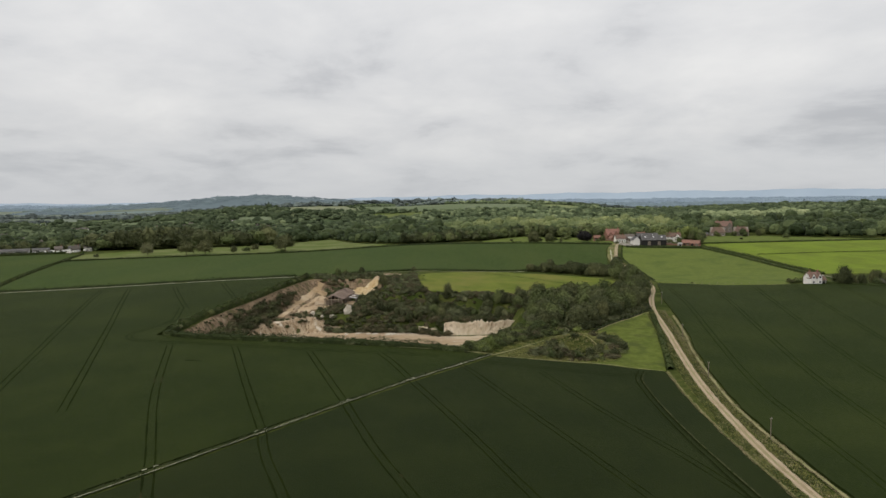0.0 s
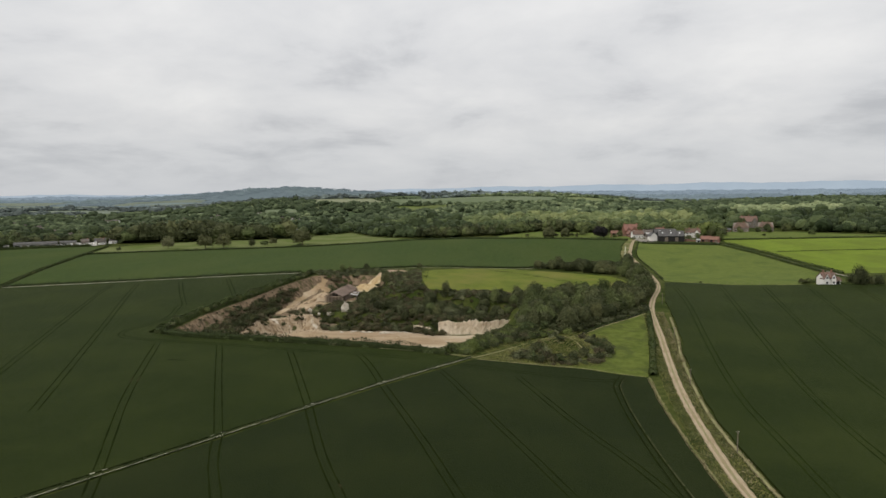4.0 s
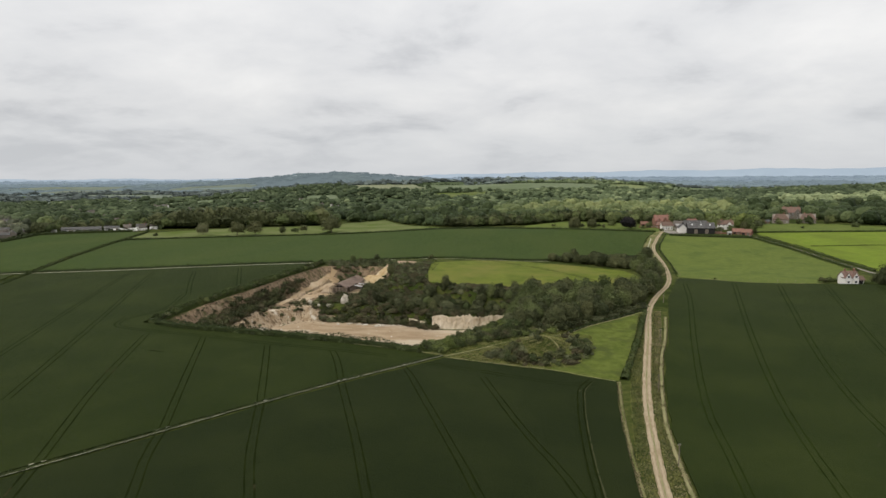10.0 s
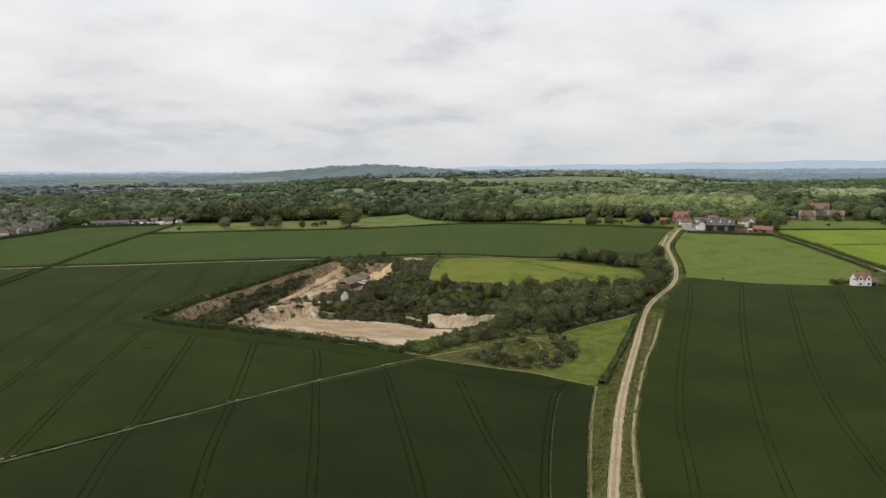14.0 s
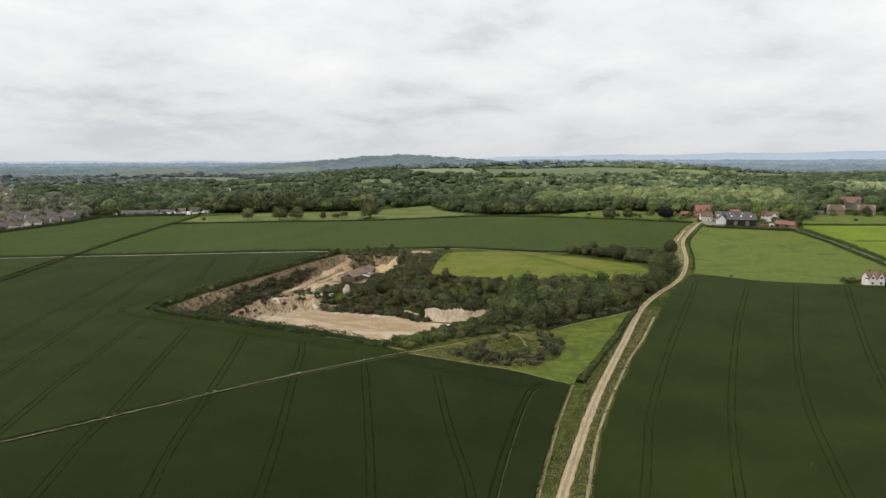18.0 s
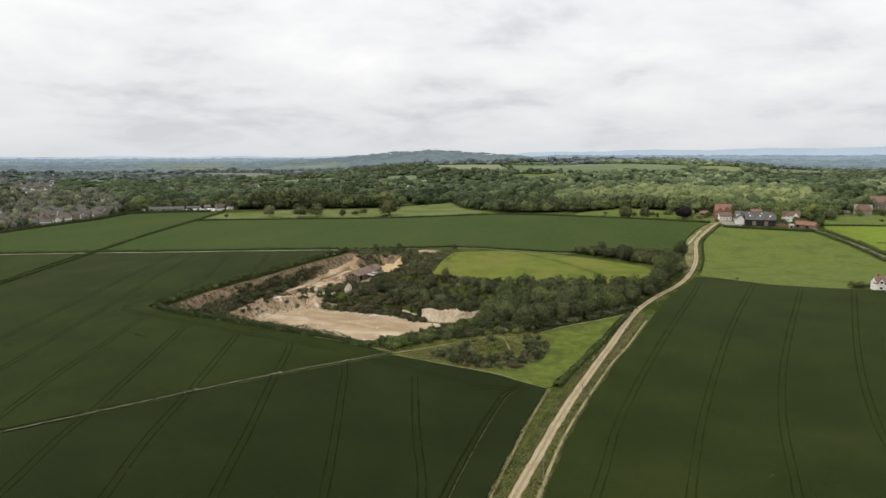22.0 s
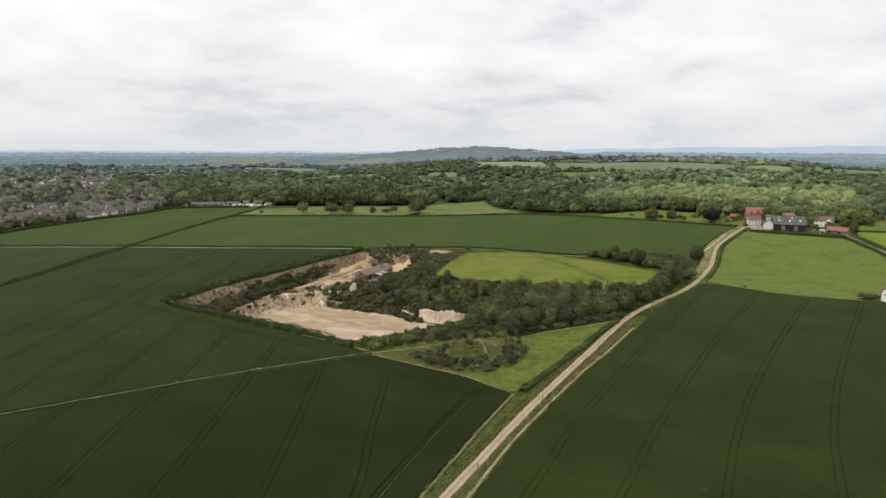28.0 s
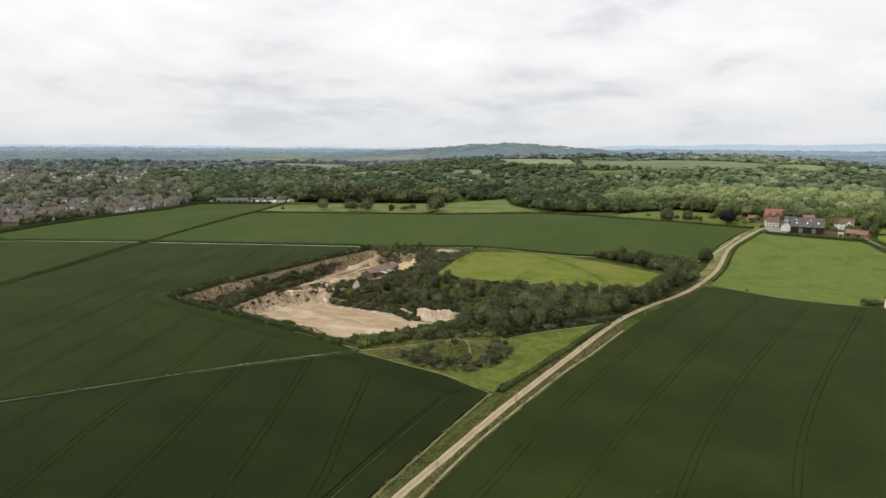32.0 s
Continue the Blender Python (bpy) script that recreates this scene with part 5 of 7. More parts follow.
def hedge(pts, w, h, label, per_m=16, size=0.3, material=None, seed=0, gaps=0.0, name="hedge", kind=""):
    """A hedge of leaf clumps along a line, uneven in height and width."""
    r = np.random.RandomState(seed + 300)
    C = curve_pts(pts, 1.0)
    T = np.gradient(C, axis=0)
    L = np.linalg.norm(T, axis=1)
    T /= L[:, None]
    length = L.sum()
    n = int(length * per_m)
    i = r.uniform(0, len(C) - 1.001, n)
    k = i.astype(int)
    f = (i - k)[:, None]
    P = C[k] * (1 - f) + C[k + 1] * f
    N = np.column_stack([-T[k, 1], T[k, 0]])
    wave = 1 + 0.22 * wob(P[:, 0], P[:, 1], 3.1, seed) + 0.15 * wob(P[:, 0], P[:, 1], 11, seed + 2)
    if gaps:
        ok = wob(P[:, 0], P[:, 1], 6.0, seed + 4) > -1 + gaps
        P, N, wave, k, n = P[ok], N[ok], wave[ok], k[ok], int(ok.sum())
    a = r.uniform(-0.1, np.pi + 0.1, n)
    off, up = np.cos(a) * w / 2 * wave, np.maximum(np.sin(a), 0) ** 0.6 * h * wave * r.uniform(0.8, 1.1, n)
    Q = P + N * off[:, None]
    V3 = np.column_stack([Q, base_z(Q[:, 0], Q[:, 1]) + up])
    nr = np.column_stack([N * np.cos(a)[:, None], np.sin(a) + 0.2])
    V, F = leaf_quads(r, V3, nr, size, 0.7)
    # a solid heart, so that no daylight shows through
    S = C[::3] if len(C) > 6 else C
    TS = np.gradient(S, axis=0)
    TS /= np.linalg.norm(TS, axis=1)[:, None]
    NS = np.column_stack([-TS[:, 1], TS[:, 0]])
    rows = []
    for o, u in ((-0.42, -0.2), (-0.36, 0.62), (0.0, 0.82), (0.36, 0.62), (0.42, -0.2)):
        R = S + NS * o * w
        rows.append(np.column_stack([R, base_z(R[:, 0], R[:, 1]) + u * h * r.uniform(0.8, 1.05, len(S))]))
    m, o0 = len(S), len(V)
    HV = np.vstack(rows)
    HF = [(o0 + j * m + q, o0 + j * m + q + 1, o0 + (j + 1) * m + q + 1, o0 + (j + 1) * m + q) for j in range(4) for q in range(m - 1)] if not gaps else []
    if HF:
        V, F = np.vstack([V, HV]), np.vstack([F, np.array(HF)])
    return tagged(new(name, mesh_from(name, V, F, [material or M_HEDGE])), label, "hedge" if name == "hedge" else name.replace("_", " "), kind=kind)


hedge([(-106, 239.5), (-92, 233.2), (-64, 228), (-35, 223), (-8, 217.5), (9, 214)], 3.2, 2.8, "bushy dark green hedge along the quarry's edge", 44, 0.24, M_DARKHEDGE, seed=1)
hedge([(-106, 240), (-104, 275), (-96, 311), (-89, 357), (-84, 392)], 3.4, 2.3, "thick green hedge on the bank above the quarry", 40, 0.3, M_HEDGE, seed=2)
thicket("hedge_bushes", [(-107.5, 243), (-105.5, 275), (-97.5, 311), (-90.5, 357), (-86, 391), (-82.5, 391), (-87, 357), (-94.3, 311), (-102.3, 275), (-104.3, 243)], 2.5, 52, ["bush0", "dbush1", "bush2", "dbush0", "gbush0"], 0.6, 1.0, "bushes grown out of the bank hedge", sink=-0.5)
hedge([(-420, 299), (-373.5, 323), (-335, 342), (-265, 366), (-198, 377.6), (-125, 388.6), (-92, 396)], 2.2, 1.9, "straight dark clipped hedge beside the lane", 10, 0.36, M_DARKHEDGE, seed=3)
hedge(CROSS, 2.2, 1.9, "dark hedge running straight between wheat fields", 12, 0.4, M_HEDGE, seed=4)
hedge([(-348, 582), (-310, 600), (-177, 653), (-100, 673), (-46, 676), (48, 628), (122, 609.5), (160, 604)], 2.6, 2.2, "dark clipped hedge along the back of the field", 9, 0.42, M_DARKHEDGE, seed=5)
hedge([(168, 584), (205, 578.5), (234, 575)], 2.4, 2.0, "dark clipped hedge in front of the farmyard", 14, 0.35, M_DARKHEDGE, seed=6)
hedge([(252, 436), (253, 460), (246, 523), (234, 576)], 2.4, 1.9, "field hedge beside the sunken lane", 10, 0.38, seed=7)
hedge([(262, 436), (262, 460), (254.5, 523), (242, 580)], 2.4, 1.9, "field hedge on the far side of the lane", 10, 0.38, seed=8)
hedge([(74.5, 206), (79.8, 226), (86, 250), (91, 272), (95.5, 290)], 2.3, 1.7, "dense green hedge between paddock and track", 34, 0.26, seed=9)
hedge([(-70, 407), (-19, 437), (13, 441), (41, 444), (62, 450)], 1.6, 1.3, "low dark hedge behind the meadow", 14, 0.3, M_DARKHEDGE, seed=10)
hedge([(-417, 335), (-440, 409), (-452, 480), (-458, 559), (-478, 624), (-452, 650), (-402, 678)], 4.5, 3.6, "tall dark hedge before the housing estate", 12, 0.55, M_DARKHEDGE, seed=11)
hedge([(-174, 657), (-174, 690)], 2.2, 2.0, "hedge dividing the pale pastures", 10, 0.38, seed=12)
hedge([(134, 402), (140.5, 450), (146, 514), (157.5, 560), (167, 592)], 1.2, 0.9, "low hedge between track and pasture", 12, 0.28, seed=13)
hedge([(246, 606), (300, 613), (438, 630)], 2.0, 1.6, "hedge below the manor lawn", 8, 0.4, seed=14)
hedge([(132, 386.5), (146, 385.4), (168, 372), (188, 366), (201, 364)], 0.8, 0.6, "thin grassy field edge with a wire fence line", 12, 0.22, M_SCRUB, seed=15, gaps=0.8)
# dark leaf colour here paints the shadow between belt and path
hedge([(60, 253), (70, 266), (84, 280.5), (97, 295)], 1.2, 0.9, "rough growth darkened for the shade under the tree belt", 30, 0.2, M_DARKHEDGE, seed=16)
hedge([(x - 0.8, y + 0.62) for x, y in HEDGELINE], 0.9, 0.95, "thin dark line of rank grass beside the baulk", 20, 0.2, M_DARKHEDGE, seed=17, name="grass_line", kind="stuff")
hedge([(204, 372), (212, 374), (240, 364), (300, 378)], 2.2, 1.7, "garden hedge of the white house", 12, 0.34, seed=18)
hedge([(265, 536), (330, 545), (440, 552), (560, 556)], 1.0, 0.8, "faint hedge line across the bright pasture", 6, 0.3, seed=19)


thicket("hedge_bushes", [(-107, 238.5), (-92, 232), (-64, 226.8), (-35, 221.8), (-8, 216.3), (9, 212.8), (9, 215.4), (-8, 219), (-35, 224.6), (-64, 229.4), (-92, 234.6), (-106, 241)], 2.6, 51, ["bush0", "dbush1", "bush2", "dbush2", "dbush0"], 0.6, 1.05, "bushes grown out of the quarry hedge", keep=lambda x, y: wob(np.float64(x), np.float64(y), 6, 3) > -0.3)


def tufts(name, pts, lo, hi, per_m, h, material, label, seed, size=0.16):
    """Rough growth between two offsets from a line."""
    r = np.random.RandomState(seed + 900)
    C = curve_pts(pts, 1.0)
    T = np.gradient(C, axis=0)
    L = np.linalg.norm(T, axis=1)
    T /= L[:, None]
    n = int(L.sum() * per_m)
    k = r.randint(0, len(C) - 1, n)
    P = C[k] + T[k] * r.uniform(0, 1, n)[:, None]
    d = r.uniform(lo, hi, n)
    P = P + np.column_stack([-T[k, 1], T[k, 0]]) * d[:, None]
    clump = np.clip(0.55 + 0.6 * wob(P[:, 0], P[:, 1], 2.2, seed) + 0.35 * wob(P[:, 0], P[:, 1], 8, seed + 1), 0.12, 1.5)
    V3 = np.column_stack([P, base_z(P[:, 0], P[:, 1]) + 0.05 + h * clump * r.uniform(0.3, 1, n)])
    V, F = leaf_quads(r, V3, np.tile((0, 0, 0.9), (n, 1)), size, 0.55)
    return tagged(new(name, mesh_from(name, V, F, [material])), label, "verge growth", kind="stuff")


NEAR = [p for p in TRACK if p[1] <= 300]
tufts("verge_growth", NEAR, 1.6, 4.7, 42, 0.55, M_WEEDS, "yellow-green grass of the verge", 11)
tufts("verge_growth", NEAR, 1.9, 4.5, 46, 0.9, M_HEDGE_L, "dense green verge of cow parsley and grass beside the track", 1)
tufts("verge_growth", NEAR, -4.4, -1.6, 34, 0.5, M_WEEDS, "grassy verge between track and wheat", 12)
tufts("verge_growth", NEAR, -3.7, -1.8, 26, 0.55, M_SCRUB, "brownish rough verge between track and wheat", 2)
tufts("verge_growth", [p for p in TRACK if 196 <= p[1] <= 300], -5.0, -2.6, 34, 0.6, M_STRAWLEAF, "dry verge widening beside the track", 3)
tufts("verge_growth", [p for p in TRACK if 290 <= p[1] <= 400], 1.9, 4.5, 14, 0.7, M_SCRUB, "weeds at the foot of the tree belt", 4)
tufts("verge_growth", [p for p in TRACK if 390 <= p[1] <= 600], 2.0, 9.0, 9, 0.5, M_SCRUB, "dry weedy bank beside the upper track", 5)



def rough_patch(name, poly, per_m2, h, material, label, seed, keep=None, size=0.16):
    """Tall uneven grass and weeds over a patch of land."""
    r = np.random.RandomState(seed + 700)
    P = np.array(poly)
    lo, hi = P.min(0), P.max(0)
    n = int(np.prod(hi - lo) * per_m2)
    Q = r.uniform(lo, hi, (n, 2))
    Q = Q[poly_sd(Q[:, 0], Q[:, 1], poly) > 0]
    clump = np.clip(0.5 + 0.6 * wob(Q[:, 0], Q[:, 1], 2.4, seed) + 0.4 * wob(Q[:, 0], Q[:, 1], 7, seed + 1), 0, 1.5)
    way = curve_pts(FOOTPATH, 1.0)
    clump[np.min(np.hypot(Q[:, :1] - way[:, 0], Q[:, 1:] - way[:, 1]), axis=1) < 0.9] = 0
    Q, clump = Q[clump > 0.08], clump[clump > 0.08]
    V3 = np.column_stack([Q, land_z(Q[:, 0], Q[:, 1]) + 0.05 + h * clump * r.uniform(0.2, 1, len(Q))])
    V, F = leaf_quads(r, V3, np.tile((0, 0, 0.9), (len(Q), 1)), size, 0.4)
    return tagged(new(name, mesh_from(name, V, F, [material])), label, "rough grass", kind="stuff")


rough_patch("rough_grass", [(18, 212.5), (30, 227), (46, 242), (60, 253.5), (69, 250), (68, 232), (60, 215.5), (50, 211), (34, 211)], 14, 0.8, M_WEEDS, "tall yellow-green grass and weeds on the old mound", 1, size=0.17)
rough_patch("rough_grass", [(18, 212.5), (30, 227), (46, 242), (60, 253.5), (68, 248), (66, 232), (60, 217), (34, 211)], 4.0, 0.8, M_STRAWLEAF, "dry bleached grass among the weeds of the mound", 2)
rough_patch("rough_grass", [(10, 214), (22, 229), (40, 246), (58, 257), (62, 255), (46, 243), (30, 229), (16, 213)], 9.0, 0.7, M_WEEDS, "rough grass beside the narrow footpath", 3)
rough_patch("rough_grass", [(-40, 380), (-10, 372), (-12, 410), (-20, 432), (-46, 420), (-70, 406), (-58, 396)], 1.6, 0.7, M_HEDGE_L, "tussocky grass above the quarry", 4, keep=None, size=0.36)
tufts("verge_growth", NEAR, -4.4, -1.5, 16, 0.5, M_STRAWLEAF, "dry bleached stalks between track and wheat", 8)
tufts("verge_growth", NEAR, 1.5, 3.4, 12, 0.45, M_STRAWLEAF, "dry bleached grass at the edge of the track", 13)
tufts("verge_growth", VERGE_R, -0.75, 0.5, 34, 0.75, M_STRAWLEAF, "bleached grass fringe along the wheat", 14)
tufts("verge_growth", VERGE_L, -0.5, 0.75, 34, 0.75, M_STRAWLEAF, "bleached grass fringe below the verge", 15)
tufts("verge_growth", [p for p in TRACK if 390 <= p[1] <= 600], 1.8, 5.0, 9, 0.4, M_STRAWLEAF, "dry grass on the bank of the upper track", 9)

# ---------------------------------------------------------------- woods
def wood_front(x):
    return np.interp(x, [-2200, -900, -640, -480, -380, -300, -215, -160, -118, -50, 40, 90, 165, 250, 290, 350, 385, 460, 900, 2200],
                     [1150, 900, 720, 690, 725, 770, 800, 912, 812, 716, 690, 745, 700, 690, 740, 745, 690, 650, 560, 400])


TOWN = [(-452, 372), (-456, 480), (-464, 560), (-486, 632), (-620, 770), (-900, 1010), (-1300, 1250), (-1700, 1330), (-1900, 700), (-1100, 160), (-560, 130)]


def wood_mask(x, y):
    ok = y > wood_front(x) + 8 * wob(x, y, 30, 4)
    for P in FAR_FIELDS:
        ok &= poly_sd(x, y, P) < 4
    ok &= ~((x < -150) & (x > -1100) & (y < 1500) & (wob(x, y, 31, 15) > 0.34))
    ok &= ~((np.abs(x - 322) < 36) & (np.abs(y - 714) < 20))
    ok &= ~((np.abs(x - 338) < 20) & (y > 700) & (y < 784))
    return ok


def wood(name, d0, d1, step, quads, size, height, width, label, material, mask, seed, n=3, lobes=9, low=0.5, vary=0.8, tones=None):
    """A wood of many joined crowns between two distances, in the sector that the view takes in."""
    r = np.random.RandomState(seed)
    count = int(math.radians(104) * (d1 * d1 - d0 * d0) / 2 / (step * step))
    d, az = np.sqrt(r.uniform(d0 * d0, d1 * d1, count)), np.radians(r.uniform(-64, 40, count))
    x, y = d * np.sin(az), d * np.cos(az)
    ok = mask(x, y)
    x, y = x[ok], y[ok]
    count = len(x)
    temps = [lumpy_crown(r, n, lobes, height, width, quads, size, 0.64, 0.55, 0.13, 1.0) for _ in range(8)]
    tall = (r.uniform(size=count) < 0.05 + 0.3 * (wob(x, y, 27, 5) > 0.55)) * sm((80 - x) / 120)
    big = (low + vary * r.uniform(size=count) ** 2.0 + 0.5 * tall) * (1 + 0.22 * wob(x, y, 37, 8))
    # the fresh light canopy in the heart of the eastern wood, its sunlight painted into the tone, darker along its
    # front and towards its far side
    fresh = sm((x + 30) / 110) * sm((y - wood_front(x) - 34) / 50) * sm((1030 + 0.12 * x - y) / 90) * sm((340 - x) / 90) + sm((x - 380) / 60) * sm((620 - x) / 60) * sm((y - 900) / 60) * sm((1130 - y) / 60)
    tone = (tones(x, y) if tones else 0.20 + 0.1 * sm((x + 60) / 120) - 0.2 * tall + 0.85 * fresh - 0.17 * sm((-40 - x) / 120) - 0.26 * sm((x - 290) / 80)) + 0.2 * wob(x, y, 43, 6) + 0.2 * r.normal(size=count)
    tone = np.clip(tone, 0.0, 1)
    rot, squash = r.uniform(0, 2 * np.pi, count), r.uniform(0.8, 1.25, count)
    z = base_z(x, y)
    which = r.randint(0, len(temps), count)
    Vs, Fs, Ts, o = [], [], [], 0
    for t, (TV, TF) in enumerate(temps):
        s = np.where(which == t)[0]
        if not len(s):
            continue
        c, q = np.cos(rot[s])[:, None], np.sin(rot[s])[:, None]
        k = big[s][:, None]
        vx = (TV[:, 0] * c - TV[:, 1] * q) * k + x[s][:, None]
        vy = (TV[:, 0] * q + TV[:, 1] * c) * k + y[s][:, None]
        vz = TV[:, 2] * k * squash[s][:, None] + z[s][:, None] - 0.6
        Vs.append(np.stack([vx, vy, vz], -1).reshape(-1, 3))
        Fs.append((TF[None] + (np.arange(len(s)) * len(TV))[:, None, None] + o).reshape(-1, 4))
        Ts.append(np.repeat(tone[s], len(TV)))
        o += len(s) * len(TV)
    return tagged(new(name, mesh_from(name, np.vstack(Vs), np.vstack(Fs), [material], tone=np.concatenate(Ts))), label, "woodland", kind="stuff")


def near_line(x, y, lines, width):
    """Whether a point lies within a width of one of the lines."""
    out = np.zeros(np.shape(x), bool)
    for P in lines:
        for (ax, ay), (bx, by) in zip(P, P[1:]):
            ex, ey = bx - ax, by - ay
            t = np.clip(((x - ax) * ex + (y - ay) * ey) / (ex * ex + ey * ey), 0, 1)
            out |= np.hypot(x - ax - t * ex, y - ay - t * ey) < width
    return out


def in_town(x, y, s, lim):
    return (poly_sd(x, y, TOWN) > 0) & (wob(x, y, s, 3) < lim)


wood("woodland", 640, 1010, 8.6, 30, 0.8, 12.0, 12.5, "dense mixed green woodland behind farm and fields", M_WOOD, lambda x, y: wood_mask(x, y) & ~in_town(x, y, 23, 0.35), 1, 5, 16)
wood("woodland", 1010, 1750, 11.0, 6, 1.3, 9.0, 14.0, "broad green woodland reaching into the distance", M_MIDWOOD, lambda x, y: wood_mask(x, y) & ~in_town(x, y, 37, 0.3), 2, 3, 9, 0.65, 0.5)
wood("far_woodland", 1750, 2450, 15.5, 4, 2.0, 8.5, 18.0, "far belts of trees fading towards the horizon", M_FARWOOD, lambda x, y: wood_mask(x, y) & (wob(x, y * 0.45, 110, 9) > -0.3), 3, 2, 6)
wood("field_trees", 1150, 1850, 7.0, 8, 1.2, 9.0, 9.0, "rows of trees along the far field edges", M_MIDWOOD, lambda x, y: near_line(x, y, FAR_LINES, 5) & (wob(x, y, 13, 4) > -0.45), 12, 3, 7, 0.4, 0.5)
# these tree belts wear the same painted, glowing haze
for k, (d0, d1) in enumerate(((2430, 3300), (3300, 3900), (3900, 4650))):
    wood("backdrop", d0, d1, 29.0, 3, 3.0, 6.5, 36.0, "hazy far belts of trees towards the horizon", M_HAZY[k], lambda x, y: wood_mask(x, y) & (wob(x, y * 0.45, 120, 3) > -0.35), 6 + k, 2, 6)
wood("town_trees", 470, 1250, 8.0, 16, 0.9, 9.5, 9.0, "garden trees scattered between the houses", M_TOWNWOOD, lambda x, y: (poly_sd(x, y, TOWN) > 3) & (wob(x, y, 21, 12) > 0.3 - 0.85 * sm((np.hypot(x + 440, y - 440) - 150) / 160)), 4, 4, 10, 0.45, 0.7,
     lambda x, y: 0.26 + 0 * x)

# ---------------------------------------------------------------- distance
def ridge_line(name, d, az0, az1, zfun, label, material, n=120, drop=160):
    """A long far ridge with some thickness, seen against the sky."""
    A = np.radians(np.linspace(az0, az1, n))
    V, F = [], []
    for dd, k in ((d - 90, 0), (d, 1), (d + 90, 0)):
        for a in A:
            z = zfun(math.degrees(a)) if k else zfun(math.degrees(a)) - drop
            V.append((dd * math.sin(a), dd * math.cos(a), z))
    for k in (0, 1):
        for i in range(n - 1):
            F.append((k * n + i, k * n + i + 1, (k + 1) * n + i + 1, (k + 1) * n + i))
    return tagged(new(name, mesh_from(name, V, F, [material], smooth=True)), label, "hills", kind="structure")


# hills whose blue haze is colour and glow in the material
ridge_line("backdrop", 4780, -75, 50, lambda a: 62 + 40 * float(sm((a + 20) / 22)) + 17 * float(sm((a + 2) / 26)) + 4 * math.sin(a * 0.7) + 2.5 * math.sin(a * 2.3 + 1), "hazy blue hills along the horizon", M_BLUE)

# ---------------------------------------------------------------- buildings
def box_bm(w, d, h, at=(0, 0, 0), bevel=0.0):
    bm = bmesh.new()
    bmesh.ops.create_cube(bm, size=1.0, matrix=Matrix.Translation((at[0], at[1], at[2] + h / 2)) @ Matrix.Diagonal((w, d, h, 1)))
    if bevel:
        bmesh.ops.bevel(bm, geom=list(bm.edges), offset=bevel, segments=1, affect="EDGES")
    return bm


def prism_bm(profile, length, axis_x=True):
    """A closed profile in (across, up) drawn out along x."""
    bm = bmesh.new()
    rows = []
    for x in (-length / 2, length / 2):
        rows.append([bm.verts.new((x, y, z) if axis_x else (y, x, z)) for y, z in profile])
    n = len(profile)
    for i in range(n):
        bm.faces.new((rows[0][i], rows[0][(i + 1) % n], rows[1][(i + 1) % n], rows[1][i]))
    bm.faces.new(rows[0][::-1])
    bm.faces.new(rows[1])
    bmesh.ops.recalc_face_normals(bm, faces=bm.faces)
    return bm


def window_part(parent, x, y, z, w=1.1, h=1.25, face=-1, side=False):
    """A framed window on the wall at y (or at x, on an end wall)."""
    f = part("window", box_bm(0.12 if side else w, w if side else 0.12, h, (x, y, z), 0.02), M_FRAME, parent, "white-framed window")
    off = 0.05 * face
    part("pane", box_bm(0.06 if side else w - 0.22, w - 0.22 if side else 0.06, h - 0.22, (x + (off if side else 0), y + (0 if side else off), z + 0.11)), M_GLASS, f)
    return f


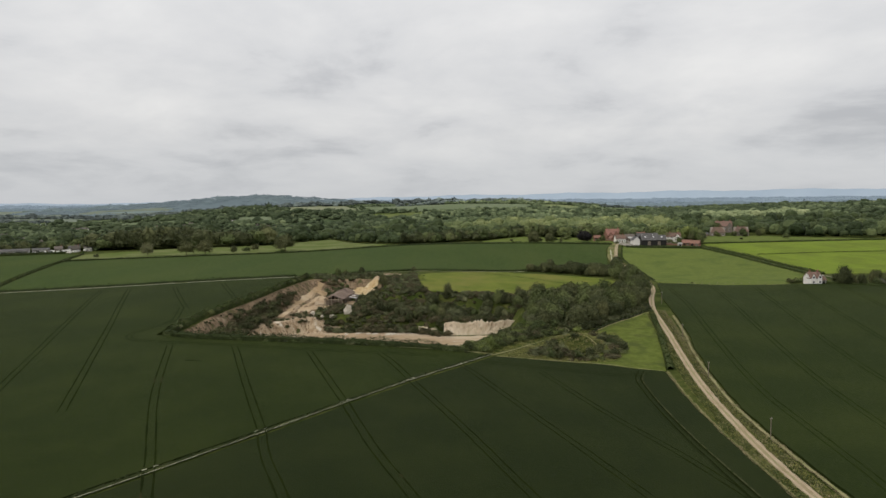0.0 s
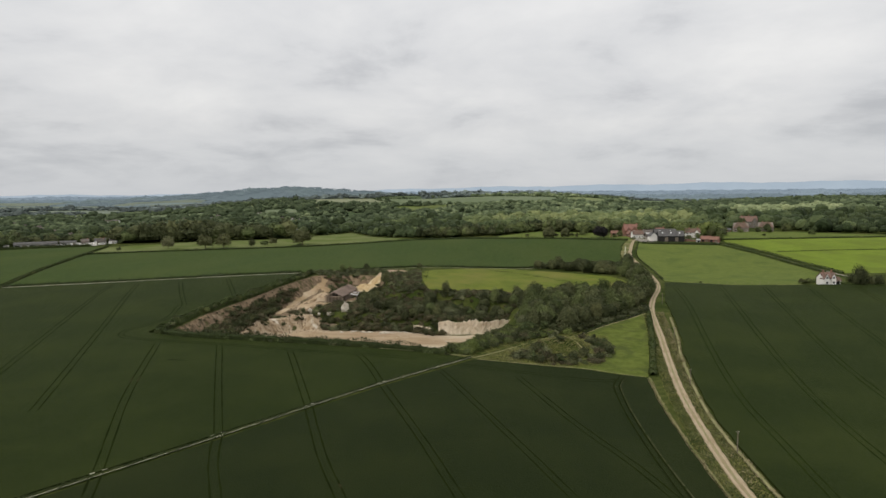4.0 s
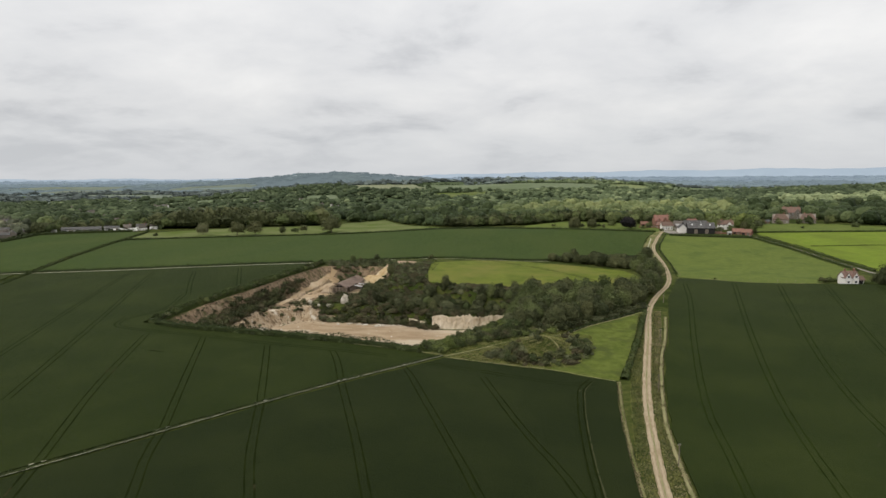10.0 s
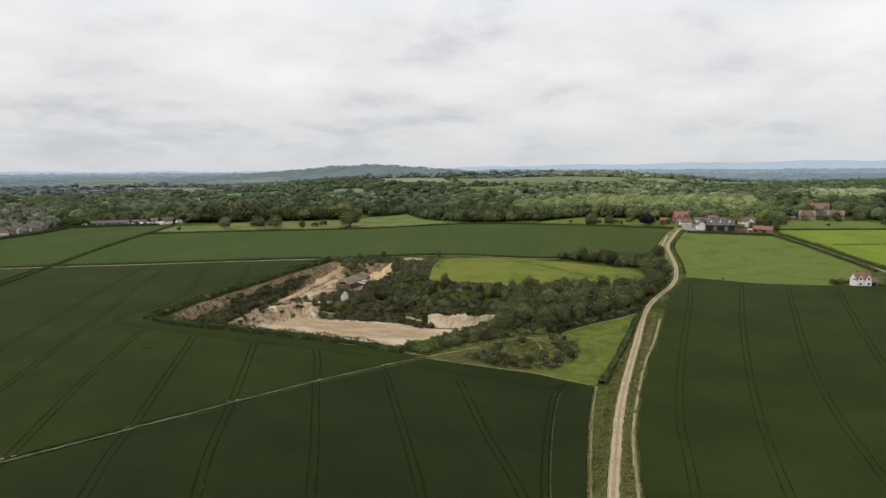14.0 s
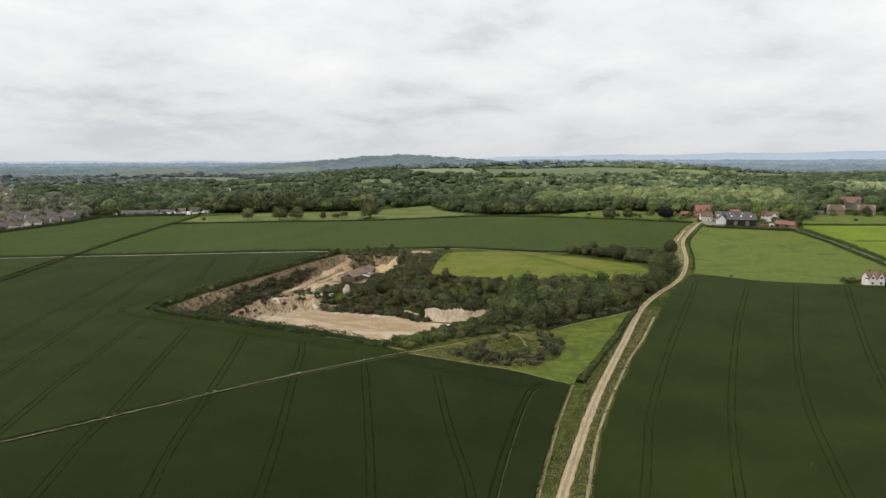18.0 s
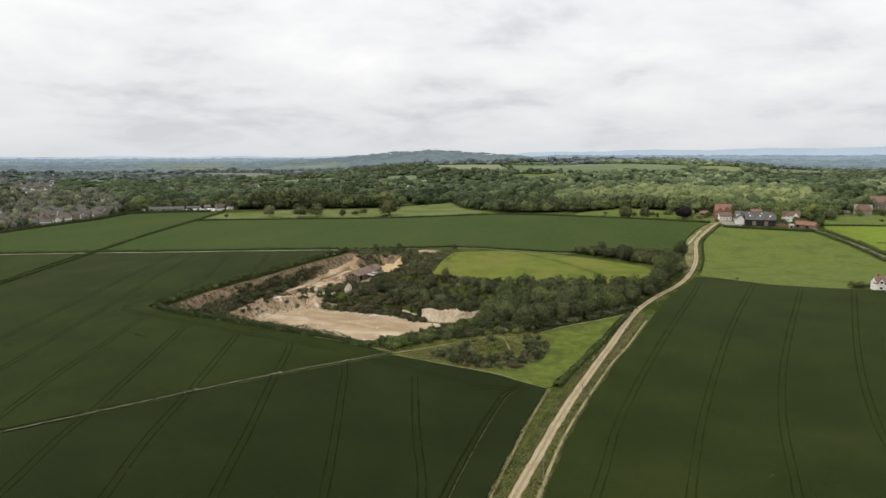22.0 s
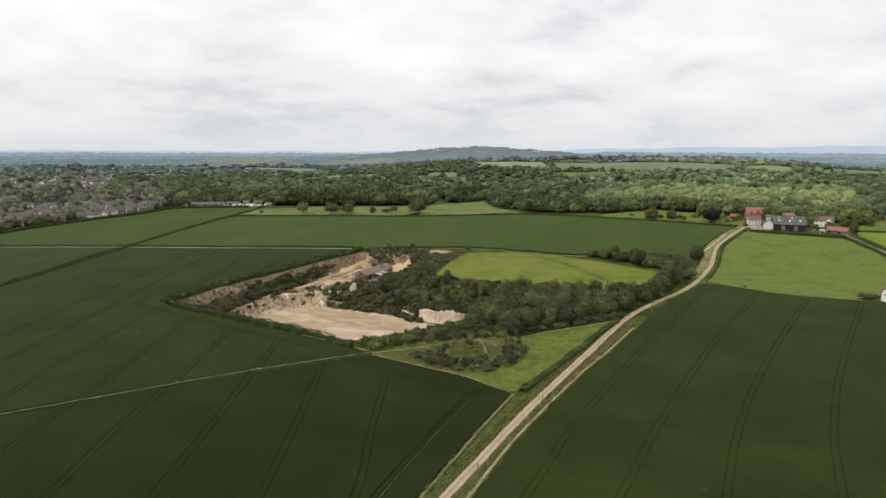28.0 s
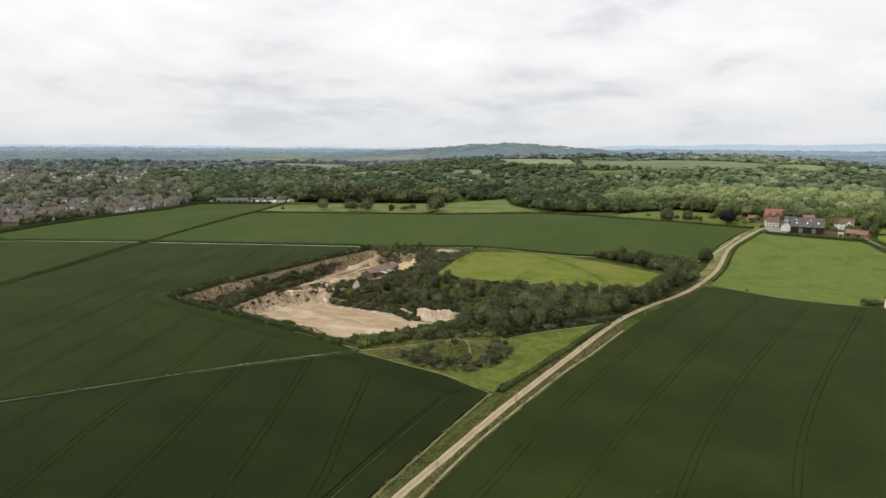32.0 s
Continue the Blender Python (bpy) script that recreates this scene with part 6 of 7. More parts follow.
def house(name, w, d, eave, rise, wall, roof, label, at, turn=0, chimneys=((0.35, 0),), wins=3, storeys=2, door=True, category="house", gables=(), back=True, hip=0.0):
    """A pitched house along x, with windows on both long sides."""
    root = new(name)
    tagged(root, label, category)
    body = part("wall", prism_bm([(-d / 2, -1.5), (d / 2, -1.5), (d / 2, eave), (0, eave + rise), (-d / 2, eave)], w), wall, root)
    o, t = 0.45, 0.22
    sl = rise / (d / 2)
    prof = [(-d / 2 - o, eave - o * sl), (0, eave + rise), (d / 2 + o, eave - o * sl), (d / 2 + o, eave - o * sl + t), (0, eave + rise + t * 1.3), (-d / 2 - o, eave - o * sl + t)]
    bm = prism_bm(prof, w + 0.7)
    if hip:
        for v in bm.verts:
            if v.co.z > eave + rise * 0.8:
                v.co.x *= 1 - 2 * hip / w
    r = part("roof", bm, roof, root)
    for fx, fy in chimneys:
        c = part("chimney", box_bm(0.9, 0.6, 2.0, (fx * w, fy * d, eave + rise * (1 - 2 * abs(fy)) - 0.5), 0.04), M_BRICK, r, "brick chimney stack")
    for s in range(storeys):
        z = 0.85 + 2.7 * s
        for i in range(wins):
            x = w * ((i + 0.5) / wins - 0.5)
            if door and s == 0 and i == wins // 2:
                continue
            if z + 1.3 < eave:
                window_part(root, x, -d / 2, z)
                if back:
                    window_part(root, x, d / 2, z, face=1)
    if door:
        part("door", box_bm(1.0, 0.12, 2.05, (w * ((wins // 2 + 0.5) / wins - 0.5), -d / 2, 0), 0.02), M_TIMBER, root, "plain timber door")
    for gx, gw, gr in gables:     # cross gables standing out towards -y
        part("gable", prism_bm([(gx - gw / 2, -1.5), (gx + gw / 2, -1.5), (gx + gw / 2, eave), (gx, eave + gr), (gx - gw / 2, eave)], d * 0.62, False), wall, root).location.y = -d * 0.3
        q = gr / (gw / 2)
        p = [(gx - gw / 2 - o, eave - o * q), (gx, eave + gr), (gx + gw / 2 + o, eave - o * q), (gx + gw / 2 + o, eave - o * q + t), (gx, eave + gr + t * 1.3), (gx - gw / 2 - o, eave - o * q + t)]
        part("gable_roof", prism_bm(p, d * 0.66, False), roof, root).location.y = -d * 0.3
        for s in range(storeys):
            window_part(root, gx, -d * 0.61, 0.85 + 2.7 * s, 1.4, 1.25)
    if len(at) == 2:
        at = (*at, float(base_z(*at)))
    root.matrix_basis = Matrix.Translation(at) @ Matrix.Rotation(radians(turn), 4, "Z")
    return root


def barn(name, w, d, eave, rise, wall, roof, label, at, turn=0, openings=4, skylights=0, open_front=False, category="barn"):
    root = new(name)
    tagged(root, label, category)
    part("wall", prism_bm([(-d / 2, -1.5), (d / 2, -1.5), (d / 2, eave), (0, eave + rise), (-d / 2, eave)], w), wall, root)
    o, t = 0.6, 0.16
    sl = rise / (d / 2)
    prof = [(-d / 2 - o, eave - o * sl), (0, eave + rise), (d / 2 + o, eave - o * sl), (d / 2 + o, eave - o * sl + t), (0, eave + rise + t * 1.3), (-d / 2 - o, eave - o * sl + t)]
    r = part("roof", prism_bm(prof, w + 0.8), roof, root)
    part("ridge_cap", box_bm(w + 0.8, 0.5, 0.12, (0, 0, eave + rise + t), 0.03), roof, r)
    for i in range(openings):
        part("door", box_bm(w / openings * 0.62, 0.14, eave * 0.72, (w * ((i + 0.5) / openings - 0.5), -d / 2, 0), 0.03), M_TIMBER if i % 2 else M_TARRED, root, "wide boarded barn door")
    for i in range(skylights):
        x = w * ((i + 0.5) / skylights - 0.5)
        s = part("skylight", box_bm(1.1, 1.4, 0.1), M_WHITEROOF, r, "pale roof light")
        s.matrix_basis = Matrix.Translation((x, -d * 0.22, eave + rise * 0.56 + t + 0.05)) @ Matrix.Rotation(math.atan(sl), 4, "X")
    if len(at) == 2:
        at = (*at, float(base_z(*at)))
    root.matrix_basis = Matrix.Translation(at) @ Matrix.Rotation(radians(turn), 4, "Z")
    return root


# the farm at the head of the track
house("farmhouse", 14.5, 9.0, 5.0, 5.6, M_BRICK, M_REDTILE, "large red-brick farmhouse with a steep red tile roof", (177, 666), 8, ((0.42, 0), (-0.42, 0)), 4, gables=((2.5, 5.0, 3.4), (-3.6, 4.4, 2.8)))
house("cottage", 10.0, 6.5, 3.9, 3.2, M_RENDER, M_OLDTILE, "white-rendered farm cottage with a brown tile roof", (174, 626), 6, ((0.3, 0),), 4, 1)
barn("outhouse", 7.0, 5.0, 2.4, 2.0, M_BRICK, M_REDTILE, "low red-tiled brick outhouse by the farmhouse", (160, 662), 8, 2)
barn("barn", 23.0, 10.0, 5.2, 4.2, M_TARRED, M_SLATE, "long black-boarded barn with a grey slate roof", (198, 601), -1, 5, 3)
barn("barn", 20.0, 9.0, 5.6, 4.4, M_TARRED, M_SLATE, "second dark barn with a broad slate roof", (196, 612), -1, 3, 2)
barn("barn_wing", 10.0, 6.5, 4.4, 3.0, M_RENDER, M_SLATE, "pale-walled wing at the end of the barn", (183.5, 607), 88, 1, 0, category="barn")
barn("cart_shed", 12.0, 6.0, 3.6, 3.4, M_BRICK, M_REDTILE, "red-tiled cart shed behind the barns", (203, 634), 10, 3)
barn("store", 6.0, 5.0, 3.2, 1.2, M_BROWNBRICK, M_CONC, "small grey-roofed store beside the yard", (187.5, 634), 0, 1)
house("house", 14.0, 7.5, 5.0, 3.4, M_RENDER, M_OLDTILE, "white-rendered house with a brown tile roof", (227.5, 630), -8, ((0.35, 0), (-0.2, 0)), 4, gables=((3.5, 4.0, 2.4),))
barn("stable", 9.0, 5.5, 2.6, 2.4, M_BRICK, M_REDTILE, "low red-tiled stable range at the lane", (229, 597), -6, 3)
barn("stable", 8.0, 5.0, 2.6, 2.4, M_BRICK, M_REDTILE, "low red-tiled stable beside the lane hedge", (235.5, 593), -40, 2)
barn("garden_shed", 3.0, 2.4, 2.2, 0.8, M_CONC, M_CONC, "small pale shed on the farm lawn", (220.5, 592), 0, 1, category="shed")
barn("outhouse", 8.0, 5.0, 2.6, 2.4, M_BRICK, M_REDTILE, "brick outhouse with a steep red tile roof", (172, 646), 95, 2)
barn("outhouse", 10.0, 5.5, 3.0, 2.8, M_BRICK, M_REDTILE, "red-tiled brick range behind the barns", (212, 646), 6, 3)
barn("outhouse", 9.0, 6.0, 3.2, 3.0, M_BROWNBRICK, M_BROWNTILE, "brown-tiled outbuilding in the farmyard", (190, 648), -12, 2)
house("cottage", 9.0, 6.0, 4.4, 3.0, M_BRICK, M_REDTILE, "small brick cottage behind the farm buildings", (204, 656), 12, ((0.4, 0),), 3)
for wx, wy, wl_, wa in ((160, 640, 18, 4), (168, 634, 9, 92), (184, 656, 16, 8), (212, 605, 12, -4), (214, 598, 14, -3)):
    gw = tagged(new("garden_wall"), "low brick garden wall about the farm", "wall", "garden walls of the farm")
    part("masonry", box_bm(wl_, 0.3, 1.7, (0, 0, -0.4)), M_BRICK, gw)
    part("coping", box_bm(wl_ + 0.1, 0.42, 0.1, (0, 0, 1.3), 0.02), M_CONC, gw)
    gw.matrix_basis = Matrix.Translation((wx, wy, float(base_z(wx, wy)))) @ Matrix.Rotation(radians(wa), 4, "Z")
# the manor at the edge of the wood
house("manor", 18.0, 10.0, 7.6, 5.6, M_BROWNBRICK, M_OLDTILE, "tall brown-brick manor with steep tile roofs", (340, 772), -14, ((0.4, 0), (-0.4, 0), (0, 0)), 6, 3, gables=((-6, 6, 4.2), (6, 6, 4.2)))
house("lodge", 15.0, 9.0, 4.6, 5.0, M_BROWNBRICK, M_OLDTILE, "hipped brick lodge with a pinkish brown roof", (307, 712), -14, ((0.2, 0),), 4, 1, hip=3.5)
house("lodge", 15.0, 9.0, 4.6, 5.0, M_BROWNBRICK, M_OLDTILE, "second hipped brick lodge beside the manor", (335, 716), -14, ((-0.2, 0),), 4, 1, hip=3.5)
barn("garden_house", 8.0, 4.0, 2.6, 1.5, M_BRICK, M_SLATE, "low brick garden building below the manor", (290, 706), -14, 2, category="outbuilding")
# the white house beyond the wheat
house("white_house", 8.0, 5.4, 4.0, 2.7, M_RENDER, M_OLDTILE, "white gabled house with a red-brown tile roof", (214, 366.5), 12, ((0.36, 0), (-0.3, 0)), 4, gables=((-2.3, 2.9, 2.2), (1.9, 2.9, 2.2)))
barn("garage", 4.0, 4.0, 2.4, 1.5, M_RENDER, M_OLDTILE, "white garage with a tiled roof", (220.3, 369.2), 10, 1, category="garage")
barn("bungalow_annexe", 11.0, 5.0, 2.5, 1.8, M_BROWNBRICK, M_SLATE, "low annexe among garden trees", (262, 375), 8, 3, category="annexe")
barn("garden_shed", 5.0, 3.5, 2.2, 1.0, M_TIMBER, M_SLATE, "timber shed under the garden trees", (240, 371), 8, 1, category="shed")
# low sheds and houses beyond the north-west field
barn("depot_shed", 40.0, 10.0, 4.0, 1.8, M_CONC, M_SLATE, "long low depot shed with a grey sheet roof", (-462, 672), 30, 6, category="shed")
barn("depot_shed", 16.0, 8.0, 4.2, 1.2, M_CONC, M_SLATE, "grey flat-looking depot building", (-440, 694), 30, 2, category="shed")
barn("depot_shed", 10.0, 6.0, 3.0, 1.0, M_RENDER, M_CONC, "small white depot building by the hedge", (-484, 652), 30, 2, category="shed")
for k, (x, y, a) in enumerate(((-428, 706, 30), (-417, 714, 25), (-408, 704, 35), (-420, 726, 30), (-404, 722, 20))):
    house("house", 8.0, 6.0, 4.0, 2.4, (M_BROWNBRICK, M_RENDER, M_BROWNBRICK)[k % 3], (M_BROWNTILE, M_SLATE)[k % 2], ("brown-brick house at the field's corner", "white house at the field's corner", "brown-brick house at the field's corner")[k % 3], (x, y), a, ((0.3, 0),), 3)


def caravan():
    """A white touring caravan with windows, door, wheels and towing bar."""
    root = tagged(new("caravan"), "white touring caravan parked in a crowded yard", "caravan", "caravans in the yard")
    bm = prism_bm([(-3.0, 0.45), (2.8, 0.45), (3.0, 0.9), (2.7, 2.35), (2.2, 2.6), (-2.4, 2.6), (-2.9, 2.2), (-3.15, 1.1)], 2.2, False)
    bm.transform(Matrix.Rotation(radians(90), 4, "Z"))
    part("body", bm, M_RENDER, root)
    for y in (-1.7, 1.6):
        part("window", box_bm(0.08, 1.2, 0.7, (1.1, y, 1.35), 0.02), M_GLASS, root, "dark side window")
        part("window", box_bm(0.08, 1.2, 0.7, (-1.1, y, 1.35), 0.02), M_GLASS, root, "dark side window")
    part("door", box_bm(0.08, 0.7, 1.75, (1.1, 0.1, 0.55), 0.02), M_FRAME, root)
    for x in (-1.02, 1.02):
        bm = bmesh.new()
        bmesh.ops.create_cone(bm, cap_ends=True, segments=14, radius1=0.33, radius2=0.33, depth=0.2, matrix=Matrix.Translation((x, -0.4, 0.33)) @ Matrix.Rotation(radians(90), 4, "Y"))
        part("wheel", bm, M_TARRED, root, "black tyre")
    part("tow_bar", box_bm(0.16, 1.3, 0.12, (0, 3.5, 0.45), 0.02), M_CONC, root)
    return root


r_c = np.random.RandomState(31)
van = caravan()
spots = [(-436 + 7.4 * i + 3 * (j % 2), 676 + 8.2 * j + 3.2 * i) for j in range(4) for i in range(5) if (i + 2 * j) % 4 != 3]
for k, (x, y) in enumerate(spots):
    m = Matrix.Translation((x + r_c.uniform(-1.2, 1.2), y + r_c.uniform(-1.2, 1.2), float(base_z(x, y)))) @ Matrix.Rotation(r_c.uniform(0, 3.1), 4, "Z")
    if k == 0:
        van.matrix_basis = m
    else:
        copy_thing(van, m)

# the housing estate
TERRACE = []
for k, (wm, rm, w, lab) in enumerate(((M_BROWNBRICK, M_BROWNTILE, 11, "brown-brick estate house with a brown tile roof"), (M_BROWNBRICK, M_BROWNTILE, 14, "wide brown-brick estate house with a brown roof"),
                                      (M_RENDER, M_BROWNTILE, 10, "pale-rendered estate house with a tile roof"), (M_BROWNBRICK, M_SLATE, 12, "brown-brick estate house with a grey roof"))):
    TERRACE.append(house("house", w * 0.60, 5.8, 4.0, 2.3, wm, rm, lab, (-520 - 18 * k, 470), 35, ((0.38, 0),), 3, 2, gables=(), back=False))
r_t = np.random.RandomState(5)
far_list, near_list = [], []
u_t, v_t = np.array([0.80, 0.60]), np.array([-0.60, 0.80])
for i in range(-82, 96):
    for j in range(-18, 100):
        p = np.array([-560.0, 330.0]) + u_t * (i * 9.2 + 4.5 * (j % 2)) + v_t * (j * 14.5 + 2.5 * (j % 2))
        p = p + r_t.uniform(-2.0, 2.0, 2)
        if float(poly_sd(p[0], p[1], TOWN)) < 7 or r_t.uniform() < 0.15 + 0.55 * float(sm((math.hypot(p[0] + 440, p[1] - 440) - 150) / 170)) or wob(p[0], p[1], 60, 21) > 0.8:
            continue
        d = math.hypot(p[0] - 140, p[1])
        ang = 36.9 + r_t.choice([0, 0, 0, 0, 90]) + r_t.uniform(-4, 4)
        (near_list if d < 830 else far_list).append((p[0], p[1], ang))
near_list.sort(key=lambda q: math.hypot(q[0] - 140, q[1]))
far_list = [q for q in far_list if r_t.uniform() < 0.8] + near_list[250:]
for x, y, a in near_list[:250]:
    ob = copy_thing(TERRACE[r_t.randint(4)], Matrix.Translation((x, y, float(base_z(x, y)))) @ Matrix.Rotation(radians(a), 4, "Z"))
    ob["group"] = "houses of the estate"
for i in range(420):     # houses among the trees west of the park
    a, d = radians(r_t.uniform(-44, -14)), r_t.uniform(860, 1450)
    x, y = d * math.sin(a), d * math.cos(a)
    if wob(x, y, 31, 15) > 0.30 and all(float(poly_sd(x, y, P)) < -8 for P in FAR_FIELDS):
        far_list.append((x, y, r_t.uniform(0, 180)))


def joined_houses(name, items, label, seed):
    """Distant houses, each a walled block with a pitched roof and a chimney, in one mesh."""
    r = np.random.RandomState(seed)
    V, F, M, T, o = [], [], [], [], 0
    for x, y, a in items:
        w, d, e, h = r.uniform(6, 9.5), r.uniform(5.6, 6.8), r.uniform(3.4, 4.4), r.uniform(1.9, 2.6)
        P = np.array([(-w / 2, -d / 2, -1), (w / 2, -d / 2, -1), (w / 2, d / 2, -1), (-w / 2, d / 2, -1), (-w / 2, -d / 2, e), (w / 2, -d / 2, e), (w / 2, d / 2, e), (-w / 2, d / 2, e),
                      (-w / 2, 0, e + h), (w / 2, 0, e + h),
                      (-w / 2 - .4, -d / 2 - .5, e - .35), (w / 2 + .4, -d / 2 - .5, e - .35), (w / 2 + .4, 0, e + h + .15), (-w / 2 - .4, 0, e + h + .15), (w / 2 + .4, d / 2 + .5, e - .35), (-w / 2 - .4, d / 2 + .5, e - .35),
                      (w * .3, -.4, e + h - .6), (w * .3 + .9, -.4, e + h - .6), (w * .3 + .9, .4, e + h - .6), (w * .3, .4, e + h - .6), (w * .3, -.4, e + h + 1.2), (w * .3 + .9, -.4, e + h + 1.2), (w * .3 + .9, .4, e + h + 1.2), (w * .3, .4, e + h + 1.2)])
        c, s = math.cos(radians(a)), math.sin(radians(a))
        Q = np.column_stack([P[:, 0] * c - P[:, 1] * s + x, P[:, 0] * s + P[:, 1] * c + y, P[:, 2] + float(base_z(x, y))])
        f = [(0, 1, 5, 4), (1, 2, 6, 5), (2, 3, 7, 6), (3, 0, 4, 7), (5, 6, 9, 9), (7, 4, 8, 8), (10, 11, 12, 13), (14, 15, 13, 12), (16, 17, 21, 20), (17, 18, 22, 21), (18, 19, 23, 22), (19, 16, 20, 23), (20, 21, 22, 23)]
        m = r.choice([0, 0, 0, 0, 2])
        V.append(Q)
        for q in f:
            if q[2] == q[3]:
                q = (q[0], q[1], q[2])
                F.append(tuple(o + k for k in q))
            else:
                F.append(tuple(o + k for k in q))
        M += [m] * 6 + [r.choice([3, 3, 3, 3, 5, 5])] * 2 + [0] * 5
        o += len(P)
    me = bpy.data.meshes.new(name)
    me.from_pydata([tuple(v) for v in np.vstack(V)], [], F)
    for q in (M_BROWNBRICK, M_BRICK, M_RENDER, M_BROWNTILE, M_OLDTILE, M_SLATE):
        me.materials.append(q)
    me.polygons.foreach_set("material_index", np.array(M, np.int32))
    return tagged(new(name, me), label, "houses", kind="stuff")


joined_houses("distant_houses", far_list, "many small brick and rendered houses of the far estate", 4)

for j in range(-4, 36):     # streets between the rows of houses
    a, b = np.array([-560.0, 330.0]) + v_t * (j * 36.0 + 12.7), None
    run = [a + u_t * s for s in range(-700, 860, 20)]
    run = [p for p in run if float(poly_sd(p[0], p[1], TOWN)) > 6]
    if len(run) > 3:
        tagged(strip("street", [tuple(run[0]), tuple(run[len(run) // 2]), tuple(run[-1])], 5.5, M_YARD, 0.25, seed=j, step=25), "grey estate street between rows of houses", "street", kind="structure")

# ---------------------------------------------------------------- in the quarry
def rock_mesh(name, r, sx, sy, sz, n=5, rough=0.22):
    V, F = cube_ball(n)
    f = 1 + rough * (wob(V[:, 0] * 9, V[:, 1] * 9 + V[:, 2] * 5, 2.0, r.uniform(0, 9)) + 0.5 * wob(V[:, 0] * 9, V[:, 2] * 14, 0.9, r.uniform(0, 9)))
    return mesh_from(name, V * f[:, None] * (sx, sy, sz), F, [M_ROCK])


r_q = np.random.RandomState(9)
me = rock_mesh("chalk_pinnacle", r_q, 1.9, 1.5, 2.8, 12, 0.5)
for v in me.vertices:
    if v.co.z > 0:
        k = 1 - 0.34 * (v.co.z / 4.0)
        v.co.x, v.co.y = v.co.x * k + 0.5 * v.co.z / 4, v.co.y * k
pin = tagged(new("chalk_pinnacle", me), "white chalk pinnacle standing alone among bushes", "rock")
pin.location = (-47.8, 314.5, float(land_z(-47.8, 314.5)) + 1.5)
for x, y, sx, sz in ((-64.5, 309.5, 1.2, 2.2), (-55.3, 311.8, 1.5, 1.3), (-60, 309.5, 0.8, 0.9)):
    ob = tagged(new("chalk_outcrop", rock_mesh("chalk_outcrop", r_q, sx, sx * 0.8, sz, 5, 0.3)), "pale chalk outcrop in the quarry face", "rock", "chalk outcrops")
    ob.location = (x, y, float(land_z(x, y)) + sz * 0.15)
rocks = [rock_mesh("chalk_block", r_q, 0.9, 0.7, 0.6, 3, 0.25) for _ in range(5)]
for i in range(70):
    t = r_q.uniform()
    x, y = -46 + 40 * t + r_q.uniform(-2, 2), 296.6 - 5 * max(0, t - 0.7) + 1.2 * math.sin(9 * t) + r_q.uniform(-1.5, 1.0)
    if i > 46:
        x, y = r_q.uniform(-80, 10), r_q.uniform(262, 290)
    k = r_q.uniform(0.25, 0.95) * (0.5 if i > 46 else 1)
    ob = tagged(new("chalk_block", rocks[i % 5]), "loose white chalk block on the quarry floor", "rock", "loose chalk blocks")
    ob.matrix_basis = Matrix.Translation((x, y, float(land_z(x, y)) + 0.15 * k)) @ Matrix.Rotation(r_q.uniform(0, 6), 4, "Z") @ Matrix.Diagonal((k * 1.4, k, k * 0.9, 1))


def cliff(name, pts, z0, z1, label, seed):
    """A broken, nearly upright chalk face along a line."""
    C = curve_pts(pts, 0.3)
    T = np.gradient(C, axis=0)
    T /= np.linalg.norm(T, axis=1)[:, None]
    N = np.column_stack([T[:, 1], -T[:, 0]])
    rows, m = [], 17
    s = np.arange(len(C)) * 0.3
    rc = np.random.RandomState(seed)
    top = z1 + 0.5 * soft(s, s * 0.3, 2.6, seed) + 0.5 * wob(s, s * 0.5, 1.1, seed) + 0.55 * rc.uniform(-1, 1, len(s))
    for j in range(m):
        u = j / (m - 1)
        uu = np.full_like(s, u * 4)
        out = 0.9 * (1 - u) ** 3 + 0.45 * soft(s, uu, 2.2, seed + 1) - 0.4 * np.abs(wob(s, uu * 1.7, 1.5, seed + 3)) + 0.22 * wob(s, uu * 0.8, 0.5, seed + 5) + rc.uniform(-0.05, 0.05, len(s))
        Q = C + N * out[:, None]
        rows.append(np.column_stack([Q, z0 + (top - z0) * u]))
    Q = C - N * 3.0
    rows.append(np.column_stack([Q, top - 1.0]))
    n = len(C)
    V = np.vstack(rows)
    F = [(k * n + i, k * n + i + 1, (k + 1) * n + i + 1, (k + 1) * n + i) for k in range(m) for i in range(n - 1)]
    return tagged(new(name, mesh_from(name, V, F, [M_WHITE], smooth=True)), label, "cliff", kind="structure")


cliff("chalk_cliff", [(0, 294.5), (5, 293), (12, 293), (20, 294), (28, 295.5), (36, 297), (43, 299)], -10.2, -3.7, "broken white chalk cliff at the quarry's end", 2)
cliff("chalk_cliff", [(-12, 300), (-8, 297.5), (-4.5, 295)], -10.2, -7.4, "pale chalk buttress under bushes", 4)


def heap(name, x, y, rx, ry, h, material, label, seed, category="heap"):
    n = 34
    V, F = [], []
    g = np.linspace(-1.25, 1.25, n)
    gx_, gy_ = np.meshgrid(g, g)
    q = np.hypot(gx_, gy_)
    zz = h * np.clip(1 - q * q * 0.85, 0, 1) ** 0.8 * (1 + 0.3 * wob(gx_ * 3, gy_ * 3, 0.8, seed) + 0.16 * wob(gx_ * 9, gy_ * 9, 0.7, seed + 2)) - 0.5 * (q > 1.05)
    px, py = x + gx_ * rx, y + gy_ * ry
    V = np.stack([px, py, land_z(px, py) + zz - 0.15], -1).reshape(-1, 3)
    idn = np.arange(n * n).reshape(n, n)
    F = np.stack([idn[:-1, :-1], idn[:-1, 1:], idn[1:, 1:], idn[1:, :-1]], -1).reshape(-1, 4)
    return tagged(new(name, mesh_from(name, V, F, [material], smooth=True)), label, category)


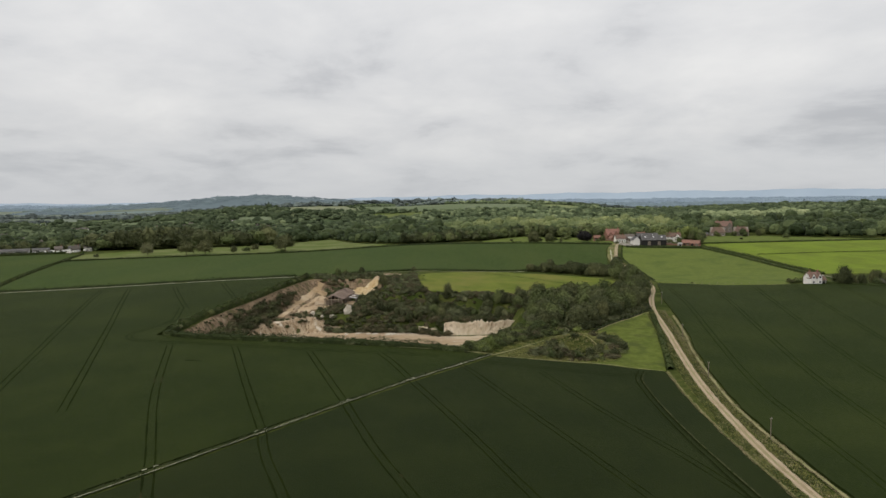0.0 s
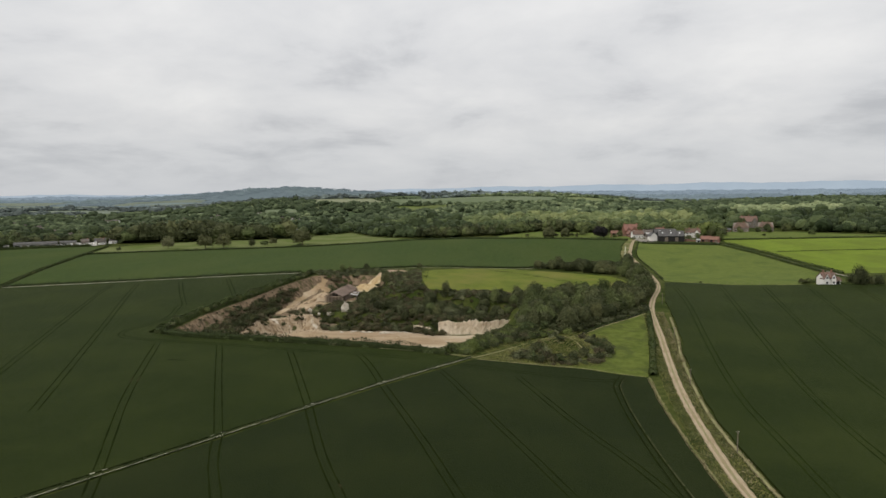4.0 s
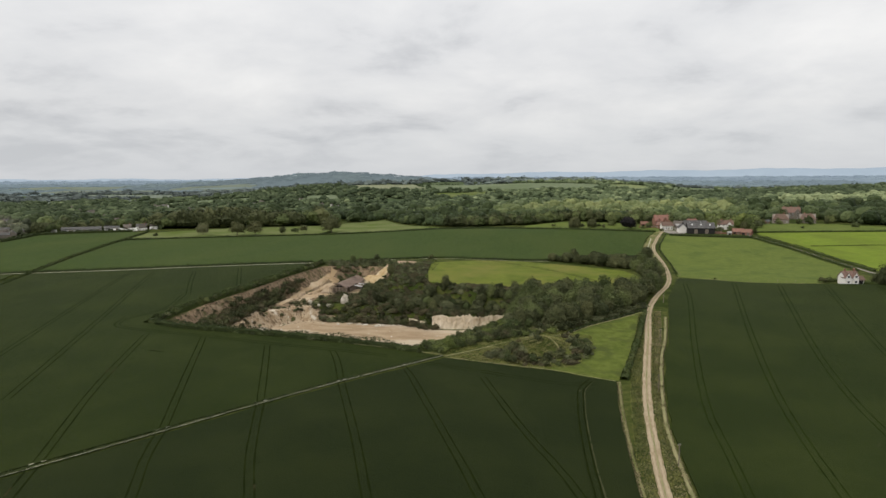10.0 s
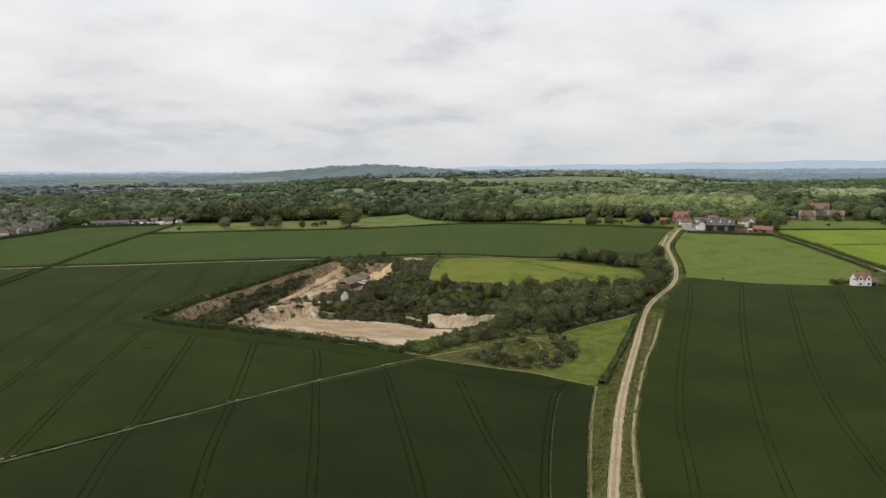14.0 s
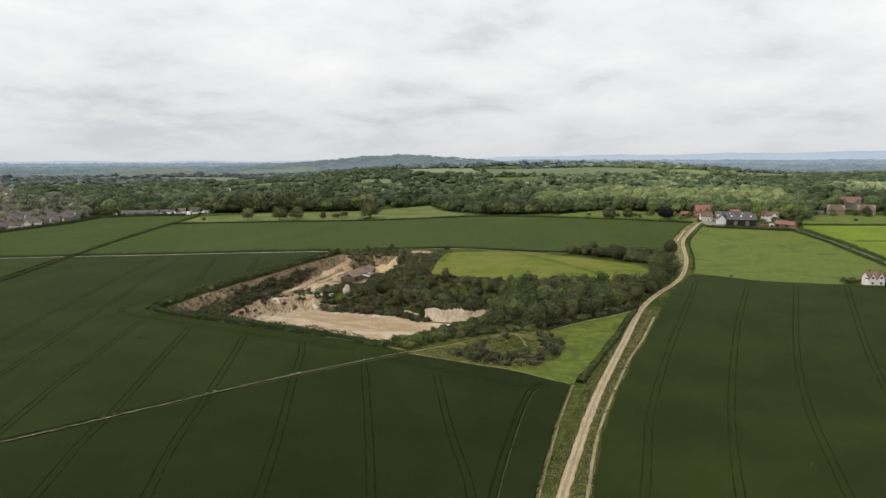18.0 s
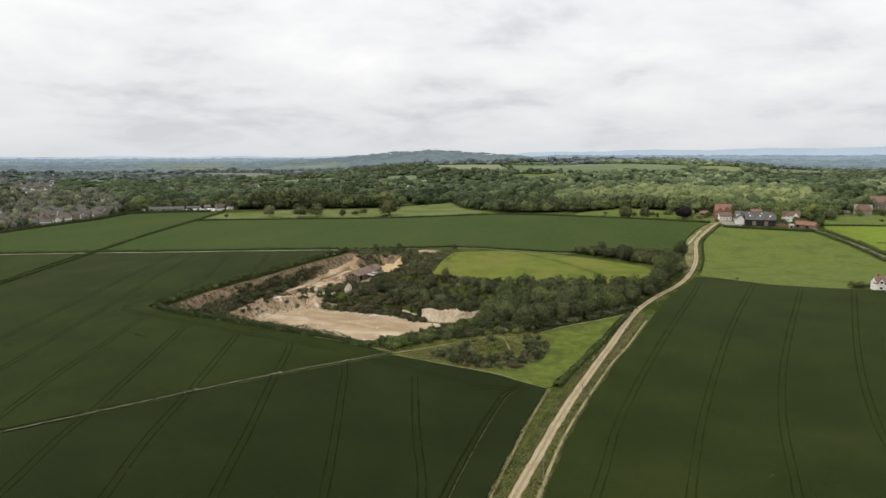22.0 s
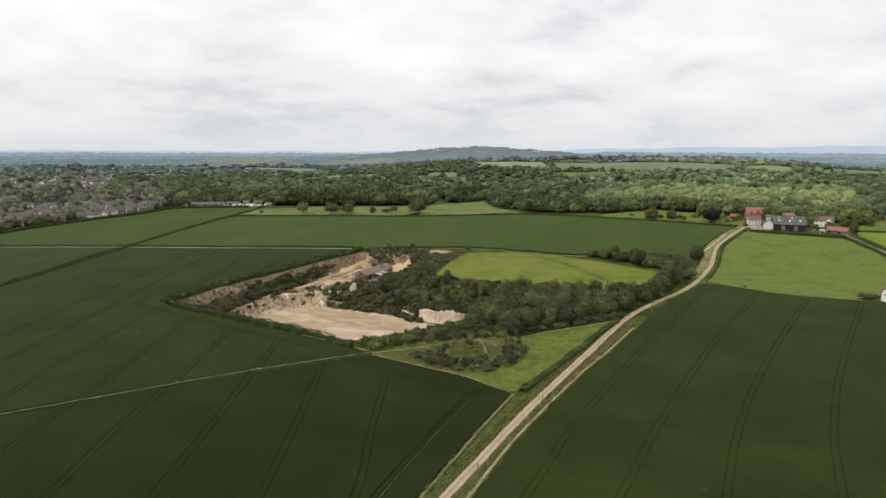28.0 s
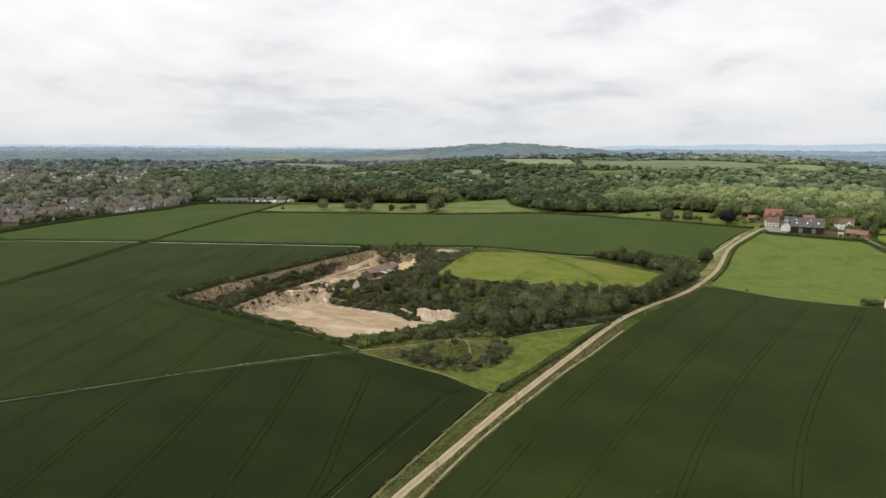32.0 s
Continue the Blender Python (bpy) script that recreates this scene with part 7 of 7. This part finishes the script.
heap("spoil_mound", -48, 377, 9.5, 6.0, 4.6, M_SAND, "steep yellow sandy spoil heap behind the shed", 1)
heap("spoil_mound", -41, 382, 3.0, 3.0, 2.6, M_CHALK, "small white chalk heap beside the yellow one", 2)
heap("spoil_mound", -72, 376, 3.5, 4.5, 1.5, M_CHALK, "pale grey chalk heap above the ramp", 3)
for k, (x, y, rx, ry, h) in enumerate(((-77.5, 332, 1.1, 8.0, 1.1), (-72.6, 346, 1.0, 9.0, 1.2), (-68.5, 340, 1.6, 4.0, 0.9), (-76, 366, 1.4, 6.0, 1.3), (-66.5, 330, 2.2, 2.6, 0.9), (-70.5, 325, 1.8, 3.4, 0.8))):
    heap("spoil_ridge", x, y, rx, ry, h, M_CHALK if k % 2 else M_CLIFF, "rough ridge of pale chalk rubble beside the ramp", 20 + k)
heap("grass_mound", -53, 259, 4.5, 3.5, 1.7, M_ROUGH, "small overgrown mound on the quarry floor", 4)
heap("bare_patch", -34, 408, 9.0, 9.0, 0.5, M_PATCH, "bare pinkish earth patch among the scrub", 5)
heap("spoil_mound", -69, 362, 2.6, 4.0, 1.6, M_CHALK, "low pale rubble heap beside the shed", 6)
yard = strip("shed_yard", [(-74, 326), (-68, 334), (-64, 338), (-58, 338)], 8.0, M_CHALK, 0.22, edge=0.8, seed=32, use_land=True, step=2)
tagged(yard, "pale trodden chalk before the old shed", "yard", kind="structure")


def quarry_shed():
    root = new("quarry_shed")
    tagged(root, "long derelict shed with a rusty brown sheet roof and open front", "shed")
    L, W, E, R = 33.0, 10.0, 3.2, 2.0
    o, t = 0.5, 0.12
    sl = R / (W / 2)
    prof = [(-W / 2 - o, E - o * sl), (0, E + R), (W / 2 + o, E - o * sl), (W / 2 + o, E - o * sl + t), (0, E + R + t), (-W / 2 - o, E - o * sl + t)]
    bm = prism_bm(prof, L, False)
    bmesh.ops.subdivide_edges(bm, edges=[e for e in bm.edges if abs(e.verts[0].co.y - e.verts[1].co.y) > 5], cuts=12)
    for v in bm.verts:     # the roof sags
        v.co.z -= 0.35 * math.sin(v.co.y * 0.22) ** 2 + 0.15 * math.sin(v.co.y * 0.9 + v.co.x)
    roof = part("roof", bm, M_RUST, root, "rusty sagging sheet roof")
    for sx in (-1, 1):
        part("side_wall", box_bm(0.2, L - 6, E, (sx * (W / 2 - 0.1), 3.0, -1.0)), M_TIMBER, root, "weathered boarded side")
    part("back_wall", prism_bm([(-W / 2, -1), (W / 2, -1), (W / 2, E), (0, E + R - 0.1), (-W / 2, E)], 0.2, False), M_TIMBER, root).location.y = L / 2 - 0.4
    for i in range(6):
        x = -W / 2 + 0.2 + i * (W - 0.4) / 5
        part("post", box_bm(0.32, 0.32, E + R * (1 - abs(x) / (W / 2)) + 0.8, (x, -L / 2 + 0.5, -1.0), 0.03), M_PALETIMBER, root, "pale bare timber post")
    for i in range(3):
        part("post", box_bm(0.3, 0.3, E + 1, (-W / 2 + 0.2, -L / 2 + 3 + i * 2.6, -1.0), 0.03), M_PALETIMBER, root, "pale bare timber post")
    part("tie_beam", box_bm(W, 0.25, 0.3, (0, -L / 2 + 0.5, E - 0.5), 0.03), M_PALETIMBER, root)
    part("partition", box_bm(W - 0.6, 0.2, E, (0, -L / 2 + 4.0, -1.0)), M_TIMBER, root, "weathered inner boards")
    root.matrix_basis = Matrix.Translation((-59.0, 359.0, float(land_z(-57, 350)) + 0.4)) @ Matrix.Rotation(radians(-4), 4, "Z")
    lean = new("lean_to")
    tagged(lean, "low lean-to with pale and dark roof sheets", "shed")
    for i in range(4):
        p = part("roof_sheet", box_bm(4.2, 2.9, 0.12, (0, i * 3.0, 2.6 + 0.1 * (i % 2)), 0.02), M_CONC if i in (0, 2) else M_RUST, lean)
        p.rotation_euler = (0, radians(10), 0)
    for x in (-1.8, 1.8):
        for y in (-1.2, 3.5, 9.8):
            part("post", box_bm(0.2, 0.2, 3.2, (x, y, -0.8)), M_TIMBER, lean)
    part("back_boards", box_bm(0.15, 12.0, 2.6, (1.9, 4.5, -0.6)), M_TIMBER, lean)
    lean.matrix_basis = Matrix.Translation((-50.6, 350, float(land_z(-48.6, 352)) + 0.3)) @ Matrix.Rotation(radians(-4), 4, "Z")


quarry_shed()

# ---------------------------------------------------------------- along the track
def utility_pole(x, y, turn):
    root = tagged(new("utility_pole"), "slim weathered wooden utility pole beside the track", "utility pole", "poles along the track")
    bm = bmesh.new()
    bmesh.ops.create_cone(bm, cap_ends=True, segments=10, radius1=0.12, radius2=0.08, depth=6.2, matrix=Matrix.Translation((0, 0, 2.5)))
    part("pole", bm, M_TIMBER, root)
    arm = part("crossarm", box_bm(0.6, 0.08, 0.09, (0, 0, 5.2), 0.02), M_TIMBER, root)
    for q in (-0.24, 0.24):
        bm = bmesh.new()
        bmesh.ops.create_cone(bm, cap_ends=True, segments=8, radius1=0.07, radius2=0.045, depth=0.22, matrix=Matrix.Translation((q, 0, 5.4)))
        part("insulator", bm, M_CONC, arm, "small grey insulator")
    root.matrix_basis = Matrix.Translation((x, y, float(base_z(x, y)))) @ Matrix.Rotation(radians(turn), 4, "Z")


for x, y, a in ((77.6, 100, 0), (78.2, 149, -2), (83.2, 197, -10), (93.0, 245, -14), (107.8, 312, -16)):
    utility_pole(x, y, a)


def fence_post(m, first=[None]):
    if first[0] is None:
        root = tagged(new("fence_post"), "short weathered timber fence post at the field edge", "fence post", "fence posts")
        part("post", box_bm(0.12, 0.12, 1.5, (0, 0, -0.3), 0.015), M_TIMBER, root)
        part("cap", box_bm(0.14, 0.14, 0.05, (0, 0, 1.2), 0.01), M_TIMBER, root)
        root.matrix_basis = m
        first[0] = root
    else:
        copy_thing(first[0], m)


for (ax, ay), (bx, by), n in (((135, 398), (140, 440), 9), ((144, 387.2), (190, 372.6), 11), ((60, 252), (95, 291.5), 14)):
    for i in range(n + 1):
        x, y = ax + (bx - ax) * i / n, ay + (by - ay) * i / n
        fence_post(Matrix.Translation((x, y, float(land_z(x, y)))))

for key, ob in TEMPLATES.items():     # patterns of which only joined copies stand
    if key not in USED:
        for c in list(ob.children):
            bpy.data.objects.remove(c)
        bpy.data.objects.remove(ob)
